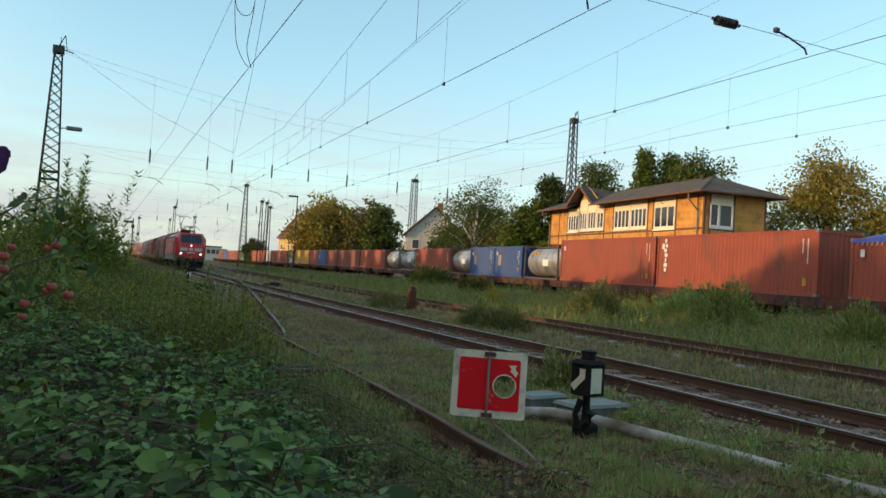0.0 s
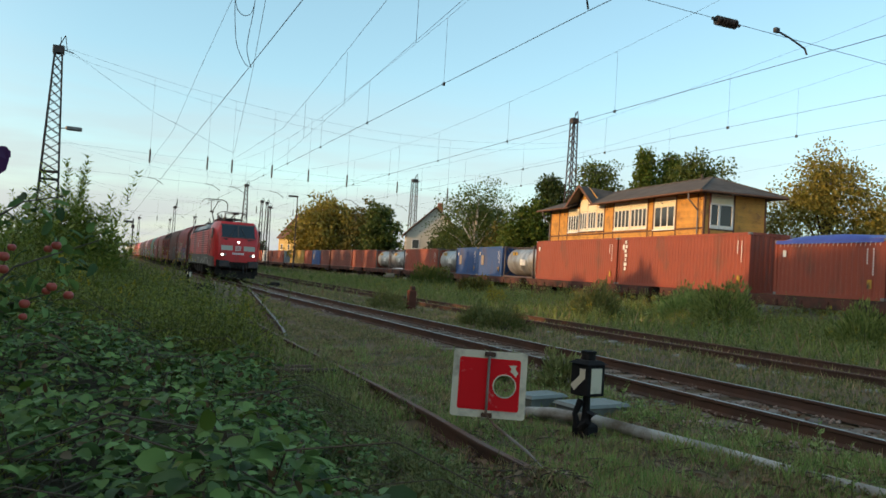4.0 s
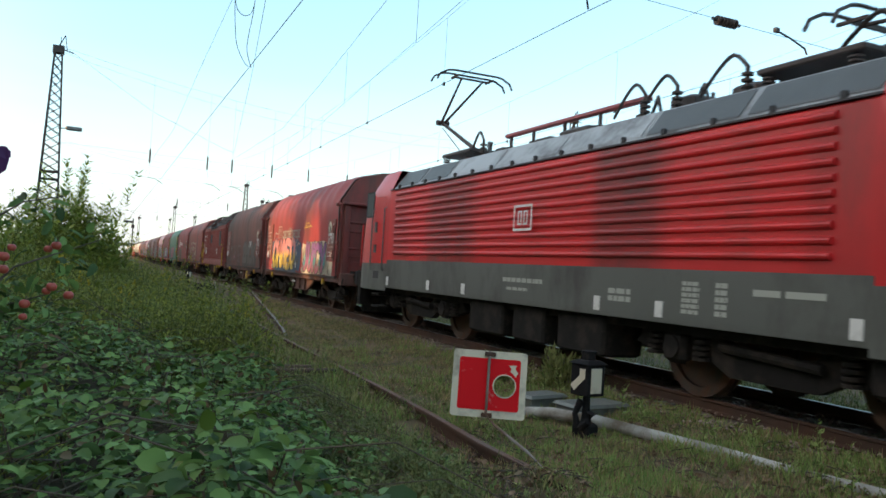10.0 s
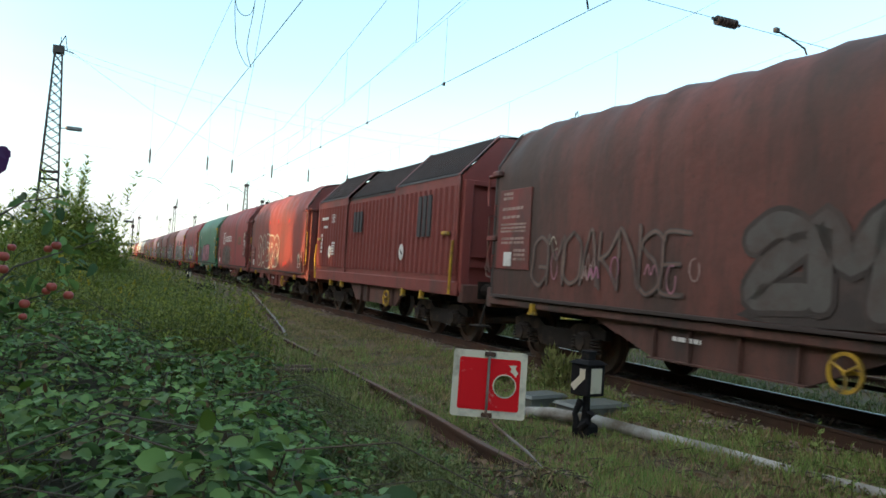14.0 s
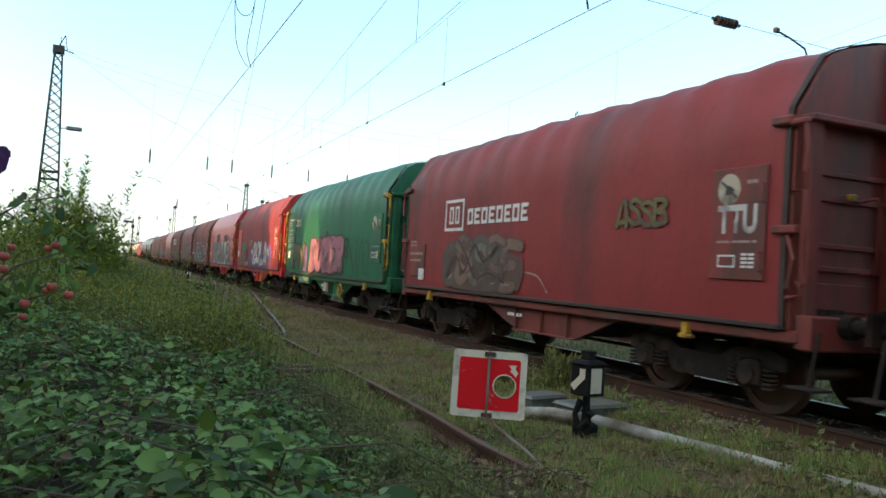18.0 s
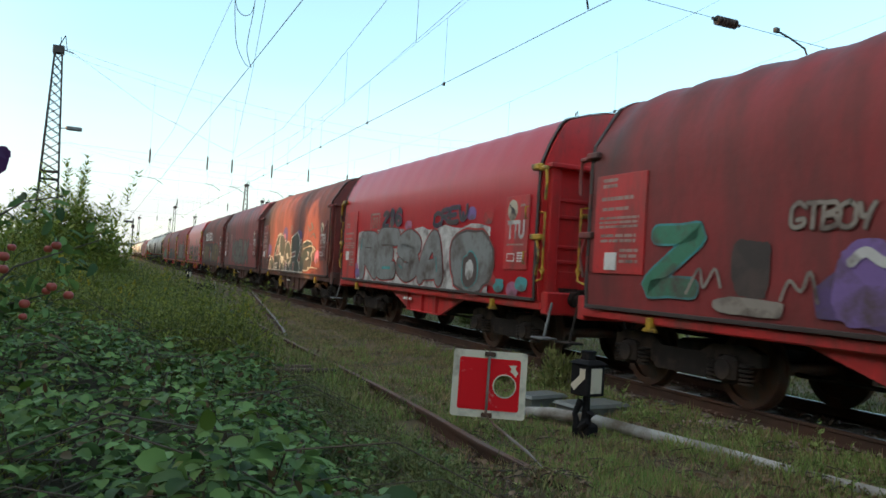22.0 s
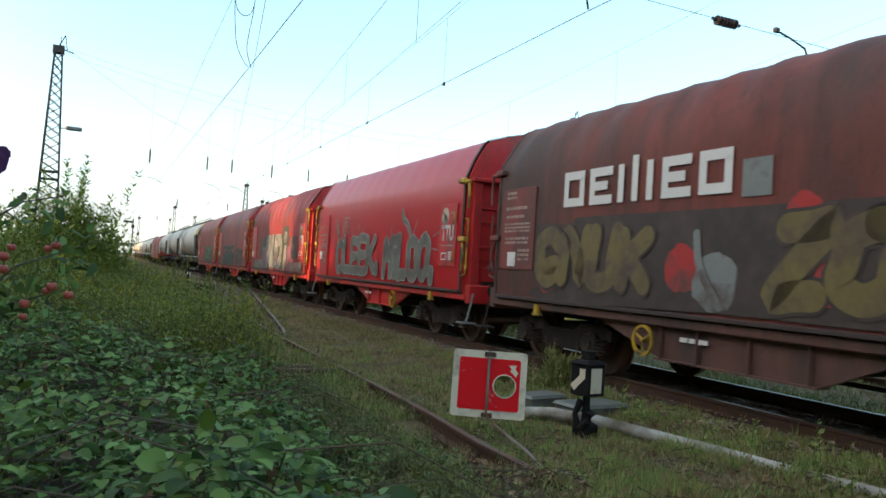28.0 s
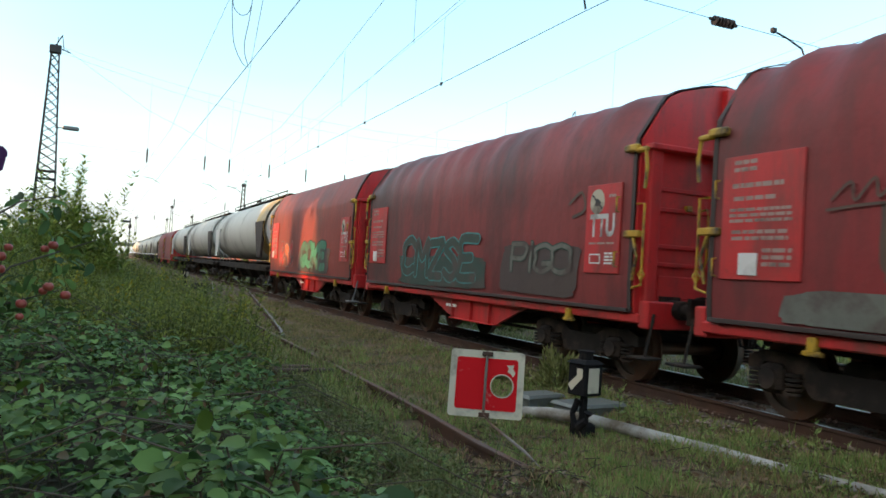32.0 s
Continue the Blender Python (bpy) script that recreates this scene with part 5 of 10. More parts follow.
sprayed_block(w, [(1.74, 2.47), (1.34, 2.36), (1.3, 2.44), (0.98, 2.26), (0.66, 2.14), (0.8, 1.62), (0.92, 1.5), (0.86, 1.06), (1.46, 1.06), (1.42, 1.58), (1.7, 1.72)], "slategreen", "chalk", out=1.4665, holes=(([(1.28, 1.56), (0.98, 1.58), (1.06, 1.34), (1.18, 1.34)], "chalk"),))
sprayed_block(w, [(0.84, 1.52), (0.72, 1.94), (0.42, 2.14), (0.08, 2.12), (-0.16, 1.9), (-0.24, 1.5), (-0.3, 1.06), (0.8, 1.06)], "slategreen", "chalk", out=1.468, holes=(([(0.44, 1.66), (0.22, 1.7), (0.06, 1.54), (0.26, 1.5)], "chalk"), ([(0.56, 1.42), (0.3, 1.34), (0.34, 1.12), (0.5, 1.1)], "violetdark"), ([(0.06, 1.36), (-0.22, 1.42), (-0.1, 1.2)], "chalk")))
sprayed_block(w, [(-0.26, 2.26), (-0.3, 1.06), (-0.68, 1.06), (-0.62, 1.38), (-0.92, 1.4), (-0.84, 1.06), (-1.8, 1.06), (-1.62, 1.38), (-1.36, 1.44), (-1.72, 1.92), (-1.84, 2.16), (-1.72, 2.16), (-1.58, 1.98), (-1.5, 2.26), (-1.2, 2.44)], "slategreen", "chalk", out=1.4695, holes=(([(-0.46, 1.72), (-1.04, 1.78), (-1.02, 1.62), (-0.46, 1.56)], "ghost"),))
sprayed_block(w, [(-1.6, 1.06), (-1.72, 1.42), (-2.1, 1.72), (-2.6, 1.9), (-2.9, 1.6), (-2.4, 1.4), (-2.2, 1.06)], "slategreen", "chalk", out=1.4665)
sprayed(w, "O", -1.7, -3.4, 1.1, 2.1, "slategreen", "chalk", 0.33, 0.045, None, lean=0.1, seed=24, out=1.462)
line_art(w, -3.1, 1.75, "cream", 0.04, [(-0.9, 0.1), (0.1, 0.2), (0.7, 0.08)], [(0.7, 0.08), (0.3, -0.02), (0.1, -0.1), (0.35, -0.2), (0.3, -0.42)], [(-0.2, -0.52), (0.4, -0.5), (1.1, -0.52)], out=1.478)
line_art(w, 3.75, 1.4, "chalk", 0.04, [(-0.25, -0.1), (-0.1, 0.12), (0.3, 0.2), (0.6, -0.05)], out=1.478)
line_art(w, 0.9, 1.35, "chalk", 0.03, [(-2.3, -0.1), (-2.28, -0.32)], [(-0.6, -0.1), (-0.58, -0.4)], [(0.9, -0.1), (0.92, -0.36)], [(1.8, 0.0), (1.82, -0.34)], out=1.478)
line_art(w, -2.95, 2.5, "mould", 0.06, [(-0.3, 0.1), (0.0, -0.05), (0.3, 0.1), (0.1, 0.2), (0.4, 0.0)], [(0.2, -0.25), (0.5, -0.15), (0.8, -0.3)])
couple(w, slot(9))

w = coil_wagon("maroon tarpaulin wagon with silver outlined graffiti", "maroon", "dark", 20, lever="red", wheel_y=1.3)
emblem(w, 2.86, 2.42, 0.66, P["faint"])
sprayed(w, "KSEUK", 2.35, -3.2, 1.14, 2.36, "mould", "smoke", 0.36, 0.04, None, shine="dust", lean=0.0, seed=25)
line_art(w, 2.7, 1.75, "pinkgrey", 0.05, [(0.1, -0.5), (-0.35, -0.3), (-0.4, 0.1), (-0.05, 0.35), (0.2, 0.4)], out=1.462)
line_art(w, -3.2, 1.75, "pinkgrey", 0.05, [(-0.2, 0.75), (-0.05, 0.4), (0.35, 0.35), (0.6, 0.2), (0.4, -0.05), (0.2, -0.5)], [(0.75, 0.1), (0.7, -0.1), (0.5, -0.4)], out=1.462)
couple(w, slot(10))

w = coil_wagon("sooty red-brown tarpaulin wagon with large white letter blocks", "redbrown", "dark", 21, lever="red", belly="long", wheel_y=1.25, fold=0.03)
blocks(w, 3.2, -0.35, 2.46, 2.98, 7, M_WHITE, 1.475, slim=(2, 3, 4), tall=(3,))
on_side(Mesh().quad((0, 0, 0), (0.42, 0, 0), (0.42, 0.42, 0), (0, 0.42, 0)).data("emblem", P["grey"]), -0.36, 2.4, 1.468, w, "emblem", None)
cloud(w, 4.1, -4.3, 1.06, 2.3, "smoke", 64, 1.4585, 0.2, label="dark sprayed field")
for k, (yy, zz, c, r) in enumerate(((3.6, 1.4, "red", 0.25), (0.55, 1.6, "red", 0.3), (0.0, 1.45, "grey", 0.35), (-1.2, 2.2, "red", 0.22), (-1.6, 1.5, "red", 0.25), (-2.7, 2.15, "red", 0.2), (-3.0, 2.2, "grey", 0.15), (-3.6, 2.05, "red", 0.25), (-4.3, 1.2, "grey", 0.3), (-4.0, 1.2, "red", 0.3))):
    cloud(w, yy + r, yy - r, zz - r, zz + r, c, 80 + k, 1.4605 + 0.0005 * k, 0.9, "graffiti_form")
sprayed(w, "GNUK", 4.0, 1.0, 1.2, 2.18, "olive", "smoke", 0.28, 0.04, None, lean=0.15, seed=26, out=1.466)
sprayed(w, "ZOEA", -0.7, -4.0, 1.14, 2.2, "olive", "smoke", 0.32, 0.04, None, lean=0.2, seed=27, out=1.466)
line_art(w, 0.2, 1.6, "grey", 0.12, [(-0.1, 0.4), (-0.02, 0.0), (0.3, -0.42)], out=1.476)
couple(w, slot(11))

w = coil_wagon("bright red tarpaulin wagon with silver graffiti letters", "red", "red", 22, crisp=True, panel="red", rear="door", wheel_y=-1.6)
sprayed(w, "OLEEK.", 3.15, -0.7, 1.14, 2.2, "mould", "silver", 0.21, 0.03, None, lean=0.0, seed=28)
sprayed(w, "MILOO.", -0.85, -4.15, 1.1, 2.2, "mould", "silver", 0.23, 0.03, None, lean=0.02, seed=29)
line_art(w, 3.0, 2.3, "silver", 0.16, [(0.05, -0.1), (-0.1, 0.15), (-0.2, 0.32)], out=1.465)
line_art(w, -2.5, 2.2, "silver", 0.16, [(0.1, 0.0), (-0.1, 0.22), (-0.32, 0.3), (-0.42, 0.5)], out=1.465)
line_art(w, 3.0, 2.3, "mould", 0.1, [(0.05, -0.1), (-0.1, 0.15), (-0.2, 0.32)], out=1.468)
line_art(w, -2.5, 2.2, "mould", 0.1, [(0.1, 0.0), (-0.1, 0.22), (-0.32, 0.3), (-0.42, 0.5)], out=1.468)
line_art(w, 1.0, 2.2, "silver", 0.025, [(-1.9, 0.1), (-2.3, 0.3)], [(-0.6, 0.0), (-0.6, 0.24)], [(-0.2, 0.0), (-0.15, 0.32)], [(0.1, 0.0), (0.25, 0.2)], [(2.4, 0.0), (2.42, 0.2)], [(3.8, 0.0), (4.0, 0.25)], [(4.9, -0.1), (5.3, 0.0)], [(4.9, -0.35), (5.3, -0.4)], [(-2.1, -0.5), (-2.4, -0.5)], out=1.466)
emblem(w, 2.3, 2.5, 0.66, P["faint"])
couple(w, slot(12))

w = coil_wagon("dark red slack tarpaulin wagon with grey bubble graffiti", "darkred", "red", 23, panel="red", fold=0.05, sag=0.05)
emblem(w, 2.4, 2.5, 0.6, P["ghost"])
for k, (ya, yb, za, zb, c) in enumerate(((3.2, 2.2, 1.5, 2.3, "brown"), (2.4, -2.6, 1.1, 2.45, "slategreen"), (-1.5, -2.5, 2.1, 2.72, "slategreen"), (-3.1, -4.0, 1.5, 2.3, "sooty"), (-2.6, -4.95, 1.08, 1.4, "rustgrey"), (4.2, 2.0, 1.06, 1.4, "mould"), (2.5, 1.7, 1.08, 2.0, "mould"), (2.2, 1.6, 1.08, 1.8, "plum"), (-2.45, -2.95, 1.08, 2.0, "plum"), (-2.95, -3.15, 1.5, 2.3, "mould"))):
    cloud(w, ya, yb, za, zb, c, 90 + k, 1.4585 + 0.0006 * k, 0.35, "graffiti_form")
cloud(w, -3.25, -3.6, 1.8, 2.05, "ghost", 99, 1.4655, 0.3, "graffiti_form")
sprayed(w, "RUD", 1.7, -1.55, 1.12, 2.4, "grey", "silver", 0.36, 0.04, None, shine="white", lean=0.05, seed=30, out=1.4665)
line_art(w, -2.08, 1.5, "silver", 0.44, [(-0.05, -0.25), (-0.02, 0.0), (0.0, 0.3)], out=1.4665)
line_art(w, -2.08, 1.5, "grey", 0.36, [(-0.05, -0.25), (-0.02, 0.0), (0.0, 0.3)], out=1.47)
cloud(w, -1.82, -2.3, 2.1, 2.5, "grey", 101, 1.4665, 0.3, "graffiti_form")
line_art(w, -2.06, 2.3, "silver", 0.05, [(0.0, 0.2), (-0.18, 0.1), (-0.18, -0.1), (0.0, -0.2), (0.18, -0.1), (0.18, 0.1), (0.0, 0.2)], [(-0.08, -0.06), (0.0, -0.12), (0.08, -0.06)], [(-0.06, 0.06), (-0.06, 0.0)], [(0.06, 0.06), (0.06, 0.0)])
line_art(w, 3.2, 2.3, "brown", 0.03, [(-0.5, 0.0), (-0.3, 0.16), (-0.25, -0.02), (-0.05, 0.18), (0.0, 0.0), (0.2, 0.2), (0.25, 0.02), (0.5, 0.1)], [(-0.55, -0.1), (0.0, -0.06), (0.5, -0.08)])
couple(w, slot(13))

w = coil_wagon("dark red tarpaulin wagon with teal and black graffiti", "maroon", "red", 24, panel="red", fold=0.03)
cloud(w, 3.1, -1.1, 1.08, 1.7, "darkgreen", 63, edge=0.25, label="dark smeared field")
sprayed(w, "CMZSE", 2.9, -0.9, 1.2, 2.1, "darkgreen", "teal", 0.16, 0.03, None, lean=0.15, seed=33)
cloud(w, -1.8, -4.1, 1.1, 1.9, "sooty", 66, 1.4615, 0.3)
sprayed(w, "PIGO", -2.1, -3.95, 1.42, 1.95, "mould", "darkgreen", 0.07, 0.02, None, seed=34, out=1.467)
line_art(w, -4.0, 2.4, "brown", 0.05, [(-0.2, 0.1), (0.1, 0.25), (0.2, 0.0), (-0.1, -0.1)], out=1.466)
couple(w, slot(14))

w = coil_wagon("red tarpaulin wagon with green graffiti beside the hoppers", "dustyred", "red", 25, panel="red", crisp=True)
cloud(w, 0.6, -3.2, 1.08, 1.9, "sooty", 67, edge=0.3)
sprayed(w, "RSA", 3.6, 1.3, 1.2, 2.1, ["red", "orange"], "dust", 0.2, 0.03, None, seed=35)
sprayed(w, "GOKE", 0.4, -2.9, 1.15, 2.1, "green", "darkgreen", 0.25, 0.04, None, seed=36)
couple(w, slot(15))


# ---- grain hoppers and the tail of the train ----
def hopper(label, shell, nose, length=18.0):
    """A rounded silo hopper on two bogies with chutes and a roof walk."""
    w = thing("hopper_wagon", label, "freight wagon", "goods train hoppers")
    half = length / 2
    prof = lambda k, up: [(1.46 * k * math.cos(a), 2.75 + up + (1.5 if math.sin(a) > 0 else 1.35) * k * math.sin(a)) for a in [math.pi * 2 * j / 28 for j in range(28)]]
    rings = [[(x, y, max(z, 1.25)) for x, z in prof(k, 0)] for y, k in ((-half + 1.0, 0.80), (-half + 1.05, 0.93), (-half + 1.5, 1.0), (-half * 0.45, 1.0), (0, 1.0), (half * 0.45, 1.0), (half - 1.5, 1.0), (half - 1.05, 0.93), (half - 1.0, 0.80))]
    part("silo", Mesh().loft(rings), shell, w, smooth=50)
    for e in (-1, 1):
        part("silo_end", Mesh().loft([[(x * s, e * (half - d), z if z > 1.3 else 1.3) for x, z in prof(1.0, 0)] for s, d in ((1.012, 1.1), (1.012, 3.2))], True, False), nose if e < 0 else shell, w, smooth=50)
        o = [(-1.2, 3.05), (0.75, 3.05), (0.35, 2.3), (-0.1, 1.5), (-0.9, 1.5)]
        for s in (-1, 1):
            part("chute_recess", Mesh().loft([[(x * s, e * (half - 2.4 - a), z) for a, z in o] for x in (1.40, 1.50)]), M_WHITE if e > 0 else M_HEADBAND, w)
        part("end_ladder", Mesh().tube([(-0.9, e * (half - 0.75), 1.1), (-0.9, e * (half - 0.75), 4.0)], 0.03, 6).tube([(-0.5, e * (half - 0.75), 1.1), (-0.5, e * (half - 0.75), 4.0)], 0.03, 6), M_GREY_STEEL, w)
        part("platform", Mesh().box(-1.35, 1.35, -0.5, 0.5, 1.02, 1.16, 0.02), M_DARK, w, at=(0, e * (half - 1.1), 0))
        buffers(w, e * half, -e, None)
        bogie(w, e * (half - 2.4))
    part("underframe", Mesh().box(-1.2, 1.2, -half + 0.7, half - 0.7, 0.92, 1.2, 0.03), M_DARK, w)
    for y in (-3.2, 0.0, 3.2):
        part("discharge_chute", Mesh().loft([[(-1.1, y - 1.2, 1.3), (1.1, y - 1.2, 1.3), (1.1, y + 1.2, 1.3), (-1.1, y + 1.2, 1.3)], [(-0.5, y - 0.3, 0.5), (0.5, y - 0.3, 0.5), (0.5, y + 0.3, 0.5), (-0.5, y + 0.3, 0.5)]]), M_DARK, w)
    part("roof_walk", Mesh().box(-0.45, 0.45, -half + 1.4, half - 1.4, 4.27, 4.31).tube([(-0.5, -half + 1.4, 4.42), (-0.5, half - 1.4, 4.42)], 0.025, 6), M_DARK, w)
    for i in range(9):
        part("walk_post", kept("walk_post", lambda: Mesh().tube([(-0.5, 0, 4.2), (-0.5, 0, 4.42)], 0.02, 5), M_DARK), None, w, at=(0, -half + 1.6 + i * (length - 3.2) / 8, 0))
    return w


H_GREY = mat("hopper_grey", (0.56, 0.55, 0.5), 0.55, 0, 0.6, 0.2, (0.2, 0.18, 0.15), 0.28, 0.6, bump=0.1, streak=3)
H_YELLOW = mat("hopper_yellow", (0.55, 0.36, 0.09), 0.5, 0, 0.6, 0.2, (0.16, 0.12, 0.07), 0.35, 0.8, bump=0.1, streak=3)
H_BEIGE = mat("hopper_beige", (0.68, 0.64, 0.54), 0.5, 0, 0.6, 0.2, (0.2, 0.17, 0.12), 0.35, 0.8, bump=0.1, streak=3)
a = slot(16)
for k, (txt, s, n) in enumerate((("grey grain hopper with a yellow end", H_GREY, H_YELLOW), ("weathered grey grain hopper wagon", H_GREY, H_GREY), ("grey grain hopper with beige ends", H_GREY, H_BEIGE))):
    couple(hopper(txt, s, n), a, 18.0)
    a += 18.0
for k in range(2):
    couple(coil_wagon("dirty red tarpaulin wagon between hoppers", "darkred", "red", 40 + k, tag=False), a)
    a += WAGON
for k in range(7):
    couple(hopper("pale grain hopper near the train's tail", H_GREY if k % 3 == 0 else H_BEIGE, H_BEIGE), a, 18.0)
    a += 18.0

# ---- the electric locomotive ----
L_UNDER = mat("loco_underparts", (0.02, 0.018, 0.017), 0.8, 0.1, 4, 0.4, (0.05, 0.04, 0.033), 0.3, 2.5)
L_RED = mat("loco_red", (0.56, 0.02, 0.024), 0.38, 0, 0.6, 0.10, (0.20, 0.035, 0.03), 0.25, 0.7, bump=0.05, streak=2)
L_GREY = mat("loco_grey", (0.115, 0.118, 0.105), 0.5, 0, 1.0, 0.15, (0.06, 0.055, 0.05), 0.35, 1.0, bump=0.08, streak=1)
L_ROOF = mat("loco_roof", (0.40, 0.42, 0.44), 0.5, 0.0, 1.0, 0.15, (0.11, 0.10, 0.10), 0.35, 1.0, bump=0.06)
L_DARKROOF = mat("roof_grille", (0.085, 0.088, 0.09), 0.5, 0.0, 3.0, 0.2)
L_PALE = mat("front_panel_pale", (0.40, 0.41, 0.36), 0.5, 0, 2, 0.1)
L_LAMP = mat("headlamp_glow", (1.0, 0.93, 0.82), 0.3, 0, 1, 0.02, bump=0, emit=1.6)
L_LENS = mat("lamp_lens", (0.35, 0.36, 0.38), 0.1, 0.3, 1, 0.1, bump=0)
L_GLASS = mat("cab_glass", (0.02, 0.03, 0.042), 0.08, 0, 1, 0.1, bump=0)
L_SIDEGLASS = mat("cab_side_glass", (0.02, 0.022, 0.025), 0.35, 0, 1, 0.1, bump=0)
L_ARM = mat("pantograph_steel", (0.06, 0.045, 0.042), 0.55, 0.4, 3, 0.3)
L_REDBAR = mat("roof_busbar_red", (0.30, 0.055, 0.06), 0.5, 0, 2, 0.15)


def sooted(m, bands):
    """Blows soot over a paint round the places given along y: middle and half width."""
    n, l = m.node_tree.nodes, m.node_tree.links
    p = n["Principled BSDF"]
    tc, sep, nz = n.new("ShaderNodeTexCoord"), n.new("ShaderNodeSeparateXYZ"), n.new("ShaderNodeTexNoise")
    nz.inputs["Scale"].default_value, nz.inputs["Detail"].default_value = 1.6, 5.0
    l.new(tc.outputs["Object"], sep.inputs["Vector"])
    l.new(tc.outputs["Object"], nz.inputs["Vector"])
    colour = p.inputs["Base Color"].links[0].from_socket
    for mid, half, amount in bands:
        d, ab, rg, k, mx = n.new("ShaderNodeMath"), n.new("ShaderNodeMath"), n.new("ShaderNodeMapRange"), n.new("ShaderNodeMath"), n.new("ShaderNodeMix")
        d.operation, ab.operation, k.operation, mx.data_type = "SUBTRACT", "ABSOLUTE", "MULTIPLY", "RGBA"
        d.inputs[1].default_value = mid
        rg.interpolation_type = "SMOOTHSTEP"
        rg.inputs["From Min"].default_value, rg.inputs["From Max"].default_value = half * 1.25, half * 0.5
        rg.inputs["To Max"].default_value = amount
        l.new(sep.outputs["Y"], d.inputs[0])
        l.new(d.outputs[0], ab.inputs[0])
        l.new(ab.outputs[0], rg.inputs["Value"])
        l.new(rg.outputs["Result"], k.inputs[0])
        l.new(nz.outputs["Fac"], k.inputs[1])
        l.new(k.outputs[0], mx.inputs[0])
        l.new(colour, mx.inputs[6])
        mx.inputs[7].default_value = (0.035, 0.02, 0.02, 1)
        colour = mx.outputs[2]
    l.new(colour, p.inputs["Base Color"])
    return m


L_FLANK = sooted(mat("loco_red_flank", (0.63, 0.023, 0.027), 0.38, 0, 0.6, 0.10, (0.24, 0.035, 0.03), 0.22, 0.7, bump=0.05, streak=2), ((-2.75, 0.8, 1.15), (2.8, 1.1, 1.0), (-6.0, 0.4, 0.5), (5.6, 0.6, 0.6)))


def cab(loco, e):
    """One cab end; e is -1 for the leading end."""
    def face(z):
        pts = ((0.95, 0.62), (1.3, 0.60), (1.8, 0.62), (2.3, 0.67), (2.72, 0.78), (3.76, 1.46), (3.9, 1.75))
        for (z0, a0), (z1, a1) in zip(pts, pts[1:]):
            if z <= z1:
                return a0 + (a1 - a0) * (z - z0) / (z1 - z0)
        return pts[-1][1]
    holder = part("cab", Mesh(), L_RED, loco)
    def ring(z, zoff=0.0):
        f = face(z)
        lean = 0.2 * max(0.0, z - 3.2)
        half = [(0.0, f), (0.6, f + 0.012), (1.02, f + 0.05), (1.2, f + 0.14), (1.36, f + 0.5), (1.46, f + 0.95), (1.5, f + 1.5), (1.5, 3.42)]
        half = [(x - lean * (x / 1.5) * 2.2, a) for x, a in half]
        out = [(-x, (a - 9.79), z) for x, a in reversed(half)] + [(x, (a - 9.79), z) for x, a in half[1:]]
        return [(x, y * -e, zz) for x, y, zz in out]
    zs = [1.18, 1.5, 1.8, 2.1, 2.4, 2.72, 3.0, 3.2, 3.4, 3.56, 3.68, 3.74]
    m = Mesh().loft([ring(z) for z in zs], False, False)
    top = ring(3.74)
    m.add(top, [tuple(range(len(top)))])
    holder.data = m.data("cab_shell", L_RED, 28)
    fix_normals(holder.data)
    # grey apron along the flanks and skirt
    for s in (-1, 1):
        r = [(1.3625, 1.12), (1.465, 1.57), (1.505, 2.12), (1.505, 3.42)]
        q = Mesh().loft([[(s * x * 1.003, (a - 9.79) * -e, z) for x, a in r] for z in (0.84, 0.86, 1.46, 1.49)], False, False)
        part("apron", q, L_GREY, holder)
    part("skirt", Mesh().loft([[(x, (a - 9.79) * -e, z) for x, a in ((-1.33, 1.15), (-1.17, 0.78), (-0.9, 0.68), (0.9, 0.68), (1.17, 0.78), (1.33, 1.15))] for z in (0.86, 1.2)], False, False), L_RED, holder)
    # windscreen: two panes on the sloping face
    def pane(x0, x1):
        m = Mesh()
        cols = [x0 + (x1 - x0) * i / 6 for i in range(7)]
        rows = [2.76, 3.0, 3.28, 3.5]
        def at(x, z):
            f = face(z) + (0.012 * min(1, abs(x) / 0.6) + max(0.0, abs(x) - 0.6) / 0.42 * 0.038)
            return (x, (f - 9.79 - 0.012) * -e, z + 0.008)
        v = [at(x, z) for z in rows for x in cols]
        m.add(v, [(j * 7 + i, j * 7 + i + 1, (j + 1) * 7 + i + 1, (j + 1) * 7 + i) for j in range(3) for i in range(6)])
        return m
    surround = Mesh()
    for a, b in ((-1.07, 0.0), (0.0, 1.07)):
        for lo, hi in ((2.69, 2.77), (3.49, 3.57)):
            v = [(x, (face(z) + 0.012 * min(1, abs(x) / 0.6) + max(0.0, abs(x) - 0.6) / 0.42 * 0.038 - 9.79 - 0.010) * -e, z + 0.008) for z in (lo, hi) for x in [a + (b - a) * i / 6 for i in range(7)]]
            surround.add(v, [(i, i + 1, 8 + i, 7 + i) for i in range(6)])
    part("windscreen_rubber", surround, P["black"], holder)
    for x0, x1 in ((-1.02, -0.03), (0.03, 1.02)):
        part("windscreen", pane(x0, x1), L_GLASS, holder, "dark windscreen pane")
    part("centre_post", Mesh().bar((0, (face(2.7) - 9.80) * -e, 2.70), (0, (face(3.56) - 9.80) * -e, 3.57), 0.07, 0.02), P["black"], holder)
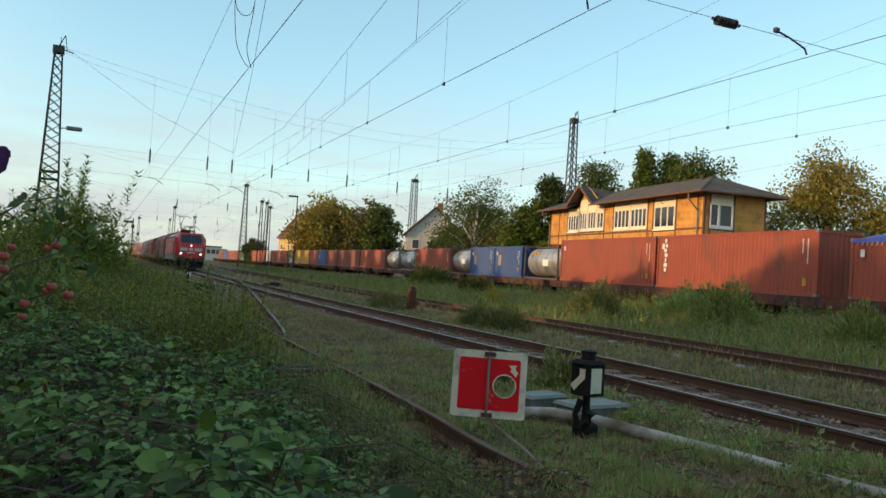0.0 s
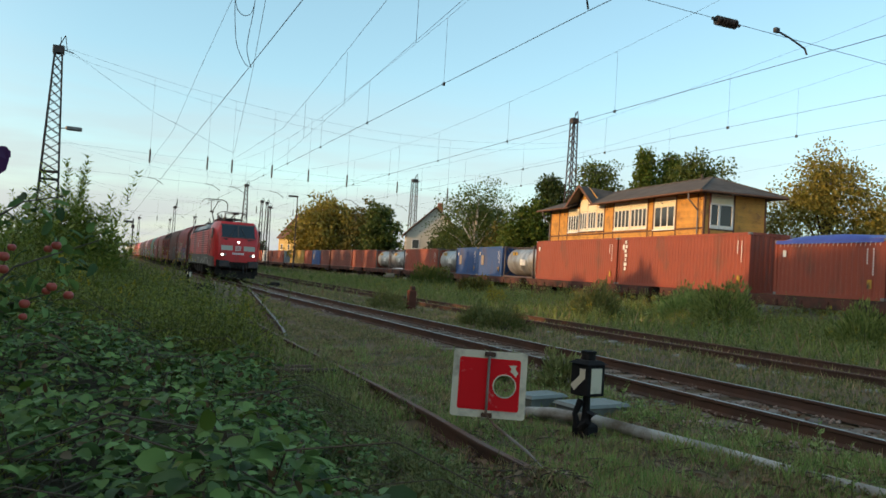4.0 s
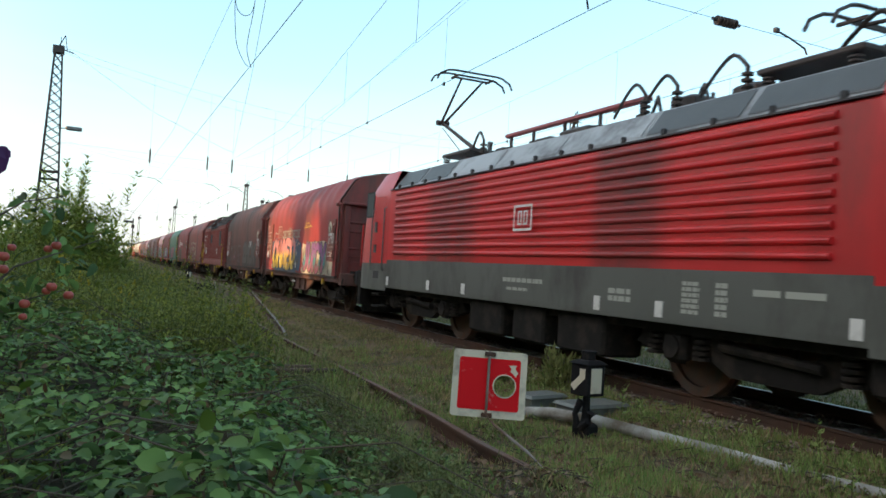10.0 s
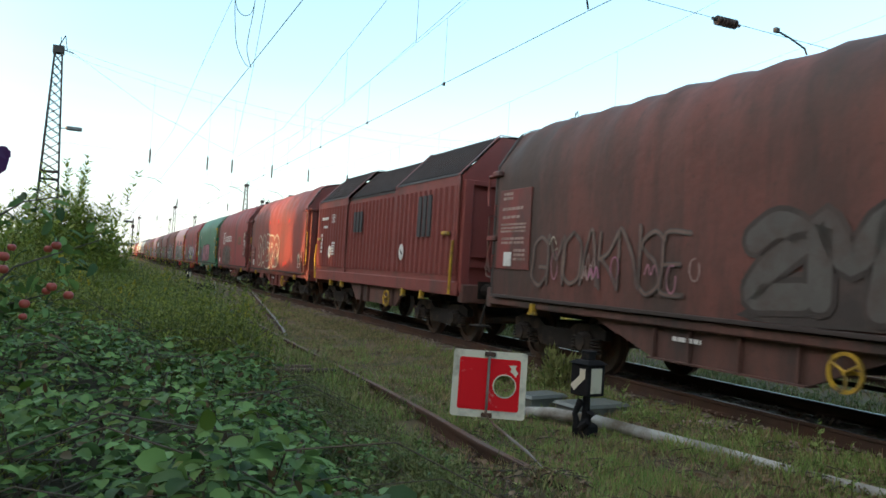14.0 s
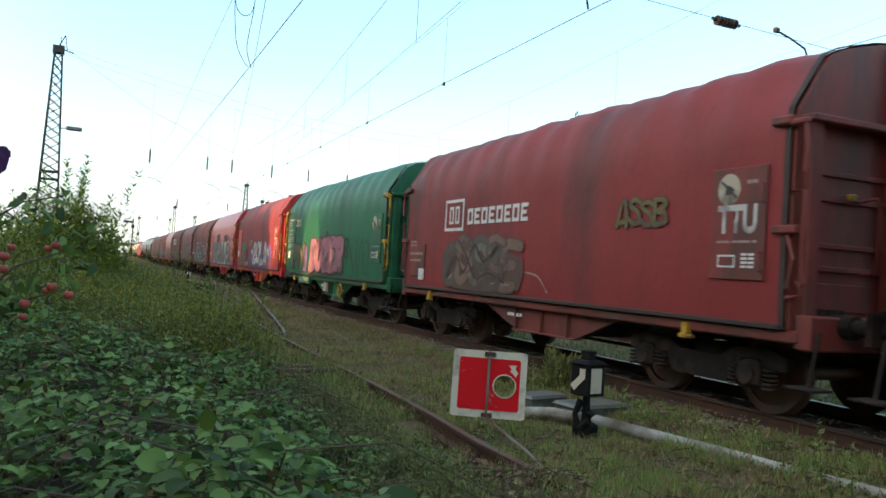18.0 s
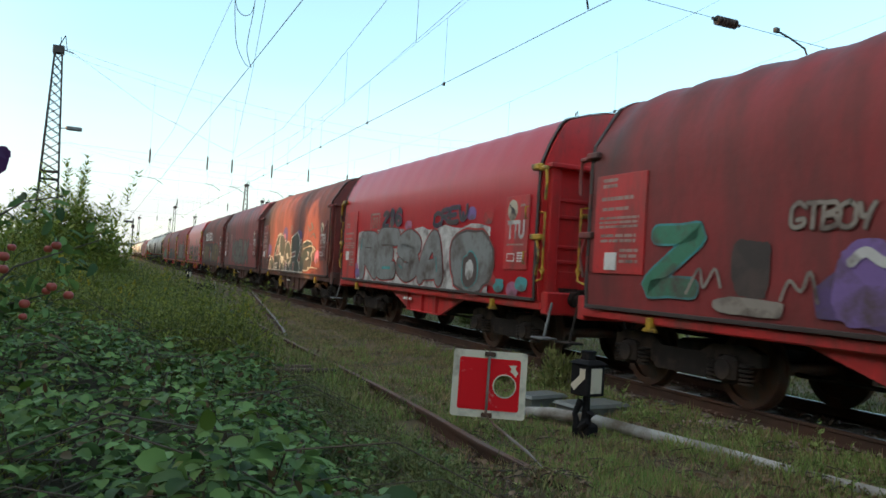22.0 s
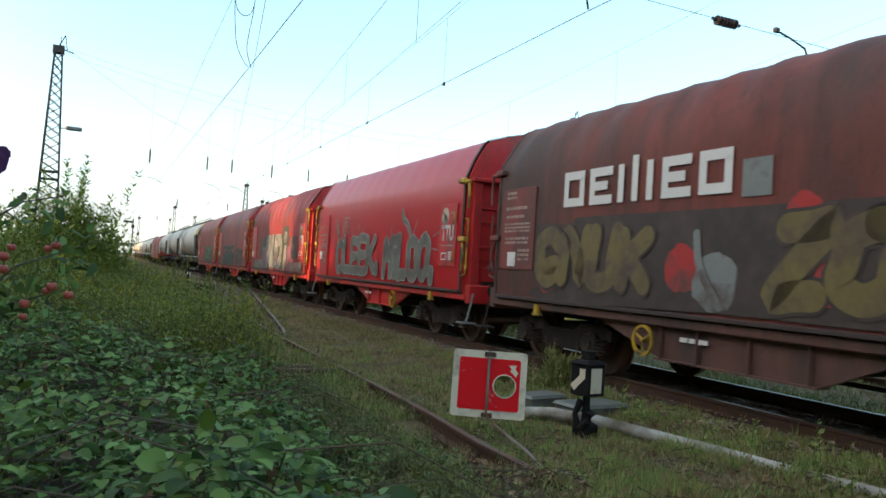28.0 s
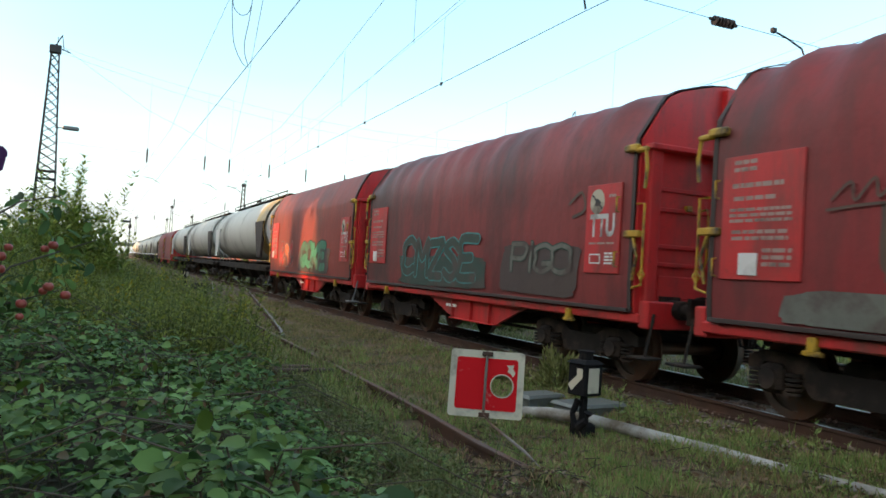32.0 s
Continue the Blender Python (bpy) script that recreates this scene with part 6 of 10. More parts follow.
    for x in (-0.35, 0.3):
        part("wiper", Mesh().tube([(x * 1.9, (face(2.66) - 9.83) * -e, 2.64), (x * 1.2, (face(2.9) - 9.83) * -e, 2.9), (x * 0.7, (face(3.3) - 9.84) * -e, 3.3)], 0.014, 5), P["black"], holder)
        part("wiper_base", Mesh().box(-0.09, 0.09, -0.03, 0.03, -0.05, 0.05, 0.02), P["black"], holder, at=(x * 2.2, (face(2.62) - 9.80) * -e, 2.60))
    # pale panels, emblem, number, lamps
    fy = lambda z, d: (face(z) - 9.79 - d) * -e
    def plate(x0, x1, z0, z1, d, material, name, label=""):
        q = Mesh()
        c = lambda x, z: (x, fy(z, d) + (-e) * (0.012 * min(1, abs(x) / 0.6) + max(0.0, abs(x) - 0.6) / 0.42 * 0.038), z)
        xs = [x0 + (x1 - x0) * i / 4 for i in range(5)]
        for i in range(4):
            q.quad(c(xs[i], z0), c(xs[i + 1], z0), c(xs[i + 1], z1), c(xs[i], z1))
        return part(name, q, material, holder, label)
    for s in (-1, 1):
        plate(s * 0.34, s * 1.04, 1.9, 2.2, 0.006, L_PALE, "front_panel", "pale front panel")
        lamp = part("headlamp", Mesh().box(-0.19, 0.19, -0.012, 0.02, -0.1, 0.1, 0.02), L_RED, holder, "pair of round lamps in a red housing", at=(s * 0.88, fy(1.62, 0.0) + (-e) * 0.03, 1.62))
        for dx, r, material, nm in ((0.08, 0.085, L_LAMP if e < 0 else L_LENS, "lamp"), (-0.09, 0.06, L_LENS, "lamp")):
            part(nm, Mesh().disc((s * dx, e * 0.03, 0), "y", r * 0.5, r, 0.03, 20), material, lamp, "lit headlamp" if material is L_LAMP else "")
            part("lamp_ring", Mesh().disc((s * dx, e * 0.026, 0), "y", r, r + 0.02, 0.04, 20), P["black"], lamp)
            part("lamp_core", Mesh().disc((s * dx, e * 0.025, 0), "y", 0.0, r * 0.52, 0.03, 14), P["black"], lamp)
        part("grab_rail", Mesh().tube([(s * 0.98, fy(2.66, 0.05), 2.62), (s * 0.7, fy(2.66, 0.05), 2.62)], 0.016, 6), P["black"], holder)
        part("pillar_rail", Mesh().tube([(s * 1.40, (1.16 - 9.79) * -e, 2.5), (s * 1.42, (1.18 - 9.79) * -e, 1.4)], 0.018, 6), L_RED, holder)
    top_lamp = part("headlamp", Mesh().disc((0, 0, 0), "y", 0.075, 0.12, 0.05, 20), L_RED, holder, "single upper headlamp", at=(0, fy(2.43, 0.0), 2.43))
    part("lamp", Mesh().disc((0, e * 0.012, 0), "y", 0.03, 0.078, 0.03, 18), L_LAMP if e < 0 else L_LENS, top_lamp, "lit headlamp" if e < 0 else "")
    sq = frame_outline(Mesh(), -0.17, 0.17, -0.14, 0.14, 0.03)
    for x0 in (-0.11, 0.02):
        frame_outline(sq, x0, x0 + 0.09, -0.08, 0.08, 0.028)
    me = sq.data("emblem", M_WHITE)
    ob = part("emblem", me, None, holder, "plain square emblem")
    ob.matrix_basis = Matrix.Translation((0, fy(2.04, 0.02), 2.04)) @ Matrix(((-e * -1, 0, 0, 0), (0, 0, -e * -1, 0), (0, 1, 0, 0), (0, 0, 0, 1)))
    nb = Mesh()
    for i in range(7):
        x = -0.36 + 0.105 * i
        nb.quad((x, -0.06, 0), (x + 0.07, -0.06, 0), (x + 0.07, 0.06, 0), (x, 0.06, 0))
    ob = part("number_bars", nb.data("number_bars", M_WHITE), None, holder, "plain pale bars of the running number")
    ob.matrix_basis = Matrix.Translation((0, fy(1.71, 0.02), 1.71)) @ Matrix(((-e * -1, 0, 0, 0), (0, 0, -e * -1, 0), (0, 1, 0, 0), (0, 0, 0, 1)))
    # side windows, door, rails
    for s in (-1, 1):
        y = lambda a: (a - 9.79) * -e
        part("cab_window", Mesh().box(s * 1.48, s * 1.5, y(1.72), y(2.2), 2.68, 3.25), L_SIDEGLASS, holder, "dark cab side window")
        part("window_rim", frame3(s * 1.5, y(1.68), y(2.24), 2.64, 3.29, 0.04), P["black"], holder)
        door = part("cab_door", Mesh().box(s * 1.496, s * 1.503, y(2.42), y(3.14), 1.28, 3.12, 0.002), L_RED, holder)
        part("door_handle", Mesh().box(s * 1.51, s * 1.535, y(2.5), y(2.58), 2.25, 2.5, 0.01), M_GREY_STEEL, door)
        part("door_handle", Mesh().box(s * 1.51, s * 1.535, y(2.5), y(2.58), 1.75, 1.95, 0.01), M_GREY_STEEL, door)
        for a in (2.34, 3.2):
            part("handrail", Mesh().tube([(s * 1.51, y(a), 2.85), (s * 1.56, y(a), 2.82), (s * 1.56, y(a), 1.35), (s * 1.51, y(a), 1.32)], 0.018, 7), M_GREY_STEEL, holder, smooth=60)
        part("step_recess", Mesh().box(s * 1.49, s * 1.512, y(2.48), y(2.88), 1.12, 1.3), P["black"], holder)
        part("foot_steps", Mesh().box(s * 1.2, s * 1.5, y(2.45), y(2.95), 0.72, 0.76).box(s * 1.2, s * 1.5, y(2.45), y(2.95), 0.42, 0.46).box(s * 1.22, s * 1.24, y(2.45), y(2.48), 0.42, 1.0).box(s * 1.22, s * 1.24, y(2.92), y(2.95), 0.42, 1.0), L_UNDER, holder)
        part("corner_step", Mesh().box(s * 1.02, s * 1.3, y(0.70), y(0.95), 0.38, 0.86, 0.02), L_UNDER, holder)
    # buffer beam, plough
    part("buffer_beam", Mesh().box(-1.3, 1.3, (0.62 - 9.79) * -e, (0.85 - 9.79) * -e, 0.78, 1.28, 0.03), L_UNDER, holder)
    part("rail_guard", Mesh().loft([[(-1.2, (0.78 - 9.79) * -e, 0.62), (0, (0.66 - 9.79) * -e, 0.62), (1.2, (0.78 - 9.79) * -e, 0.62), (1.2, (0.95 - 9.79) * -e, 0.62), (-1.2, (0.95 - 9.79) * -e, 0.62)],
                                     [(-1.15, (0.72 - 9.79) * -e, 0.18), (0, (0.55 - 9.79) * -e, 0.18), (1.15, (0.72 - 9.79) * -e, 0.18), (1.15, (0.86 - 9.79) * -e, 0.18), (-1.15, (0.86 - 9.79) * -e, 0.18)]]), L_UNDER, holder)
    for x in (-0.45, 0.38, 0.55):
        part("air_hose", Mesh().tube([(x, (0.6 - 9.79) * -e, 0.98), (x, (0.42 - 9.79) * -e, 0.75), (x + 0.03, (0.45 - 9.79) * -e, 0.5)], 0.03, 7), P["black"], holder)
    return holder


def frame3(x, y0, y1, z0, z1, t):
    m = Mesh()
    lo, hi = min(y0, y1), max(y0, y1)
    for a, b, c, d in ((lo, hi, z0, z0 + t), (lo, hi, z1 - t, z1), (lo, lo + t, z0 + t, z1 - t), (hi - t, hi, z0 + t, z1 - t)):
        m.box(x - 0.006, x + 0.006, a, b, c, d)
    return m


def pantograph(loco, base_a, knee, head_at, up):
    """base, knee and head as (distance from the front, height)."""
    g = part("pantograph", Mesh().box(-0.62, 0.62, base_a - 9.79 - 0.75, base_a - 9.79 + 0.75, 4.02, 4.10, 0.02), L_ARM, loco, "raised pantograph" if up else "folded pantograph")
    y = lambda a: a - 9.79
    for sx in (-0.55, 0.55):
        for d in (-0.6, 0.6):
            def ins():
                m = Mesh()
                for k in range(4):
                    m.disc((0, 0, 3.82 + 0.05 * k), "z", 0.03, 0.085, 0.022, 12)
                return m
            part("insulator", kept("roof_insulator", ins, L_ARM, 40), None, g, at=(sx, y(base_a + d), 0))
    part("lower_arm", Mesh().tube([(0, y(base_a), 4.12), (0, y(knee[0]), knee[1])], [0.055, 0.04], 8), L_ARM, g)
    part("guide_rod", Mesh().tube([(0.08, y(base_a + (0.9 if knee[0] > base_a else -0.9)), 4.1), (0.05, y(knee[0]) + 0.1, knee[1] - 0.1)], 0.012, 5), L_ARM, g)
    for sx in (-0.28, 0.28):
        part("upper_arm", Mesh().tube([(sx * 0.15, y(knee[0]), knee[1]), (sx, y(head_at[0]), head_at[1] - 0.12)], [0.035, 0.025], 7), L_ARM, g)
    part("knee", Mesh().tube([(-0.16, y(knee[0]), knee[1]), (0.16, y(knee[0]), knee[1])], 0.07, 8), L_ARM, g)
    for d in (-0.18, 0.18):
        part("collector_strip", Mesh().tube([(-0.975, y(head_at[0] + d), head_at[1] - 0.26), (-0.9, y(head_at[0] + d), head_at[1] - 0.12), (-0.7, y(head_at[0] + d), head_at[1] - 0.02), (-0.55, y(head_at[0] + d), head_at[1]), (0.55, y(head_at[0] + d), head_at[1]), (0.7, y(head_at[0] + d), head_at[1] - 0.02), (0.9, y(head_at[0] + d), head_at[1] - 0.12), (0.975, y(head_at[0] + d), head_at[1] - 0.26)], 0.024, 6), L_ARM, g)
    part("head_frame", Mesh().bar((-0.45, y(head_at[0] - 0.2), head_at[1] - 0.1), (-0.45, y(head_at[0] + 0.2), head_at[1] - 0.1), 0.04).bar((0.45, y(head_at[0] - 0.2), head_at[1] - 0.1), (0.45, y(head_at[0] + 0.2), head_at[1] - 0.1), 0.04).bar((-0.45, y(head_at[0]), head_at[1] - 0.12), (0.45, y(head_at[0]), head_at[1] - 0.12), 0.04), L_ARM, g)
    return g


def build_loco():
    loco = thing("electric_locomotive", "red electric locomotive with grey skirt, ribbed sides and lit headlamps", "locomotive")
    y = lambda a: a - 9.79
    part("side_body", Mesh().loft([[(-1.5, y(a), 1.48), (-1.5, y(a), 3.2), (-1.46, y(a), 3.25), (1.46, y(a), 3.25), (1.5, y(a), 3.2), (1.5, y(a), 1.48)] for a in (3.4, 16.18)]), L_FLANK, loco)
    part("skirt_body", Mesh().loft([[(-1.502, y(a), 0.92), (-1.506, y(a), 1.0), (-1.506, y(a), 1.58), (1.506, y(a), 1.58), (1.506, y(a), 1.0), (1.502, y(a), 0.92)] for a in (3.4, 16.18)]), L_GREY, loco)
    for s in (-1, 1):
        for k in range(10):
            z = 1.75 + 0.152 * k
            part("side_rib", kept("side_rib", lambda: Mesh().loft([[(0.0, yy, -0.045), (-0.045, yy, -0.022), (-0.05, yy, 0.004), (-0.04, yy, 0.024), (0.0, yy, 0.045)] for yy in (-5.93, 5.93)]), L_FLANK), None, loco, at=(s * 1.5, 0, z)).scale = (-s, 1, 1)
    # roof: sloped grey shoulders, flat crown, grilles
    for a0, a1, m_ in ((3.42, 6.9, L_DARKROOF), (6.9, 13.1, L_ROOF), (13.1, 16.16, L_DARKROOF)):
        part("roof_section", Mesh().loft([[(-1.46, y(a), 3.25), (-1.12, y(a), 3.70), (-0.6, y(a), 3.80), (0.6, y(a), 3.80), (1.12, y(a), 3.70), (1.46, y(a), 3.25)] for a in (a0 + 0.01, a1 - 0.01)]), L_ROOF, loco)
        for s in (-1, 1):
            n = 3 if m_ is L_ROOF else 2
            for i in range(n):
                b0 = a0 + (a1 - a0) * i / n + 0.06
                b1 = a0 + (a1 - a0) * (i + 1) / n - 0.06
                part("roof_hatch", Mesh().loft([[(s * 1.42, y(a), 3.315), (s * 1.17, y(a), 3.645), (s * 1.15, y(a), 3.68), (s * 1.405, y(a), 3.345)] for a in (b0, b1)]), m_, loco)
            for i in range(8 if m_ is L_ROOF else 4):
                a = a0 + (a1 - a0) * (i + 0.5) / (8 if m_ is L_ROOF else 4)
                part("lifting_eye", kept("lifting_eye", lambda: Mesh().box(-0.03, 0.03, -0.03, 0.03, 0, 0.09, 0.01), P["black"]), None, loco, at=(s * 1.44, y(a), 3.27))
    part("roof_gutter", Mesh().box(-1.515, -1.46, y(3.4), y(16.18), 3.235, 3.26).box(1.46, 1.515, y(3.4), y(16.18), 3.235, 3.26), P["black"], loco)
    # roof gear
    part("busbar", Mesh().box(-0.28, -0.16, y(8.3), y(12.9), 4.22, 4.30, 0.02), L_REDBAR, loco, "dull red roof busbar")
    part("busbar", Mesh().box(0.2, 0.28, y(8.6), y(12.4), 4.08, 4.14, 0.02), L_REDBAR, loco)
    for a in (8.5, 9.6, 10.7, 11.8, 12.7):
        part("busbar_post", kept("busbar_post", lambda: Mesh().tube([(-0.22, 0, 3.79), (-0.22, 0, 4.24)], 0.035, 7).disc((-0.22, 0, 3.9), "z", 0, 0.09, 0.03, 12).disc((-0.22, 0, 4.0), "z", 0, 0.09, 0.03, 12), L_ARM), None, loco, at=(0, y(a), 0))
    for a, w_, l_, h_ in ((7.4, 0.4, 0.5, 0.3), (10.0, 0.5, 0.9, 0.2), (11.3, 0.35, 0.6, 0.22), (13.1, 0.3, 0.4, 0.25), (6.3, 0.3, 0.5, 0.28)):
        part("roof_box", Mesh().box(-w_, w_, y(a) - l_ / 2, y(a) + l_ / 2, 3.78, 3.8 + h_, 0.04), L_ARM, loco)
    for a in (3.9, 6.0, 7.3, 8.0, 13.3):
        for x in (-0.55, 0.1):
            part("roof_insulator", kept("tall_insulator", lambda: Mesh().tube([(0, 0, 3.78), (0, 0, 4.2)], 0.03, 7).disc((0, 0, 3.86), "z", 0, 0.08, 0.03, 12).disc((0, 0, 3.94), "z", 0, 0.08, 0.03, 12).disc((0, 0, 4.02), "z", 0, 0.08, 0.03, 12).disc((0, 0, 4.1), "z", 0, 0.08, 0.03, 12), L_ARM, 40), None, loco, at=(x, y(a), 0))
        part("roof_cable", Mesh().tube(smoothed([(-0.55, y(a), 4.2), (-0.5, y(a) + 0.3, 4.42), (-0.4, y(a) + 0.7, 4.3), (-0.3, y(a) + 1.1, 4.05)], 4), 0.028, 6), L_ARM, loco)
    for a in (6.9, 7.9, 13.5):
        part("roof_cable", Mesh().tube([(-0.3, y(a), 3.85), (-0.2, y(a) + 0.25, 4.25), (0.0, y(a) + 0.5, 4.3), (0.1, y(a) + 0.8, 4.0)], 0.03, 6), L_ARM, loco)
    pantograph(loco, 14.55, (16.8, 5.15), (15.2, 6.06), True)
    pantograph(loco, 5.05, (2.75, 4.36), (4.6, 4.52), False)
    part("roof_horn", Mesh().tube([(0.4, y(2.9), 3.82), (0.4, y(2.9), 4.2)], 0.02, 6).tube([(0.4, y(2.9), 4.2), (0.4, y(3.4), 4.0)], 0.015, 6), L_ARM, loco)
    cab(loco, -1)
    rear = cab(loco, 1)
    # emblem and marks on the flank
    emblem(loco, y(9.72), 2.34, 0.6, M_WHITE, out=1.556)
    bars(loco, y(9.7), 1.3, 1.3, 0.1, 11, 1, L_PALE, 1.512, 5, label="plain pale bars of the running number")
    bars(loco, y(7.1), 1.2, 0.5, 0.2, 3, 2, L_PALE, 1.512, 12)
    bars(loco, y(4.3), 1.34, 1.0, 0.1, 2, 1, L_PALE, 1.512, 13)
    bars(loco, y(9.85), 1.16, 0.7, 0.07, 5, 1, L_PALE, 1.512, 6)
    bars(loco, y(5.75), 1.24, 0.3, 0.4, 3, 6, L_PALE, 1.512, 7)
    bars(loco, y(5.25), 1.24, 0.2, 0.4, 2, 5, L_PALE, 1.512, 8)
    word(loco, "2", 0.16, y(1.99), 1.66, M_WHITE, 0.006, out=1.51)
    for a in (3.55, 6.3, 7.6, 11.9, 13.6, 16.05):
        part("white_plate", kept("white_plate", lambda: Mesh().box(-0.006, 0.006, -0.07, 0.07, -0.1, 0.1), M_WHITE), None, loco, at=(-1.51, y(a), 1.08))
    # underside
    for a, l_ in ((8.2, 1.2), (9.7, 1.0), (11.2, 1.3)):
        for s in (-1, 1):
            part("equipment_box", Mesh().box(-0.35, 0.35, -l_ / 2, l_ / 2, 0.32, 0.92, 0.04), L_UNDER, loco, at=(s * 1.02, y(a), 0))
    part("frame_beam", Mesh().box(-1.3, 1.3, y(1.2), y(18.4), 0.8, 0.94), L_UNDER, loco)
    for centre in (4.84, 14.74):
        for s in (-1, 1):
            o = [(-2.3, 0.62), (-2.1, 0.82), (-0.9, 0.86), (-0.5, 0.68), (0.5, 0.68), (0.9, 0.86), (2.1, 0.82), (2.3, 0.62), (1.9, 0.52), (0.9, 0.5), (0.6, 0.36), (-0.6, 0.36), (-0.9, 0.5), (-1.9, 0.52)]
            f = part("bogie_frame", kept("loco_bogie_frame", lambda: Mesh().loft([[(x, a, z) for a, z in o] for x in (-0.07, 0.07)]), L_UNDER), None, loco, at=(s * 1.08, y(centre), 0))
            for a in (-1.45, 1.45):
                part("axle_box", kept("loco_axle_box", lambda: Mesh().box(-0.1, 0.1, -0.2, 0.2, -0.2, 0.2, 0.06).disc((-0.1, 0, 0), "x", 0, 0.14, 0.06, 14).disc((0.1, 0, 0), "x", 0, 0.14, 0.06, 14), L_UNDER), None, f, at=(s * 0.1, a, 0.625))
                for d in (-0.42, 0.42):
                    part("spring", kept("loco_spring", lambda: [m := Mesh(), [m.disc((0, 0, -0.14 + 0.07 * k), "z", 0.06, 0.11, 0.04, 12) for k in range(5)]][0], L_UNDER), None, f, at=(s * 0.1, a + d, 0.66))
            part("damper", Mesh().tube([(s * 1.2, y(centre) - 0.7, 0.62), (s * 1.2, y(centre) + 0.7, 0.7)], 0.06, 8), L_UNDER, loco)
        for a in (-1.45, 1.45):
            wheelset(loco, y(centre + a), 0.625)
    for e in (-1, 1):
        buffers(loco, e * 9.79, -e, None)
        for x in (-0.875, 0.875):
            part("buffer_plate", kept("buffer_plate", lambda: Mesh().box(-0.29, 0.29, -0.03, 0.03, -0.19, 0.19, 0.02), P["black"]), None, loco, at=(x, e * 9.77, 1.06))
    return loco


loco = build_loco()
couple(loco, 0.0, 19.58)

# ---- the container train on the far track ----
GOODS = []          # thing, place along the track at the start, offset of its middle


def paint_box(name, c, dirt=(0.12, 0.07, 0.05)):
    dirt = [0.5 * a + 0.35 * b for a, b in zip(dirt, c)]
    return mat(name, c, 0.6, 0, 0.7, 0.14, dirt, 0.2, 0.9, bump=0.08, streak=2)


BOXPAINT = {"red": paint_box("container_red", (0.25, 0.05, 0.026)), "oxide": paint_box("container_oxide", (0.155, 0.04, 0.028)), "blue": paint_box("container_blue", (0.018, 0.07, 0.22)),
            "navy": paint_box("container_navy", (0.035, 0.06, 0.125)), "yellow": paint_box("container_yellow", (0.36, 0.22, 0.035)), "white": paint_box("container_white", (0.6, 0.6, 0.58)),
            "orange": paint_box("container_orange", (0.42, 0.07, 0.018)), "slate": paint_box("container_slate", (0.06, 0.105, 0.14)), "green": paint_box("container_green", (0.04, 0.2, 0.12))}
M_TANK = mat("tank_steel", (0.42, 0.43, 0.43), 0.38, 0.5, 0.8, 0.2, (0.16, 0.15, 0.14), 0.3, 0.8, bump=0.04, streak=2)
M_TANKFRAME = mat("tank_frame", (0.10, 0.085, 0.085), 0.6, 0.1, 2, 0.25, RUST, 0.3)
M_FLAT = mat("flat_wagon_red", (0.10, 0.045, 0.035), 0.8, 0, 1.5, 0.3, GRIME, 0.5, 1.2, bump=0.15)
M_BLUETARP = mat("blue_sheet", (0.03, 0.055, 0.30), 0.45, 0, 2, 0.2, bump=0.3, bump_scale=9)


def wavy(x, y0, y1, z0, z1, depth, pitch):
    """A corrugated steel sheet in the plane x."""
    m = Mesh()
    v0, v1, y = [], [], y0
    while y < y1 - 1e-6:
        for f, d in ((0.0, 0), (0.32, 0), (0.5, depth), (0.82, depth)):
            yy = min(y1, y + pitch * f)
            v0.append((x + d, yy, z0))
            v1.append((x + d, yy, z1))
        y += pitch
    n = len(v0)
    return m.add(v0 + v1, [(i, i + 1, n + i + 1, n + i) for i in range(n - 1)])


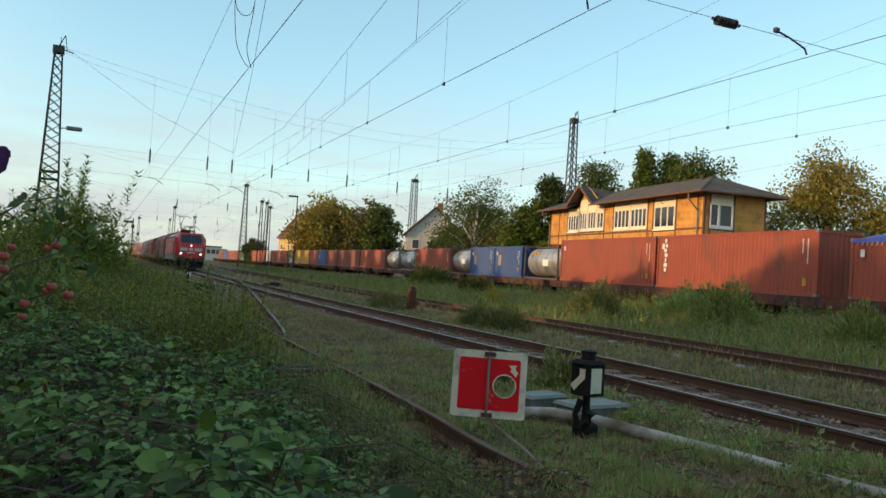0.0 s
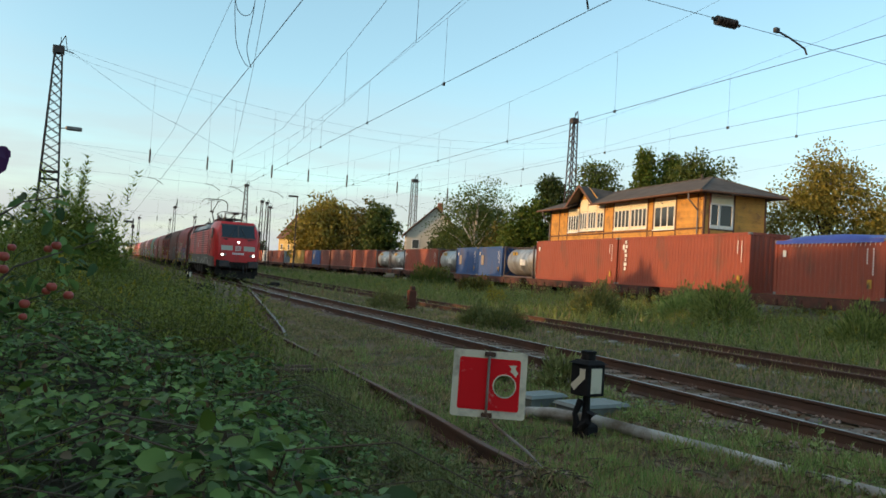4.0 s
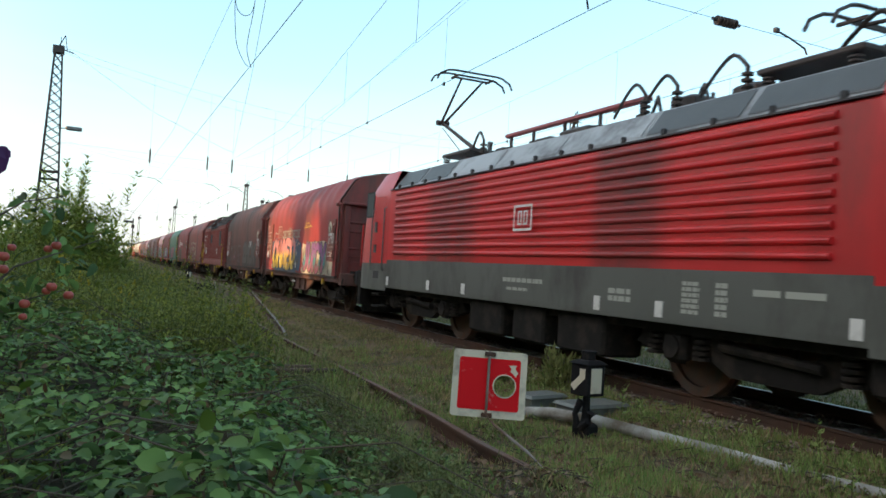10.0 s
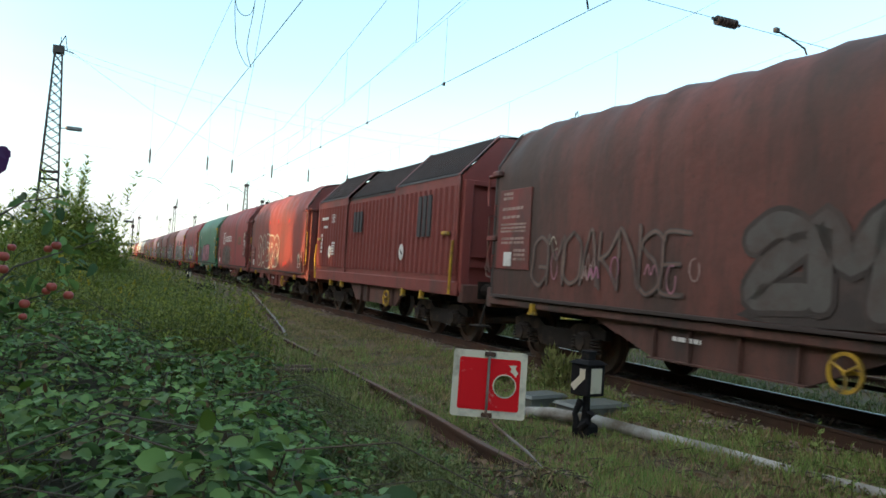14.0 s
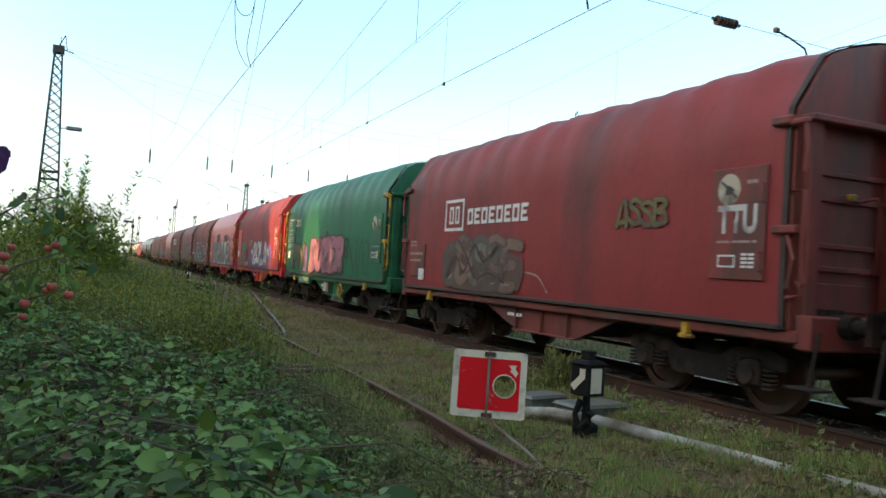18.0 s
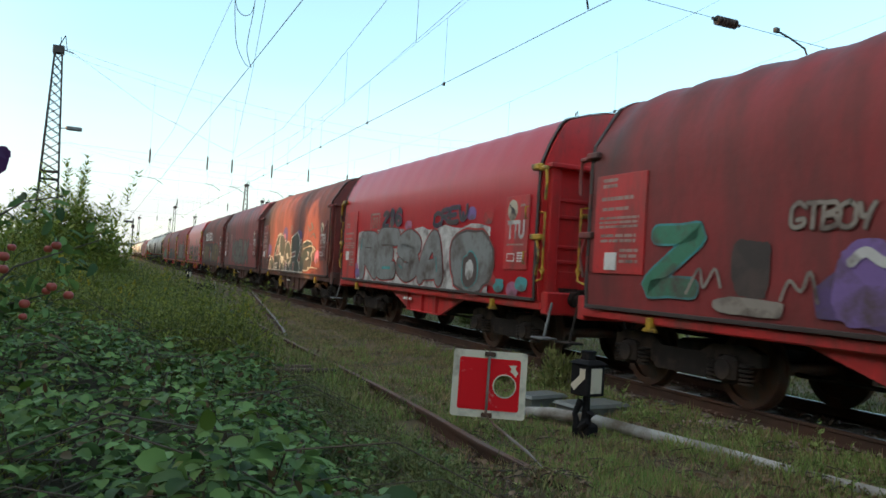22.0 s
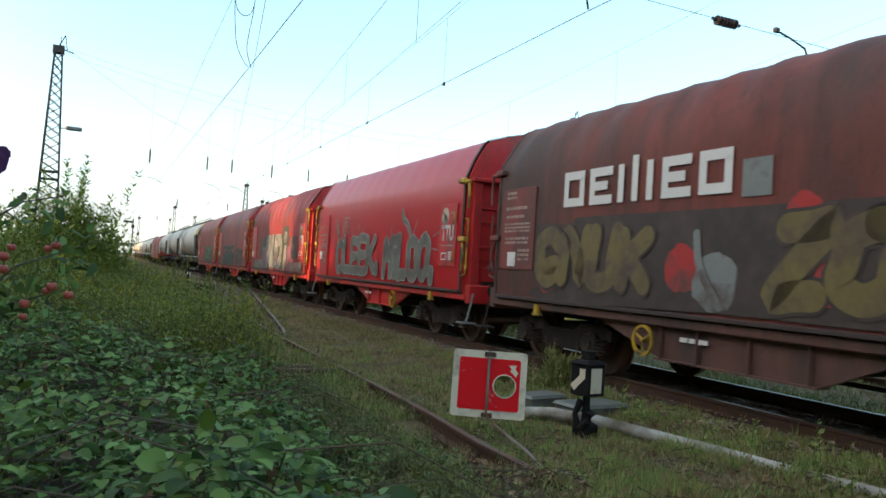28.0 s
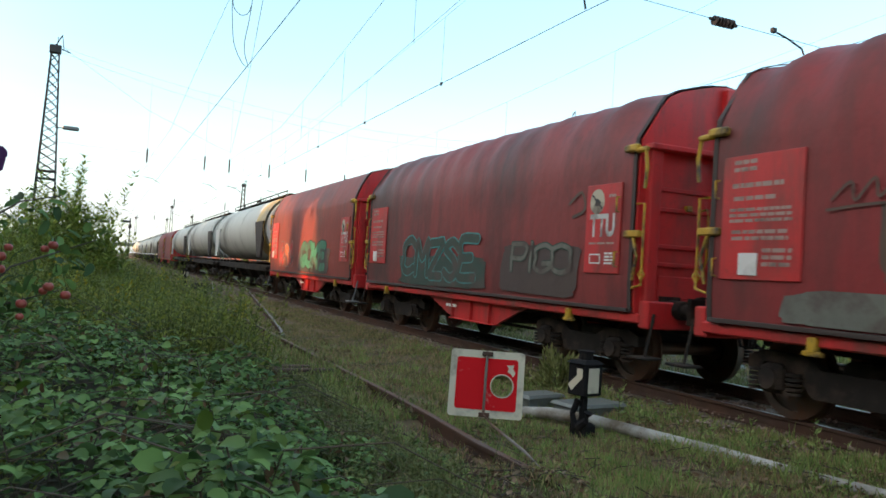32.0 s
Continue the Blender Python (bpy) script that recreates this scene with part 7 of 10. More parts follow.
def container(label, colour, length, height, marks=0, sheet=False):
    """A steel box container; its near face is x = 0, its middle y = 0, its floor z = 0."""
    c = thing("container", label, "shipping container", "containers on the goods train")
    h = length / 2
    paintm = BOXPAINT[colour]
    key = "%s_%.1f_%.1f" % (colour, length, height)
    part("side_panel", kept("side_" + key, lambda: wavy(0.012, -h + 0.12, h - 0.12, 0.14, height - 0.12, 0.036, 0.28), paintm), None, c)
    part("side_panel", kept("side_far_" + key, lambda: wavy(2.39, -h + 0.12, h - 0.12, 0.14, height - 0.12, 0.036, 0.28), paintm), None, c)
    for e in (-1, 1):
        def end():
            m = Mesh()
            s = wavy(0, 0.1, 2.34, 0.14, height - 0.12, 0.036, 0.28)
            return m.add([(b, a * -e, z) for a, b, z in s.v], s.f)
        part("end_panel", kept("end_%d_" % e + key, end, paintm), None, c, at=(0, e * (h - 0.03), 0))
        for x in (0.06, 2.38):
            part("corner_post", kept("post_" + key, lambda: Mesh().box(-0.06, 0.06, -0.07, 0.07, 0.0, height, 0.01), paintm), None, c, at=(x, e * (h - 0.07), 0))
        for z in (0.0, height - 0.145):
            part("end_rail", kept("end_rail_" + colour, lambda: Mesh().box(0.1, 2.34, -0.05, 0.05, 0.0, 0.145), paintm), None, c, at=(0, e * (h - 0.06), z))
        for x in (0.06, 2.38):
            for z in (0.06, height - 0.06):
                part("corner_casting", kept("casting", lambda: Mesh().box(-0.085, 0.085, -0.09, 0.09, -0.062, 0.062, 0.01), M_GREY_STEEL), None, c, at=(x, e * (h - 0.085), z))
    for x in (0.05, 2.39):
        part("bottom_rail", kept("rail_b_" + key, lambda: Mesh().box(-0.05, 0.05, -h + 0.15, h - 0.15, 0.0, 0.15), paintm), None, c, at=(x, 0, 0))
        part("top_rail", kept("rail_t_" + key, lambda: Mesh().box(-0.04, 0.04, -h + 0.15, h - 0.15, height - 0.12, height), paintm), None, c, at=(x, 0, 0))
    part("roof", kept("roof_" + key, lambda: Mesh().box(0.06, 2.38, -h + 0.1, h - 0.1, height - 0.05, height - 0.02), paintm), None, c)
    rnd = random.Random(marks)
    if marks:
        for y0, ht in ((-h + 0.55, 1.1), (-h + 0.85, 0.6)):
            m = Mesh()
            z = height - 0.4
            while z > height - 0.4 - ht:
                m.box(-0.036, -0.028, y0 - 0.03, y0 + 0.03, z - 0.08, z - 0.01)
                z -= 0.11
            tagged(part("lettering", m, M_WHITE, c, "column of small plain bars"), kind="stuff")
        part("label_plate", Mesh().box(-0.036, -0.028, -h + 0.6, -h + 0.82, 0.45, 0.8), M_YELLOW, c, "yellow warning label")
        part("lettering", Mesh().box(-0.036, -0.028, h - 0.75, h - 0.55, height - 0.75, height - 0.45), M_WHITE, c)
    if sheet:
        n = 12
        rings = []
        for i in range(n + 1):
            yy = -h + 0.1 + (length - 0.2) * i / n
            zz = height + 0.05 + 0.22 * math.sin(math.pi * i / n) ** 0.5 + 0.05 * noise.noise(Vector((yy, 1, 1)))
            rings.append([(-0.05, yy, height - 0.18 + 0.06 * noise.noise(Vector((yy * 2, 3, 1)))), (-0.03, yy, height - 0.02), (0.35, yy, zz - 0.05), (1.2, yy, zz), (2.1, yy, zz - 0.05), (2.47, yy, height - 0.02), (2.49, yy, height - 0.2)])
        part("sheet_cover", Mesh().loft(rings, False, False), M_BLUETARP, c, "blue tarpaulin sheet laced over the open top", smooth=60)
        lace = Mesh()
        for i in range(24):
            yy = -h + 0.2 + (length - 0.4) * i / 24
            lace.bar((-0.06, yy, height - 0.16), (-0.05, yy + 0.06, height - 0.30), 0.015)
        part("lacing", lace, M_WHITE, c)
    return c


def tank(label, length=6.06, height=2.59):
    c = thing("tank_container", label, "tank container", "containers on the goods train")
    h = length / 2
    rings = []
    for y, k in ((-h + 0.18, 0.35), (-h + 0.22, 0.7), (-h + 0.34, 0.92), (-h + 0.5, 1.0), (h - 0.5, 1.0), (h - 0.34, 0.92), (h - 0.22, 0.7), (h - 0.18, 0.35)):
        rings.append([(1.22 + 1.12 * k * math.cos(a), y, 1.32 + 1.12 * k * math.sin(a)) for a in [2 * math.pi * j / 28 for j in range(28)]])
    part("tank_barrel", kept("tank_barrel", lambda: Mesh().loft(rings), M_TANK, 50), None, c)
    for y in (-1.6, 0.0, 1.6):
        part("tank_band", kept("tank_band", lambda: Mesh().disc((1.22, 0, 1.32), "y", 1.11, 1.135, 0.06, 32), M_TANK, 50), None, c, at=(0, y, 0))
    for e in (-1, 1):
        for x in (0.06, 2.38):
            part("corner_post", kept("tank_post", lambda: Mesh().box(-0.06, 0.06, -0.06, 0.06, 0, 2.59, 0.01), M_TANKFRAME), None, c, at=(x, e * (h - 0.06), 0))
        part("end_frame", kept("tank_end", lambda: Mesh().box(0.1, 2.34, -0.05, 0.05, 0, 0.14).box(0.1, 2.34, -0.05, 0.05, 2.45, 2.59).bar((0.1, 0, 0.1), (0.7, 0, 0.6), 0.07).bar((2.34, 0, 0.1), (1.74, 0, 0.6), 0.07).bar((0.1, 0, 2.5), (0.6, 0, 1.95), 0.07).bar((2.34, 0, 2.5), (1.84, 0, 1.95), 0.07), M_TANKFRAME), None, c, at=(0, e * (h - 0.06), 0))
    for x in (0.05, 2.39):
        part("bottom_rail", kept("tank_rail", lambda: Mesh().box(-0.05, 0.05, -h + 0.1, h - 0.1, 0.0, 0.12), M_TANKFRAME), None, c, at=(x, 0, 0))
    part("roof_walk", kept("tank_walk", lambda: Mesh().box(0.8, 1.6, -h + 0.1, h - 0.1, 2.46, 2.52), M_TANKFRAME), None, c)
    part("label_plate", kept("tank_label", lambda: Mesh().box(0.0, 0.02, 0.7, 1.7, 1.75, 2.05), M_YELLOW), None, c, "yellow-orange lettered band as a plain bar", at=(0.22, 0, 0.05))
    part("label_plate", kept("tank_label_w", lambda: Mesh().box(0.0, 0.02, -1.2, -0.2, 1.0, 1.5), M_WHITE), None, c, "white placard", at=(0.1, 0, 0))
    return c


def flat_wagon(length):
    w = thing("flat_wagon", "low rust-red container flat wagon", "freight wagon", "wagons of the container train")
    h = length / 2
    for x in (0.0, 2.44):
        part("side_sill", kept("flat_sill_%.1f" % length, lambda: Mesh().box(-0.06, 0.06, -h + 0.5, h - 0.5, 0.78, 1.26, 0.02), M_FLAT), None, w, at=(x, 0, 0))
    part("deck", kept("flat_deck_%.1f" % length, lambda: Mesh().box(0.06, 2.38, -h + 0.5, h - 0.5, 1.05, 1.2), M_FLAT), None, w)
    for e in (-1, 1):
        part("head_beam", kept("flat_head", lambda: Mesh().box(0.0, 2.44, -0.1, 0.1, 0.8, 1.2, 0.02), M_FLAT), None, w, at=(0, e * (h - 0.6), 0))
        b = part("bogie", kept("flat_bogie", lambda: Mesh().box(0.15, 0.32, -1.3, 1.3, 0.45, 0.75, 0.04).box(2.12, 2.29, -1.3, 1.3, 0.45, 0.75, 0.04).box(0.3, 2.2, -0.2, 0.2, 0.5, 0.8), M_DARK), None, w, at=(0, e * (h - 2.4), 0))
        for d in (-0.9, 0.9):
            ob = part("wheelset", CACHE[("wheelset_0.46", M_WHEEL.name)], None, w, at=(1.22, e * (h - 2.4) + d, 0.46))
            SLOWWHEELS.append((ob, (1.22, e * (h - 2.4) + d, 0.46)))
        for x in (0.35, 2.1):
            ob = part("buffer", CACHE[("buffer", M_DARK.name)], None, w, at=(x, e * h, 1.06))
            ob.scale = (1, -e, 1)
    for i in range(int(length / 1.5)):
        part("stake_pocket", kept("stake_pocket", lambda: Mesh().box(-0.1, 0.0, -0.06, 0.06, 0.8, 1.1, 0.01), M_FLAT), None, w, at=(-0.03, -h + 1.2 + 1.5 * i, 0))
    return w


SLOWWHEELS = []
LOADS = [("oxide", 12.19, 2.9), ("slate", 12.19, 2.59), ("navy", 12.19, 2.9), ("sheet", 6.06, 2.45), ("red_ribbed", 12.19, 2.9), ("red", 12.19, 2.9), ("tank", 6.06, 2.59), ("blue", 6.06, 2.59), ("blue", 6.06, 2.59),
         ("tank", 6.06, 2.59), ("red", 12.19, 2.59), ("tank", 6.06, 2.59), ("tank", 6.06, 2.59), ("red", 12.19, 2.59), ("oxide", 12.19, 2.59), ("oxide", 6.06, 2.59), ("blue", 6.06, 2.59), ("red", 6.06, 2.59), ("yellow", 12.19, 2.59),
         ("slate", 6.06, 2.59), ("red", 12.19, 2.59), ("oxide", 6.06, 2.59), ("white", 6.06, 2.59), ("orange", 6.06, 2.59), ("red", 12.19, 2.59), ("oxide", 12.19, 2.59), ("green", 6.06, 2.59), ("oxide", 12.19, 2.59), ("red", 12.19, 2.59), ("blue", 12.19, 2.59), ("oxide", 12.19, 2.59)]
TEXT = {"oxide": "dull oxide-red corrugated steel container", "slate": "slate-blue corrugated steel container", "navy": "dark blue corrugated container with large white letter blocks", "red": "brick-red corrugated steel container",
        "red_ribbed": "brick-red ribbed container with a white vertical scrawl", "blue": "blue corrugated steel box container", "yellow": "faded yellow corrugated steel container", "white": "white corrugated steel box container", "orange": "orange corrugated steel box container", "green": "green corrugated steel box container"}
place = -21.72
for k, (kind, length, height) in enumerate(LOADS):
    if kind == "tank":
        c = tank("silver tank container in a dark steel frame")
    elif kind == "sheet":
        c = container("open-top red container under a blue sheet", "red", length, height, 3, True)
    elif kind == "red_ribbed":
        c = container(TEXT[kind], "red", length, height, 5)
        m = Mesh()
        for i in range(7):
            m.box(-0.036, -0.028, 5.1 - 0.09 * (i % 2), 5.35 - 0.05 * ((i + 1) % 3), 2.5 - 0.27 * i, 2.5 - 0.27 * i + 0.2, 0.004)
        tagged(part("lettering", m, M_WHITE, c, "column of plain white letter blocks"), kind="stuff")
    else:
        c = container(TEXT[kind], kind, length, height, k + 2 if k < 12 else 0)
        if kind == "navy":
            for i in range(6):
                part("letter_block", Mesh().box(-0.038, -0.028, 2.6 - 0.95 * i - 0.72, 2.6 - 0.95 * i, 1.2, 2.1, 0.004), M_WHITE, c, "large plain white letter block")
            part("label_plate", Mesh().box(-0.036, -0.028, 5.35, 5.75, 0.5, 0.9), M_YELLOW, c, "yellow warning label")
        if kind == "blue":
            part("lettering", Mesh().box(-0.036, -0.028, 1.35, 2.05, 0.95, 1.85), P["dust"], c, "plain white square mark")
    GOODS.append((c, place + length / 2, 1.28))
    place += length + (0.12 if kind in ("red_ribbed", "blue") else 0.45)
    if k == 3:
        place = 23.9
start = -24.0
for k in range(17):
    GOODS.append((flat_wagon(18.6), start + 9.3, 0.0))
    start += 18.6


# ---- all that moves ----
def motions():
    for ob, a, length in MOVING:
        rows = []
        for k in range(33):
            y = head(k) + a + length / 2
            f, r = Vector((main_x(y - length * 0.33), y - length * 0.33)), Vector((main_x(y + length * 0.33), y + length * 0.33))
            mid = (f + r) / 2
            rows.append((float(k), pose(mid.x, mid.y, 0, 0, 0, -math.degrees(math.atan2(r.x - f.x, r.y - f.y)))))
        walk(ob, rows)
    for ob, y0, z in GOODS:
        rows = []
        for k in range(0, 33, 4):
            y = y0 + 1.073 * k
            rows.append((float(k), pose(goods_x(y), y, z, 0, 0, -math.degrees(math.atan2(goods_x(y + 3) - goods_x(y - 3), 6)))))
        walk(ob, rows)
    # wheels turn with the way rolled; those that sit alike on their wagons share the turning
    turning = {}
    for ob, y, r in WHEELS:
        share(ob, turning, (round(y, 2), r), lambda: [(k / 15, pose(0, y, r, math.degrees((head(0) - head(k / 15)) / r))) for k in range(481)])
    for ob, at in SLOWWHEELS:
        share(ob, turning, at, lambda: [(k * 0.5, pose(*at, -math.degrees(1.08 * k * 0.5 / 0.46))) for k in range(65)])


def share(ob, turning, key, rows):
    """Keys a wheel, or gives it the turning of one that sits at the same place on its wagon."""
    if key not in turning:
        walk(ob, rows())
        turning[key] = ob
        return
    ob.rotation_mode = "QUATERNION"
    ob.animation_data_create()
    ob.animation_data.action = turning[key].animation_data.action
    ob.animation_data.action_slot = turning[key].animation_data.action_slot


# ---- leaves in bulk ----
def leaf_cards(points, ways, ups, length, width, fold=0.15):
    """Leaves as bent four-cornered blades: arrays of bases, growing ways, faces' normals, lengths, widths."""
    p, d, u = np.asarray(points, float), np.asarray(ways, float), np.asarray(ups, float)
    d = d / np.maximum(np.linalg.norm(d, axis=1, keepdims=True), 1e-6)
    s = np.cross(d, u)
    s /= np.maximum(np.linalg.norm(s, axis=1, keepdims=True), 1e-6)
    n = np.cross(s, d)
    L, W = np.asarray(length, float).reshape(-1, 1), np.asarray(width, float).reshape(-1, 1)
    v = np.stack([p, p + d * L * 0.45 + s * W / 2 - n * W * fold, p + d * L, p + d * L * 0.45 - s * W / 2 - n * W * fold], 1)
    return v.reshape(-1, 3)


def bulk(name, verts, material):
    """A mesh of loose four-cornered faces."""
    k = len(verts) // 4
    me = bpy.data.meshes.new(name)
    me.vertices.add(len(verts))
    me.vertices.foreach_set("co", np.asarray(verts, np.float32).ravel())
    me.loops.add(4 * k)
    me.loops.foreach_set("vertex_index", np.arange(4 * k, dtype=np.int32))
    me.polygons.add(k)
    me.polygons.foreach_set("loop_start", np.arange(0, 4 * k, 4, dtype=np.int32))
    me.update(calc_edges=True)
    me.validate()
    me.materials.append(material)
    return me


def unit(rng, n):
    v = rng.normal(size=(n, 3))
    return v / np.linalg.norm(v, axis=1, keepdims=True)


LEAF = {"dark": leaf_mat("leaf_dark_green", (0.03, 0.052, 0.016), (0.06, 0.09, 0.025)), "olive": leaf_mat("leaf_olive", (0.075, 0.085, 0.02), (0.15, 0.12, 0.03)),
        "autumn": leaf_mat("leaf_autumn", (0.16, 0.155, 0.03), (0.29, 0.22, 0.045)), "mid": leaf_mat("leaf_mid_green", (0.05, 0.085, 0.02), (0.105, 0.13, 0.03)),
        "bramble": leaf_mat("leaf_bramble", (0.028, 0.055, 0.017), (0.195, 0.31, 0.09), 0.6, 0.25), "fresh": leaf_mat("leaf_fresh", (0.05, 0.10, 0.015), (0.12, 0.15, 0.025)),
        "gold": leaf_mat("weed_pale", (0.085, 0.11, 0.02), (0.29, 0.30, 0.058), 0.55, 0.4), "pale": leaf_mat("sapling_leaf", (0.12, 0.18, 0.03), (0.33, 0.35, 0.07), 0.5, 0.35),
        "grass": leaf_mat("grass_blade", (0.12, 0.15, 0.046), (0.315, 0.30, 0.12)), "meadow": leaf_mat("meadow_blade", (0.09, 0.14, 0.032), (0.29, 0.32, 0.095), 0.55, 0.3), "lush": leaf_mat("lush_grass", (0.14, 0.24, 0.06), (0.36, 0.41, 0.14), 0.5, 0.3), "dry": leaf_mat("grass_dry", (0.26, 0.17, 0.095), (0.46, 0.33, 0.19)),
        "weed": leaf_mat("weed_leaf", (0.10, 0.125, 0.04), (0.19, 0.19, 0.065)), "flower": leaf_mat("yellow_flower", (0.30, 0.22, 0.015), (0.42, 0.32, 0.03))}
M_BARK = mat("bark", (0.075, 0.06, 0.048), 0.9, 0, 4, 0.35, bump=0.5, bump_scale=20)
M_BIRCH = mat("birch_bark", (0.42, 0.40, 0.36), 0.8, 0, 3, 0.2, (0.05, 0.045, 0.04), 0.35, 2.5, bump=0.3, streak=0)


def tree(label, x, y, height, spread, leaf, seed, leaves=5000, size=0.3, bark=None, low=0.22, slim=1.0, group="trees by the railway", n=21):
    """Trunk and limbs that taper, a crown of leaf clumps with gaps."""
    rng = np.random.default_rng(seed)
    base = ground_z(x, y) - 0.15
    t = thing("tree", label, "tree", group, at=(x, y, base))
    wood = Mesh()
    lean = rng.uniform(-0.05, 0.05, 2) * height
    top = Vector((lean[0], lean[1], height * 0.82))
    r0 = 0.02 * height + 0.05
    spine = [Vector((0, 0, 0)), top * 0.3 + Vector((rng.uniform(-.2, .2), rng.uniform(-.2, .2), 0)), top * 0.65, top]
    wood.tube(spine, [r0, r0 * 0.75, r0 * 0.45, r0 * 0.12], 8)
    clumps = []
    for i in range(n):
        f = low + (1 - low) * (i + 0.5) / n
        a = i * 2.4 + rng.uniform(-0.5, 0.5)
        q = math.sin(math.pi * min(1.0, max(0.04, (f - low) / (1 - low) * 0.86 + 0.12))) ** 0.7
        out = spread / 2 * q * rng.uniform(0.45, 0.82)
        end = Vector((math.cos(a) * out + lean[0] * f, math.sin(a) * out + lean[1] * f, height * (low + (0.86 - low) * (f - low) / (1 - low))))
        root = top * max(0.12, f * 0.62)
        wood.tube([root, (root + end) / 2 + Vector((0, 0, 0.03 * height)), end], [r0 * 0.35, r0 * 0.2, r0 * 0.05], 5)
        clumps.append((end, spread * rng.uniform(0.17, 0.27) * slim))
        for _ in range(3):
            k = end + Vector(rng.normal(size=3)) * spread * 0.10
            clumps.append((k, spread * rng.uniform(0.10, 0.18) * slim))
    part("trunk", wood, bark or M_BARK, t, smooth=60)
    leaves, size = int(leaves * 2.0), size * 1.3
    share_ = np.array([c[1] ** 2 for c in clumps])
    count = rng.multinomial(leaves, share_ / share_.sum())
    vs = []
    for (c, r), k in zip(clumps, count):
        d = unit(rng, k)
        rad = r * rng.uniform(0.05, 1.0, (k, 1)) ** 0.42 * (1 + 0.16 * np.sin(7 * d[:, :1] + 5 * d[:, 1:2]))
        p = np.array(c) + d * rad * np.array([1, 1, 0.75])
        w = d * 0.6 + unit(rng, k) * 0.8 + np.array([0, 0, -0.25])
        vs.append(leaf_cards(p, w, d * 0.5 + unit(rng, k) + np.array([0, 0, 0.5]), rng.uniform(0.7, 1.3, k) * size, rng.uniform(0.5, 0.9, k) * size))
    part("crown", bulk("crown", np.concatenate(vs), LEAF[leaf]), None, t)
    return t


tree("broad oak turning yellow behind the containers", 43.8, 156, 15.6, 16.5, "autumn", 1, 6500, 0.5, low=0.08, slim=0.85, n=34)
tree("yellowing oak beside a broader oak", 49.6, 151, 13.6, 12.0, "olive", 2, 4500, 0.45, low=0.08, slim=0.85, n=30)
tree("thin birch behind a catenary mast", 45.0, 126, 13.0, 7.0, "mid", 3, 2600, 0.42)
tree("large birch with pale forked stems", 41.8, 85, 12.9, 11.0, "mid", 4, 4200, 0.2, M_BIRCH, low=0.25, slim=0.85)
tree("birch stem leaning out of a thicket", 44.5, 88, 11.0, 7.0, "mid", 5, 3000, 0.32, M_BIRCH, low=0.3)
tree("yellow-green maple beside the signal box", 41.8, 71.5, 9.9, 7.5, "fresh", 6, 7500, 0.21, low=0.1)
tree("dense dark tree behind the signal box", 43.5, 70, 13.6, 6.0, "dark", 7, 6500, 0.22, low=0.12, n=26, slim=0.85)
tree("tall dark lime behind the signal box", 47.5, 67, 15.4, 7.0, "mid", 8, 5500, 0.22, low=0.15, n=26)
tree("slender poplar behind the signal box", 48.2, 62.0, 16.6, 3.0, "fresh", 9, 6000, 0.22, low=0.1, slim=1.35, n=44)
tree("second slender poplar beside the first", 50.6, 61.5, 16.3, 3.0, "fresh", 10, 6000, 0.22, low=0.1, slim=1.35, n=44)
tree("round-topped dark lime behind the roof", 51.2, 56, 14.6, 8.0, "mid", 11, 7500, 0.22, low=0.15, n=26)
tree("broad oak with yellow autumn leaves", 47.6, 39.5, 12.3, 9.0, "autumn", 12, 15000, 0.16, low=0.06, n=34)
tree("tall oak with yellowing crown", 52.5, 36.0, 11.6, 9.0, "autumn", 13, 11000, 0.16, low=0.06, n=30)
tree("young tree beside the signal box gable", 45.5, 46.0, 8.6, 5.5, "olive", 14, 5000, 0.18, low=0.08)
for k, (tx, ty, th) in enumerate(((48, 112, 8), (46, 99, 8.5), (43.5, 78, 7.5), (49, 180, 11), (55, 205, 12), (62, 230, 12), (40, 212, 7))):
    tree("bushy green thicket tree behind the containers", tx, ty, th, th * 0.95, ("mid", "dark", "olive")[k % 3], 30 + k, 2600, 0.42, low=0.05)
# unseen trees added beyond the hedge to keep the low sun off the tracks
for k, (tx, ty, th, sp) in enumerate(((-17, -20, 13, 10), (-18.5, -13, 14.5, 10.5), (-16.5, -6.5, 14, 9.5), (-18.5, 0, 14.5, 9.5), (-17.5, 6, 14.0, 9.0), (-18.0, 12, 13.5, 8.5), (-18.5, 17.6, 12.0, 7.0), (-18.0, 22.2, 10.6, 4.6), (-23, -9, 15, 11), (-24, 3, 15, 10), (-23, 14, 14, 9),
                                      (-19, 36.5, 9.6, 6.5), (-18, 42.0, 12.2, 8.0), (-21.0, 40.5, 11.0, 6.0), (-20.5, 49, 12.6, 6.0))):
    tree("unseen leafy tree added beyond the hedge for shade", tx, ty, th, sp, "mid", 60 + k, 4800, 0.5, low=0.04, group="trees beyond the hedge")


# more unseen trees added down the line, shading the far wagons and containers
for k in range(24):
    ty = 46 + 6.4 * k
    tree("unseen leafy tree added beyond the hedge for shade", -0.1 * ty - 8.5, ty, 8.2 + 0.0205 * ty + 0.3 * (k % 3) + 6.6 * max(0.0, min(1.0, (ty - 62) / 15)), 7.6, "mid", 160 + k, 3600, 0.5, low=0.03, group="trees beyond the hedge", n=24)
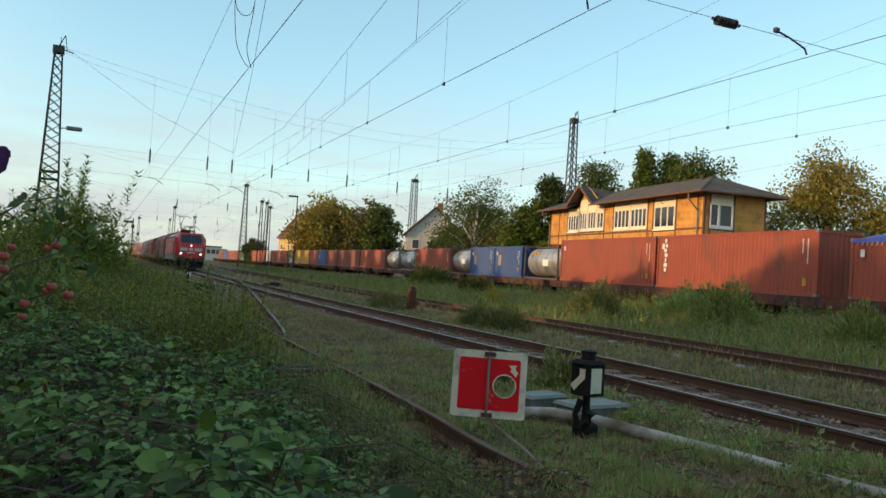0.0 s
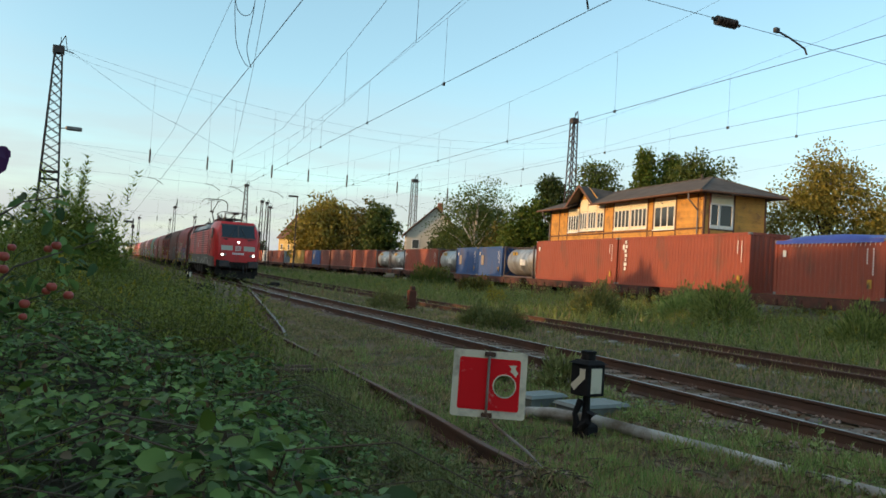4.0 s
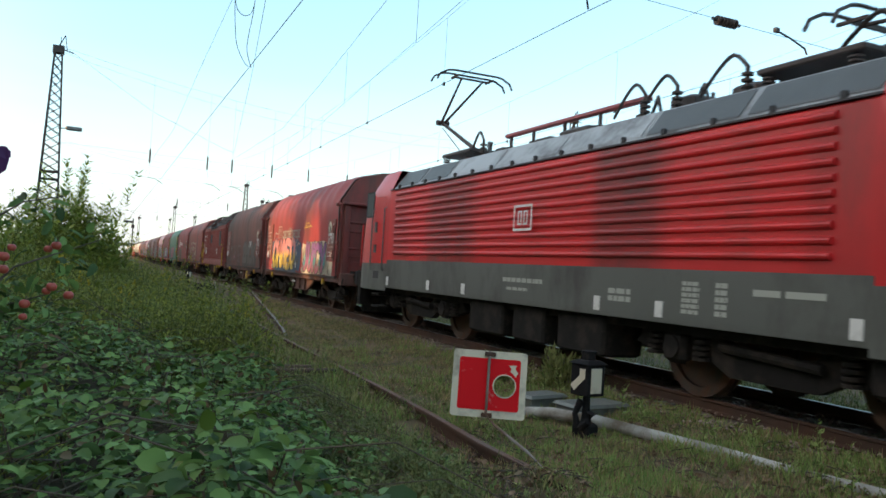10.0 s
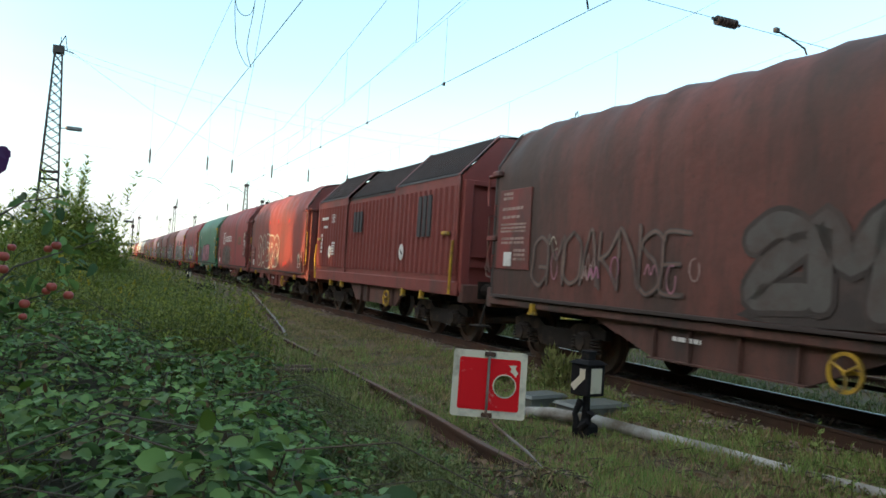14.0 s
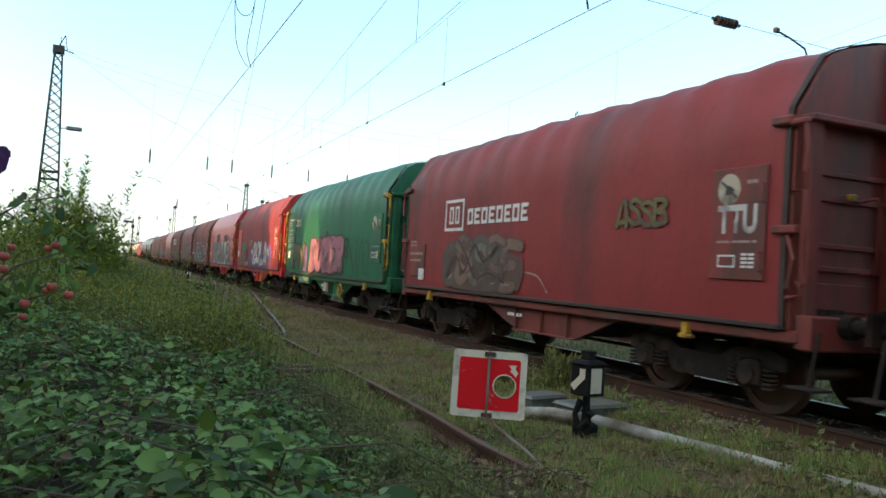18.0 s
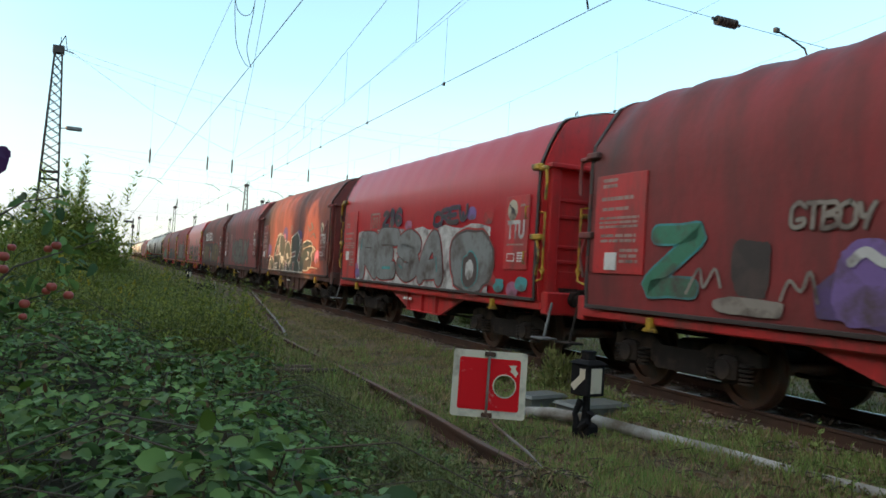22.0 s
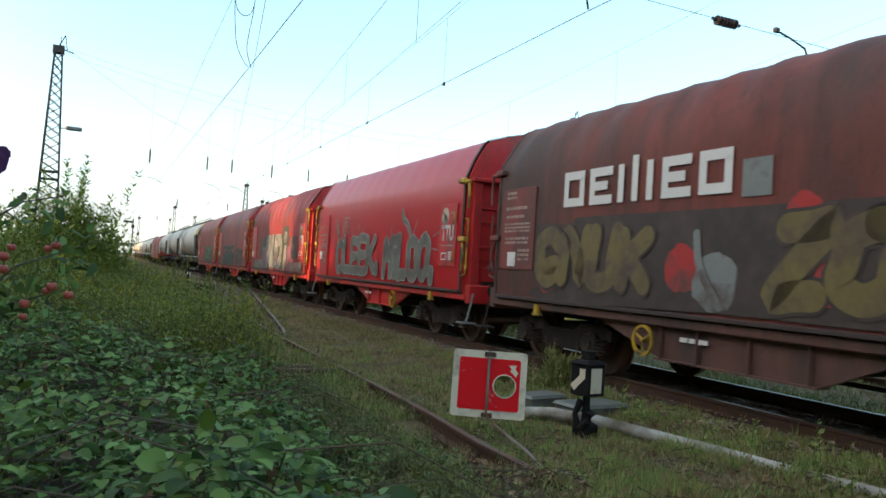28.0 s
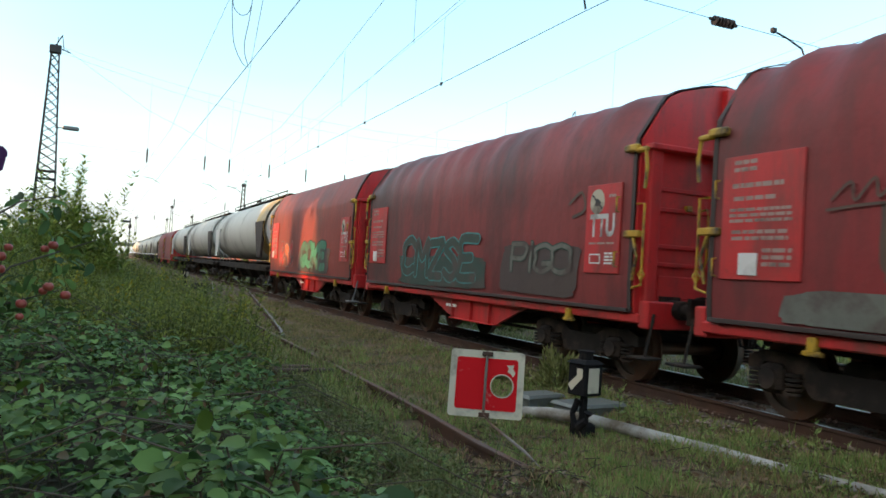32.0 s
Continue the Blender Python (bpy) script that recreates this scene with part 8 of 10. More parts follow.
# unseen low bushes and high-crowned trees, added to shape the light in that row's gap
for k in range(10):
    tree("unseen low bush added to shade the rails", -18.2 + 0.5 * (k % 2), 20.5 + 1.9 * k, 5.9 + 0.2 * (k % 3), 4.2, "mid", 120 + k, 3600, 0.34, low=0.02, group="trees beyond the hedge", n=26)
for k, (tx, ty) in enumerate(((-25.0, 20.0), (-25.5, 25.0), (-25.0, 29.6))):
    tree("unseen high-crowned tree added to shade the containers", tx, ty, 15.0, 6.6, "mid", 140 + k, 1500, 0.36, low=0.74, group="trees beyond the hedge", n=26)


# ---- signal box ----
BOX_M = Matrix.Translation((34.84, 38.2, 0)) @ Matrix.Rotation(radians(-6.634), 4, "Z")
W_PLANK = mat("yellow_planking", (0.56, 0.28, 0.06), 0.7, 0, 2.0, 0.22, (0.26, 0.13, 0.045), 0.3, 1.4, bump=0.25, bump_scale=30, by_piece=0.08)
W_BEAM = mat("brown_timber", (0.12, 0.055, 0.03), 0.75, 0, 3, 0.25)
W_RED = mat("red_post", (0.26, 0.07, 0.04), 0.7, 0, 3, 0.2)
W_CREAM = mat("cream_board", (0.76, 0.68, 0.48), 0.65, 0, 3, 0.1)
W_SLATE = mat("slate_roof", (0.085, 0.074, 0.068), 0.85, 0, 1.2, 0.3, (0.12, 0.105, 0.09), 0.35, 0.8, bump=0.5, bump_scale=9)
W_BRICK = mat("brick_base", (0.22, 0.09, 0.06), 0.85, 0, 1.5, 0.25, bump=0.3)
W_GLASS = mat("box_window_glass", (0.03, 0.035, 0.04), 0.08, 0, 1, 0.1, bump=0)


def build_signal_box():
    """Long face x = 0 to the tracks, y from 0 to 22.2, the end face is y = 0."""
    b = thing("signal_box", "yellow timber-clad railway signal box with slate hip roof", "signal box")
    b.matrix_basis = BOX_M
    L, D, Z0, Z1 = 22.2, 4.6, 4.4, 7.42
    part("lower_storey", Mesh().box(0.15, D - 0.1, 0.15, L - 0.15, -0.4, 4.3), W_BRICK, b)
    wall = part("wall", Mesh().box(0.05, D - 0.05, 0.05, L - 0.05, 4.3, Z1), W_BEAM, b)
    # planks: long face and end face, with openings
    wins = [(3.05, 5.55, 5.15, 7.33, 3), (6.45, 8.65, 5.3, 7.33, 4), (8.75, 11.0, 5.3, 7.33, 4), (12.6, 13.7, 5.4, 7.3, 2), (13.8, 15.2, 5.4, 8.0, 3), (15.3, 16.6, 5.4, 8.0, 3), (16.75, 18.7, 5.35, 7.3, 4)]
    rows = [Z0 + 0.21 * k for k in range(15)]
    board = {}
    for z in rows:
        edges = [0.0] + sorted(v for a, c, z0, z1, n in wins if z0 - 0.2 < z < z1 for v in (a, c)) + [L]
        for a, c in zip(edges[0::2], edges[1::2]):
            if c - a > 0.05:
                part("plank", Mesh().box(-0.03, 0.06, a, c, z, min(z + 0.2, Z1), 0.008), W_PLANK, wall)
        for a, c in (((0.0, 0.35), (2.2, D)) if 5.1 < z + 0.1 < 7.35 else ((0.0, D),)):
            part("plank", Mesh().box(a, c, -0.03, 0.06, z, min(z + 0.2, Z1), 0.008), W_PLANK, wall)
    for y in (0.0, 0.6, 2.95, 5.65, 6.35, 11.1, 12.5, 18.8, 20.4, 22.1):
        part("post", kept("box_post", lambda: Mesh().box(-0.06, 0.05, -0.07, 0.07, Z0, Z1, 0.01), W_BEAM), None, wall, at=(0, y, 0))
    for x in (0.02, 0.4, 2.2, D):
        part("post", kept("box_post_end", lambda: Mesh().box(-0.07, 0.07, -0.06, 0.05, Z0, Z1, 0.01), W_RED if x < 1 else W_BEAM), None, wall, at=(x, 0, 0))
    for z in (5.12,):
        part("rail_beam", Mesh().box(-0.05, 0.02, 0, L, z - 0.06, z + 0.06, 0.01), W_BEAM, wall)
    for i, (a, c, z0, z1, n) in enumerate(wins):
        w = part("window", Mesh().box(-0.045, -0.005, a, c, z0, z1), W_CREAM, wall, "cream window with tall narrow panes")
        zt = z0 + (z1 - z0) * 0.70 if z1 < 7.5 else z0 + 1.45
        pw = (c - a - 0.16) / n
        for k in range(n):
            part("pane", Mesh().box(-0.052, -0.047, a + 0.08 + pw * k + 0.07, a + 0.08 + pw * (k + 1) - 0.07, z0 + 0.22, zt), W_GLASS, w)
        part("window_sill", Mesh().box(-0.12, 0.0, a - 0.05, c + 0.05, z0 - 0.06, z0 + 0.02, 0.01), M_WHITE, w)
        part("head_board", Mesh().box(-0.06, -0.046, a, c, zt + 0.08, z1), W_CREAM, w)
        for k in range(n + 1):
            part("mullion", Mesh().box(-0.07, -0.045, a + 0.08 + pw * k - 0.055, a + 0.08 + pw * k + 0.055, z0, zt + 0.06), M_WHITE, w)
    # end window
    w = part("window", Mesh().box(0.4, 2.15, -0.04, 0.0, 5.15, 7.3), W_CREAM, wall, "white end window with two dark panes")
    for x0, x1 in ((0.5, 0.98), (1.16, 2.0)):
        part("pane", Mesh().box(x0, x1, -0.052, -0.042, 5.35, 6.62), W_GLASS, w)
    for x0, x1, z0, z1 in ((0.4, 2.15, 5.12, 5.34), (0.4, 2.15, 6.62, 6.72), (0.4, 0.5, 5.3, 6.7), (0.98, 1.16, 5.3, 6.7), (2.0, 2.15, 5.3, 6.7)):
        part("frame", Mesh().box(x0, x1, -0.08, -0.04, z0, z1, 0.01), M_WHITE, w)
    # hip roof with wide eaves
    o, ez, rz = 0.95, 7.42, 8.75
    r = Mesh()
    e = [(-o, -o, ez), (D + o, -o, ez), (D + o, L + o, ez), (-o, L + o, ez)]
    rid = [(D / 2, 2.4, rz), (D / 2, L - 2.4, rz)]
    g0, g1 = 13.3, 17.05
    notch = [(-o, g0, ez), (-0.02, g0, ez + 0.38), (-0.02, g1, ez + 0.38), (-o, g1, ez)]
    v = e + rid + [(x, y, z - 0.12) for x, y, z in e] + notch + [(x, y, z - 0.12) for x, y, z in notch]
    r.add(v, [(0, 1, 4), (1, 2, 5, 4), (2, 3, 5), (0, 4, 5, 3, 13, 12, 11, 10), (0, 6, 7, 1), (1, 7, 8, 2), (2, 8, 9, 3), (0, 10, 14, 6), (13, 3, 9, 17), (10, 11, 15, 14), (12, 13, 17, 16), (11, 12, 16, 15), (6, 14, 15, 7), (15, 16, 8, 7), (16, 17, 9, 8)])
    roof = part("roof", r, W_SLATE, b)
    part("ridge_cap", Mesh().tube([rid[0], rid[1]], 0.07, 6).tube([e[0], rid[0]], 0.06, 6).tube([e[1], rid[0]], 0.06, 6), W_SLATE, roof)
    part("vent_pipe", Mesh().tube([(D / 2 - 0.3, 3.2, 8.6), (D / 2 - 0.3, 3.2, 9.0)], 0.09, 8), W_SLATE, roof)
    part("gutter", Mesh().tube([(-o - 0.04, -o, ez - 0.1), (-o - 0.04, g0, ez - 0.1)], 0.07, 8).tube([(-o - 0.04, g1, ez - 0.1), (-o - 0.04, L + o, ez - 0.1)], 0.07, 8).tube([(-o, -o - 0.04, ez - 0.1), (D + o, -o - 0.04, ez - 0.1)], 0.07, 8), W_BEAM, roof)
    for y0 in (0.35, L - 0.2):
        part("downpipe", Mesh().tube([(-o, y0, ez - 0.1), (-o, y0, ez - 0.5), (-0.15, y0 + 0.1, ez - 1.2), (-0.15, y0 + 0.1, 4.0)], 0.05, 7), M_GREY_STEEL, roof)
    # bay gable over the large windows
    gx = -1.0
    gy = (g0 + g1) / 2
    g = Mesh()
    g.add([(gx, g0 - 0.3, 7.35), (gx, gy, 9.0), (gx, g1 + 0.3, 7.35), (D / 2, gy, 8.75), (1.4, g0 - 0.3, 8.1), (1.4, g1 + 0.3, 8.1)], [(0, 1, 3, 4), (1, 2, 5, 3)])
    part("gable_roof", g, W_SLATE, roof)
    part("gable_wall", Mesh().loft([[(x, 13.75, 8.0), (x, gy, 8.95), (x, 16.6, 8.0)] for x in (-0.1, -0.04)]), W_PLANK, roof)
    for s in (-1, 1):
        part("barge_board", Mesh().bar((gx - 0.02, gy, 9.0), (gx - 0.02, gy + s * 2.35, 7.33), 0.05, 0.2), W_BEAM, roof)
    return b


build_signal_box()


# ---- houses and a works hall beyond ----
def house(label, x, y, turn, w, d, eave, ridge, wall_mat, roof_mat):
    h = thing("house", label, "house", at=(x, y, 0), turn=turn)
    wall = part("wall", Mesh().box(-w / 2, w / 2, -d / 2, d / 2, -0.3, eave), wall_mat, h)
    part("gable_wall", Mesh().loft([[(-w / 2, yy, eave), (w / 2, yy, eave), (0, yy, ridge)] for yy in (-d / 2, d / 2)]), wall_mat, h)
    roof = Mesh()
    for s in (-1, 1):
        roof.loft([[(s * (w / 2 + 0.5), yy, eave - 0.35), (0, yy, ridge + 0.12), (0, yy, ridge + 0.3), (s * (w / 2 + 0.5), yy, eave - 0.15)] for yy in (-d / 2 - 0.5, d / 2 + 0.5)])
    rf = part("roof", roof, roof_mat, h)
    part("chimney", Mesh().box(0.5, 1.3, -0.5, 0.5, ridge - 1.5, ridge + 1.2, 0.03), W_BRICK, rf)
    for z in np.arange(1.6, eave - 1.0, 2.8):
        for k in range(3):
            xx = -w / 2 + w * (k + 0.5) / 3
            win = part("window", Mesh().box(xx - 0.55, xx + 0.55, -d / 2 - 0.04, -d / 2 + 0.02, z, z + 1.4), M_WHITE, wall)
            part("pane", Mesh().box(xx - 0.45, xx + 0.45, -d / 2 - 0.05, -d / 2 - 0.045, z + 0.1, z + 1.3), W_GLASS, win)
            yy = -d / 2 + d * (k + 0.5) / 3
            win = part("window", Mesh().box(-w / 2 - 0.04, -w / 2 + 0.02, yy - 0.55, yy + 0.55, z, z + 1.4), M_WHITE, wall)
            part("pane", Mesh().box(-w / 2 - 0.05, -w / 2 - 0.045, yy - 0.45, yy + 0.45, z + 0.1, z + 1.3), W_GLASS, win)
    return h


W_TILE = mat("roof_tiles", (0.13, 0.07, 0.05), 0.8, 0, 2, 0.25, bump=0.4, bump_scale=8)
W_RENDER = mat("pale_render", (0.52, 0.49, 0.42), 0.85, 0, 1, 0.12, bump=0.1)
W_OCHRE = mat("ochre_render", (0.5, 0.36, 0.15), 0.85, 0, 1, 0.12, bump=0.1)
house("ochre house with a steep tiled roof", 49.0, 192, 12, 10, 12, 7.5, 13.5, W_OCHRE, W_TILE)
house("pale rendered house with a red tiled roof", 46.5, 108, -20, 8, 10, 6.6, 10.4, W_RENDER, W_TILE)
hall = thing("works_hall", "long pale flat-roofed hall in the distance", "building", at=(44, 400, 0))
part("wall", Mesh().box(-14, 14, -6, 6, -0.3, 6.5), W_RENDER, hall)
part("roof", Mesh().box(-14.4, 14.4, -6.4, 6.4, 6.5, 7.0), W_SLATE, hall)
for k in range(12):
    part("window", kept("hall_window", lambda: Mesh().box(-0.9, 0.9, -0.05, 0.05, 3.2, 5.2), W_GLASS), None, hall, at=(-12.6 + 2.3 * k, -6.03, 0))


# ---- catenary: lattice masts, cross spans, wires ----
def lattice_mast(label, x, y, height, base=0.9, top=0.42, bays=22, lamp=False):
    m = thing("catenary_mast", label, "catenary mast", "catenary masts", at=(x, y, -0.35))
    foot = part("foundation", Mesh().box(-0.8, 0.8, -0.8, 0.8, -0.3, 0.25, 0.04), M_CONCRETE, m)
    at = lambda sx, sy, z: Vector((sx * (base + (top - base) * z / height) / 2, sy * (base + (top - base) * z / height) / 2, z))
    for sx in (-1, 1):
        for sy in (-1, 1):
            part("corner_angle", Mesh().bar(at(sx, sy, 0), at(sx, sy, height), 0.09), M_MAST, m)
    for k in range(bays):
        z0, z1 = height * (k / bays) ** 0.92, height * ((k + 1) / bays) ** 0.92
        for sx, sy, tx, ty in ((-1, -1, 1, -1), (1, -1, 1, 1), (1, 1, -1, 1), (-1, 1, -1, -1)) if bays > 12 else ((-1, -1, 1, -1), (-1, 1, -1, -1)):
            part("lacing_bar", Mesh().bar(at(sx, sy, z0), at(tx, ty, z1), 0.045), M_MAST, m)
            if sy == -1 and tx == 1 and ty == -1 and bays > 12:
                part("lacing_bar", Mesh().bar(at(tx, ty, z0), at(sx, sy, z1), 0.045), M_MAST, m)
    part("head_plate", Mesh().box(-0.35, 0.35, -0.3, 0.3, height - 0.5, height, 0.02), M_MAST, m)
    part("head_bracket", Mesh().bar((0, 0, height), (0.35, 0, height + 0.75), 0.06).bar((0.35, 0, height + 0.75), (0.5, 0, height - 0.2), 0.05).bar((0, 0, height - 0.1), (0.9, 0, height - 0.35), 0.06).bar((0.1, 0, height), (0.1, 0, height + 0.6), 0.04), M_MAST, m)
    if lamp:
        part("lamp_arm", Mesh().bar((0.3, 0, height * 0.64), (0.9, 0, height * 0.645), 0.06), M_MAST, m)
        part("lamp_head", Mesh().box(0.75, 1.75, -0.2, 0.2, height * 0.64 - 0.05, height * 0.64 + 0.2, 0.06), M_GREY_STEEL, m, "grey floodlight housing")
        for z in (6.2, 6.7):
            part("bracket", Mesh().box(-0.6, 0.6, -0.5, 0.5, z - 0.05, z + 0.05), M_MAST, m)
    return m


lattice_mast("tall dark steel lattice mast with a floodlight", -2.8, 57.5, 15.0, 1.6, 0.42, 24, True)
lattice_mast("tall dark lattice mast behind the signal box", 42.0, 64.5, 17.4, 1.0, 0.5, 24)
lattice_mast("dark lattice mast beyond the container train", 42.5, 106.5, 15.0, 1.1, 0.7, 20)
lattice_mast("slim lattice mast between far tracks", 23.5, 136, 14.6, 1.3, 0.4, 18)
for px_, py_, hh in ((32.5, 168, 14.5), (34.2, 171, 14.5), (37.5, 184, 14.5), (17, 190, 13), (26, 230, 13), (22, 260, 13), (12, 240, 12)):
    lattice_mast("distant slim catenary mast", px_, py_, hh, 0.8, 0.35, 10)


def wire(label, pts, r=0.012, steps=0, category="overhead wire", group="overhead line"):
    pts = [Vector(p) for p in pts]
    return solid("overhead_wire", Mesh().tube(pts, r, 5), M_WIRE, label, category, group)


def span(x0, y0, x1, y1, z, sag, n=14):
    """A messenger wire hung between two supports."""
    return [(x0 + (x1 - x0) * i / n, y0 + (y1 - y0) * i / n, z - sag * 4 * (i / n) * (1 - i / n)) for i in range(n + 1)]


LINES = [("main", lambda y: main_x(y) - 0.25 + 0.4 * max(0.0, min(1.0, (y - 12) / 18)), 6.12, 8.25), ("second", lambda y: second_x(y) - 0.5, 6.16, 8.3), ("third", lambda y: 17.0 + 0.03 * (y - 10), 6.25, 8.3), ("fourth", lambda y: 19.6 + 0.06 * (y - 10), 6.35, 8.3), ("goods", lambda y: goods_x(y) + 1.22, 6.3, 8.3)]
STOPS = [-34, 11.6, 57, 107, 157, 207, 260]
for k, (nm, line, zc, zm) in enumerate(LINES):
    for y0, y1 in zip(STOPS, STOPS[1:]):
        contact = [(line(y0 + (y1 - y0) * i / 6), y0 + (y1 - y0) * i / 6, zc) for i in range(7)]
        wire("thin dark contact wire over the track", contact, 0.0075 if nm in ("main", "second") else 0.0055)
        mess = [(line(y0 + (y1 - y0) * i / 14), y0 + (y1 - y0) * i / 14, zm - 0.9 * 4 * (i / 14) * (1 - i / 14)) for i in range(15)]
        wire("sagging messenger wire above the contact wire", mess, 0.0035)
        drop = thing("dropper_set", "thin droppers between messenger and contact wire", "dropper", "overhead line")
        for i in (2, 4, 6, 8, 10, 12):
            yy = y0 + (y1 - y0) * i / 14
            d = part("dropper", Mesh().tube([mess[i], (line(yy), yy, zc)], 0.004, 4), M_WIRE, drop)
            part("clamp", Mesh().box(-0.02, 0.02, -0.04, 0.04, -0.05, 0.03), M_WIRE, d, at=(line(yy), yy, zc))
# wires of the siding and of the crossover
wire("thin contact wire over the siding", [(3.2, -10, 6.15), (3.2, 14, 6.15), (3.25, 20, 6.1), (3.45, 35, 6.1), (3.9, 67, 6.1), (4.4, 107, 6.1)], 0.009)
wire("sagging messenger wire of the siding", [(3.2, -10, 8.6), (3.2, 11.6, 9.2), (3.2, 23.3, 8.75), (3.2, 30.5, 8.2), (3.35, 41.5, 7.6), (3.6, 57, 8.2), (4.2, 107, 8.2)], 0.006)
wire("contact wire over the crossover", [(3.8, -8, 6.15), (5.6, 12.3, 6.12), (7.6, 35, 6.12), (8.5, 57, 6.2)], 0.004)
wire("messenger wire over the crossover", [(3.8, -8, 8.6), (5.6, 11.6, 8.35), (6.2, 18.1, 7.95), (6.9, 27, 7.6), (7.6, 35.7, 7.45), (8.5, 57, 8.2)], 0.006)
for a, c in (((6.6, 22.6), 7.75), ((7.1, 29.5), 7.55), ((5.9, 15.2), 8.1)):
    wire("thin dropper over the crossover", [(a[0], a[1], 6.12), (a[0], a[1], c)], 0.005)
# feeder loops hanging from the span above the siding
for p in ([(3.22, 19.5, 6.1), (3.1, 19.5, 6.2), (2.9, 19.5, 6.6), (2.82, 19.5, 7.2), (2.79, 19.5, 7.7), (2.76, 19.4, 8.7)], [(3.3, 19.6, 6.1), (3.16, 19.5, 6.45), (3.16, 19.5, 6.8), (3.25, 19.5, 7.5), (3.3, 19.4, 8.7)], [(2.79, 19.5, 7.7), (2.86, 19.5, 7.45), (3.02, 19.5, 7.33), (3.18, 19.5, 7.4), (3.25, 19.5, 7.6)]):
    wire("dark jumper cable looping to the contact wire", smoothed(p, 4), 0.009)
wire("stay wire running down the line", [(2.31, 12.0, 6.68), (3.52, 19.5, 7.82), (5.76, 34.0, 9.23), (9.1, 58.9, 9.2)], 0.008)
wire("stay wire from the mast head to the hanging insulator", [(-2.6, 57.5, 14.75), (3.23, 58.2, 11.3), (8.3, 59.0, 9.4), (9.1, 59.2, 9.2)], 0.008)


def cross_span(ya, x0, x1, top, droppers, yb=None):
    n = 20
    yb = ya if yb is None else yb
    at = lambda x: ya + (yb - ya) * (x - x0) / (x1 - x0)
    for z, sag in ((top, 2.1), (top - 0.35, 2.5)):
        wire("cross-span wire hung between two masts", [(x0 + (x1 - x0) * i / n, at(x0 + (x1 - x0) * i / n), z - sag * 4 * (i / n) * (1 - i / n)) for i in range(n + 1)], 0.006)
    wire("taut lower cross-span wire", [(x0, ya, 8.35), (x1, yb, 8.35)], 0.005)
    wire("taut registration cross wire", [(x0, ya, 6.7), (x1, yb, 6.7)], 0.005)
    for x in droppers:
        u = (x - x0) / (x1 - x0)
        zt = top - 2.1 * 4 * u * (1 - u)
        d = thing("hanging_insulator", "dark rod insulator hung in the cross span", "insulator", "cross-span insulators", at=(x, at(x), 0))
        part("hanger", Mesh().tube([(0, 0, zt), (0, 0, 8.7)], 0.006, 4), M_WIRE, d)
        part("rod", Mesh().tube([(0, 0, 8.7), (0, 0, 8.6), (0, 0, 7.8), (0, 0, 7.7)], [0.03, 0.06, 0.06, 0.03], 8), M_MAST, d)
        part("lower_hanger", Mesh().tube([(0, 0, 7.7), (0.1, 0, 7.2), (0, 0, 6.7)], 0.006, 4), M_WIRE, d)
        part("steady_arm", Mesh().tube([(-0.1, 0, 6.7), (0.5, 0, 6.62), (1.0, 0, 6.3)], 0.02, 6), M_MAST, d)


cross_span(57.5, -2.8, 42.0, 14.7, (3.33, 7.3, 9.1, 12.15, 15.1, 18.4, 23.0, 28.0), 64.5)
cross_span(107.0, -4.5, 42.5, 14.7, (3.8, 9.8, 16.2, 20.0, 25.0, 34.0))
cross_span(157.0, -4.5, 36.0, 14.7, (4.5, 11.0, 18.0, 22.0, 30.0))
# the near cross span with its insulator string and registration arm
wire("taut registration cross wire near the camera", [(-8, 11.6, 6.75), (8, 11.6, 6.6), (20, 11.6, 6.36), (34, 11.6, 6.5)], 0.006)
ins = thing("insulator_string", "string of dark disc insulators in the cross wire", "insulator", "cross-span insulators", at=(10.88, 11.6, 6.52))
part("cap_rod", Mesh().tube([(-0.34, 0, 0.02), (0.34, 0, -0.01)], 0.035, 8), M_MAST, ins)
for k in range(6):
    part("disc", kept("ins_disc", lambda: Mesh().disc((0, 0, 0), "x", 0.0, 0.095, 0.028, 14).disc((0.03, 0, 0), "x", 0.0, 0.038, 0.06, 10), M_MAST), None, ins, at=(-0.22 + 0.088 * k, 0, 0.0))
arm = thing("registration_arm", "dark steel arm holding the contact wire", "registration arm", "cross-span insulators", at=(13.06, 11.6, 6.24))
part("tube", Mesh().tube([(-0.86, 0, 0.36), (-0.5, 0, 0.28), (-0.06, 0, 0.13), (0.0, 0, 0.02)], 0.02, 7), M_MAST, arm)
part("clamp", Mesh().box(-0.92, -0.8, -0.04, 0.04, 0.32, 0.42, 0.01), M_MAST, arm)
arm2 = thing("registration_arm", "dark steel arm holding the main contact wire", "registration arm", "cross-span insulators", at=(7.71, 11.6, 6.14))
part("tube", Mesh().tube([(-0.8, 0, 0.42), (-0.3, 0, 0.30), (-0.04, 0, 0.2), (0.0, 0, 0.02)], 0.02, 7), M_MAST, arm2)

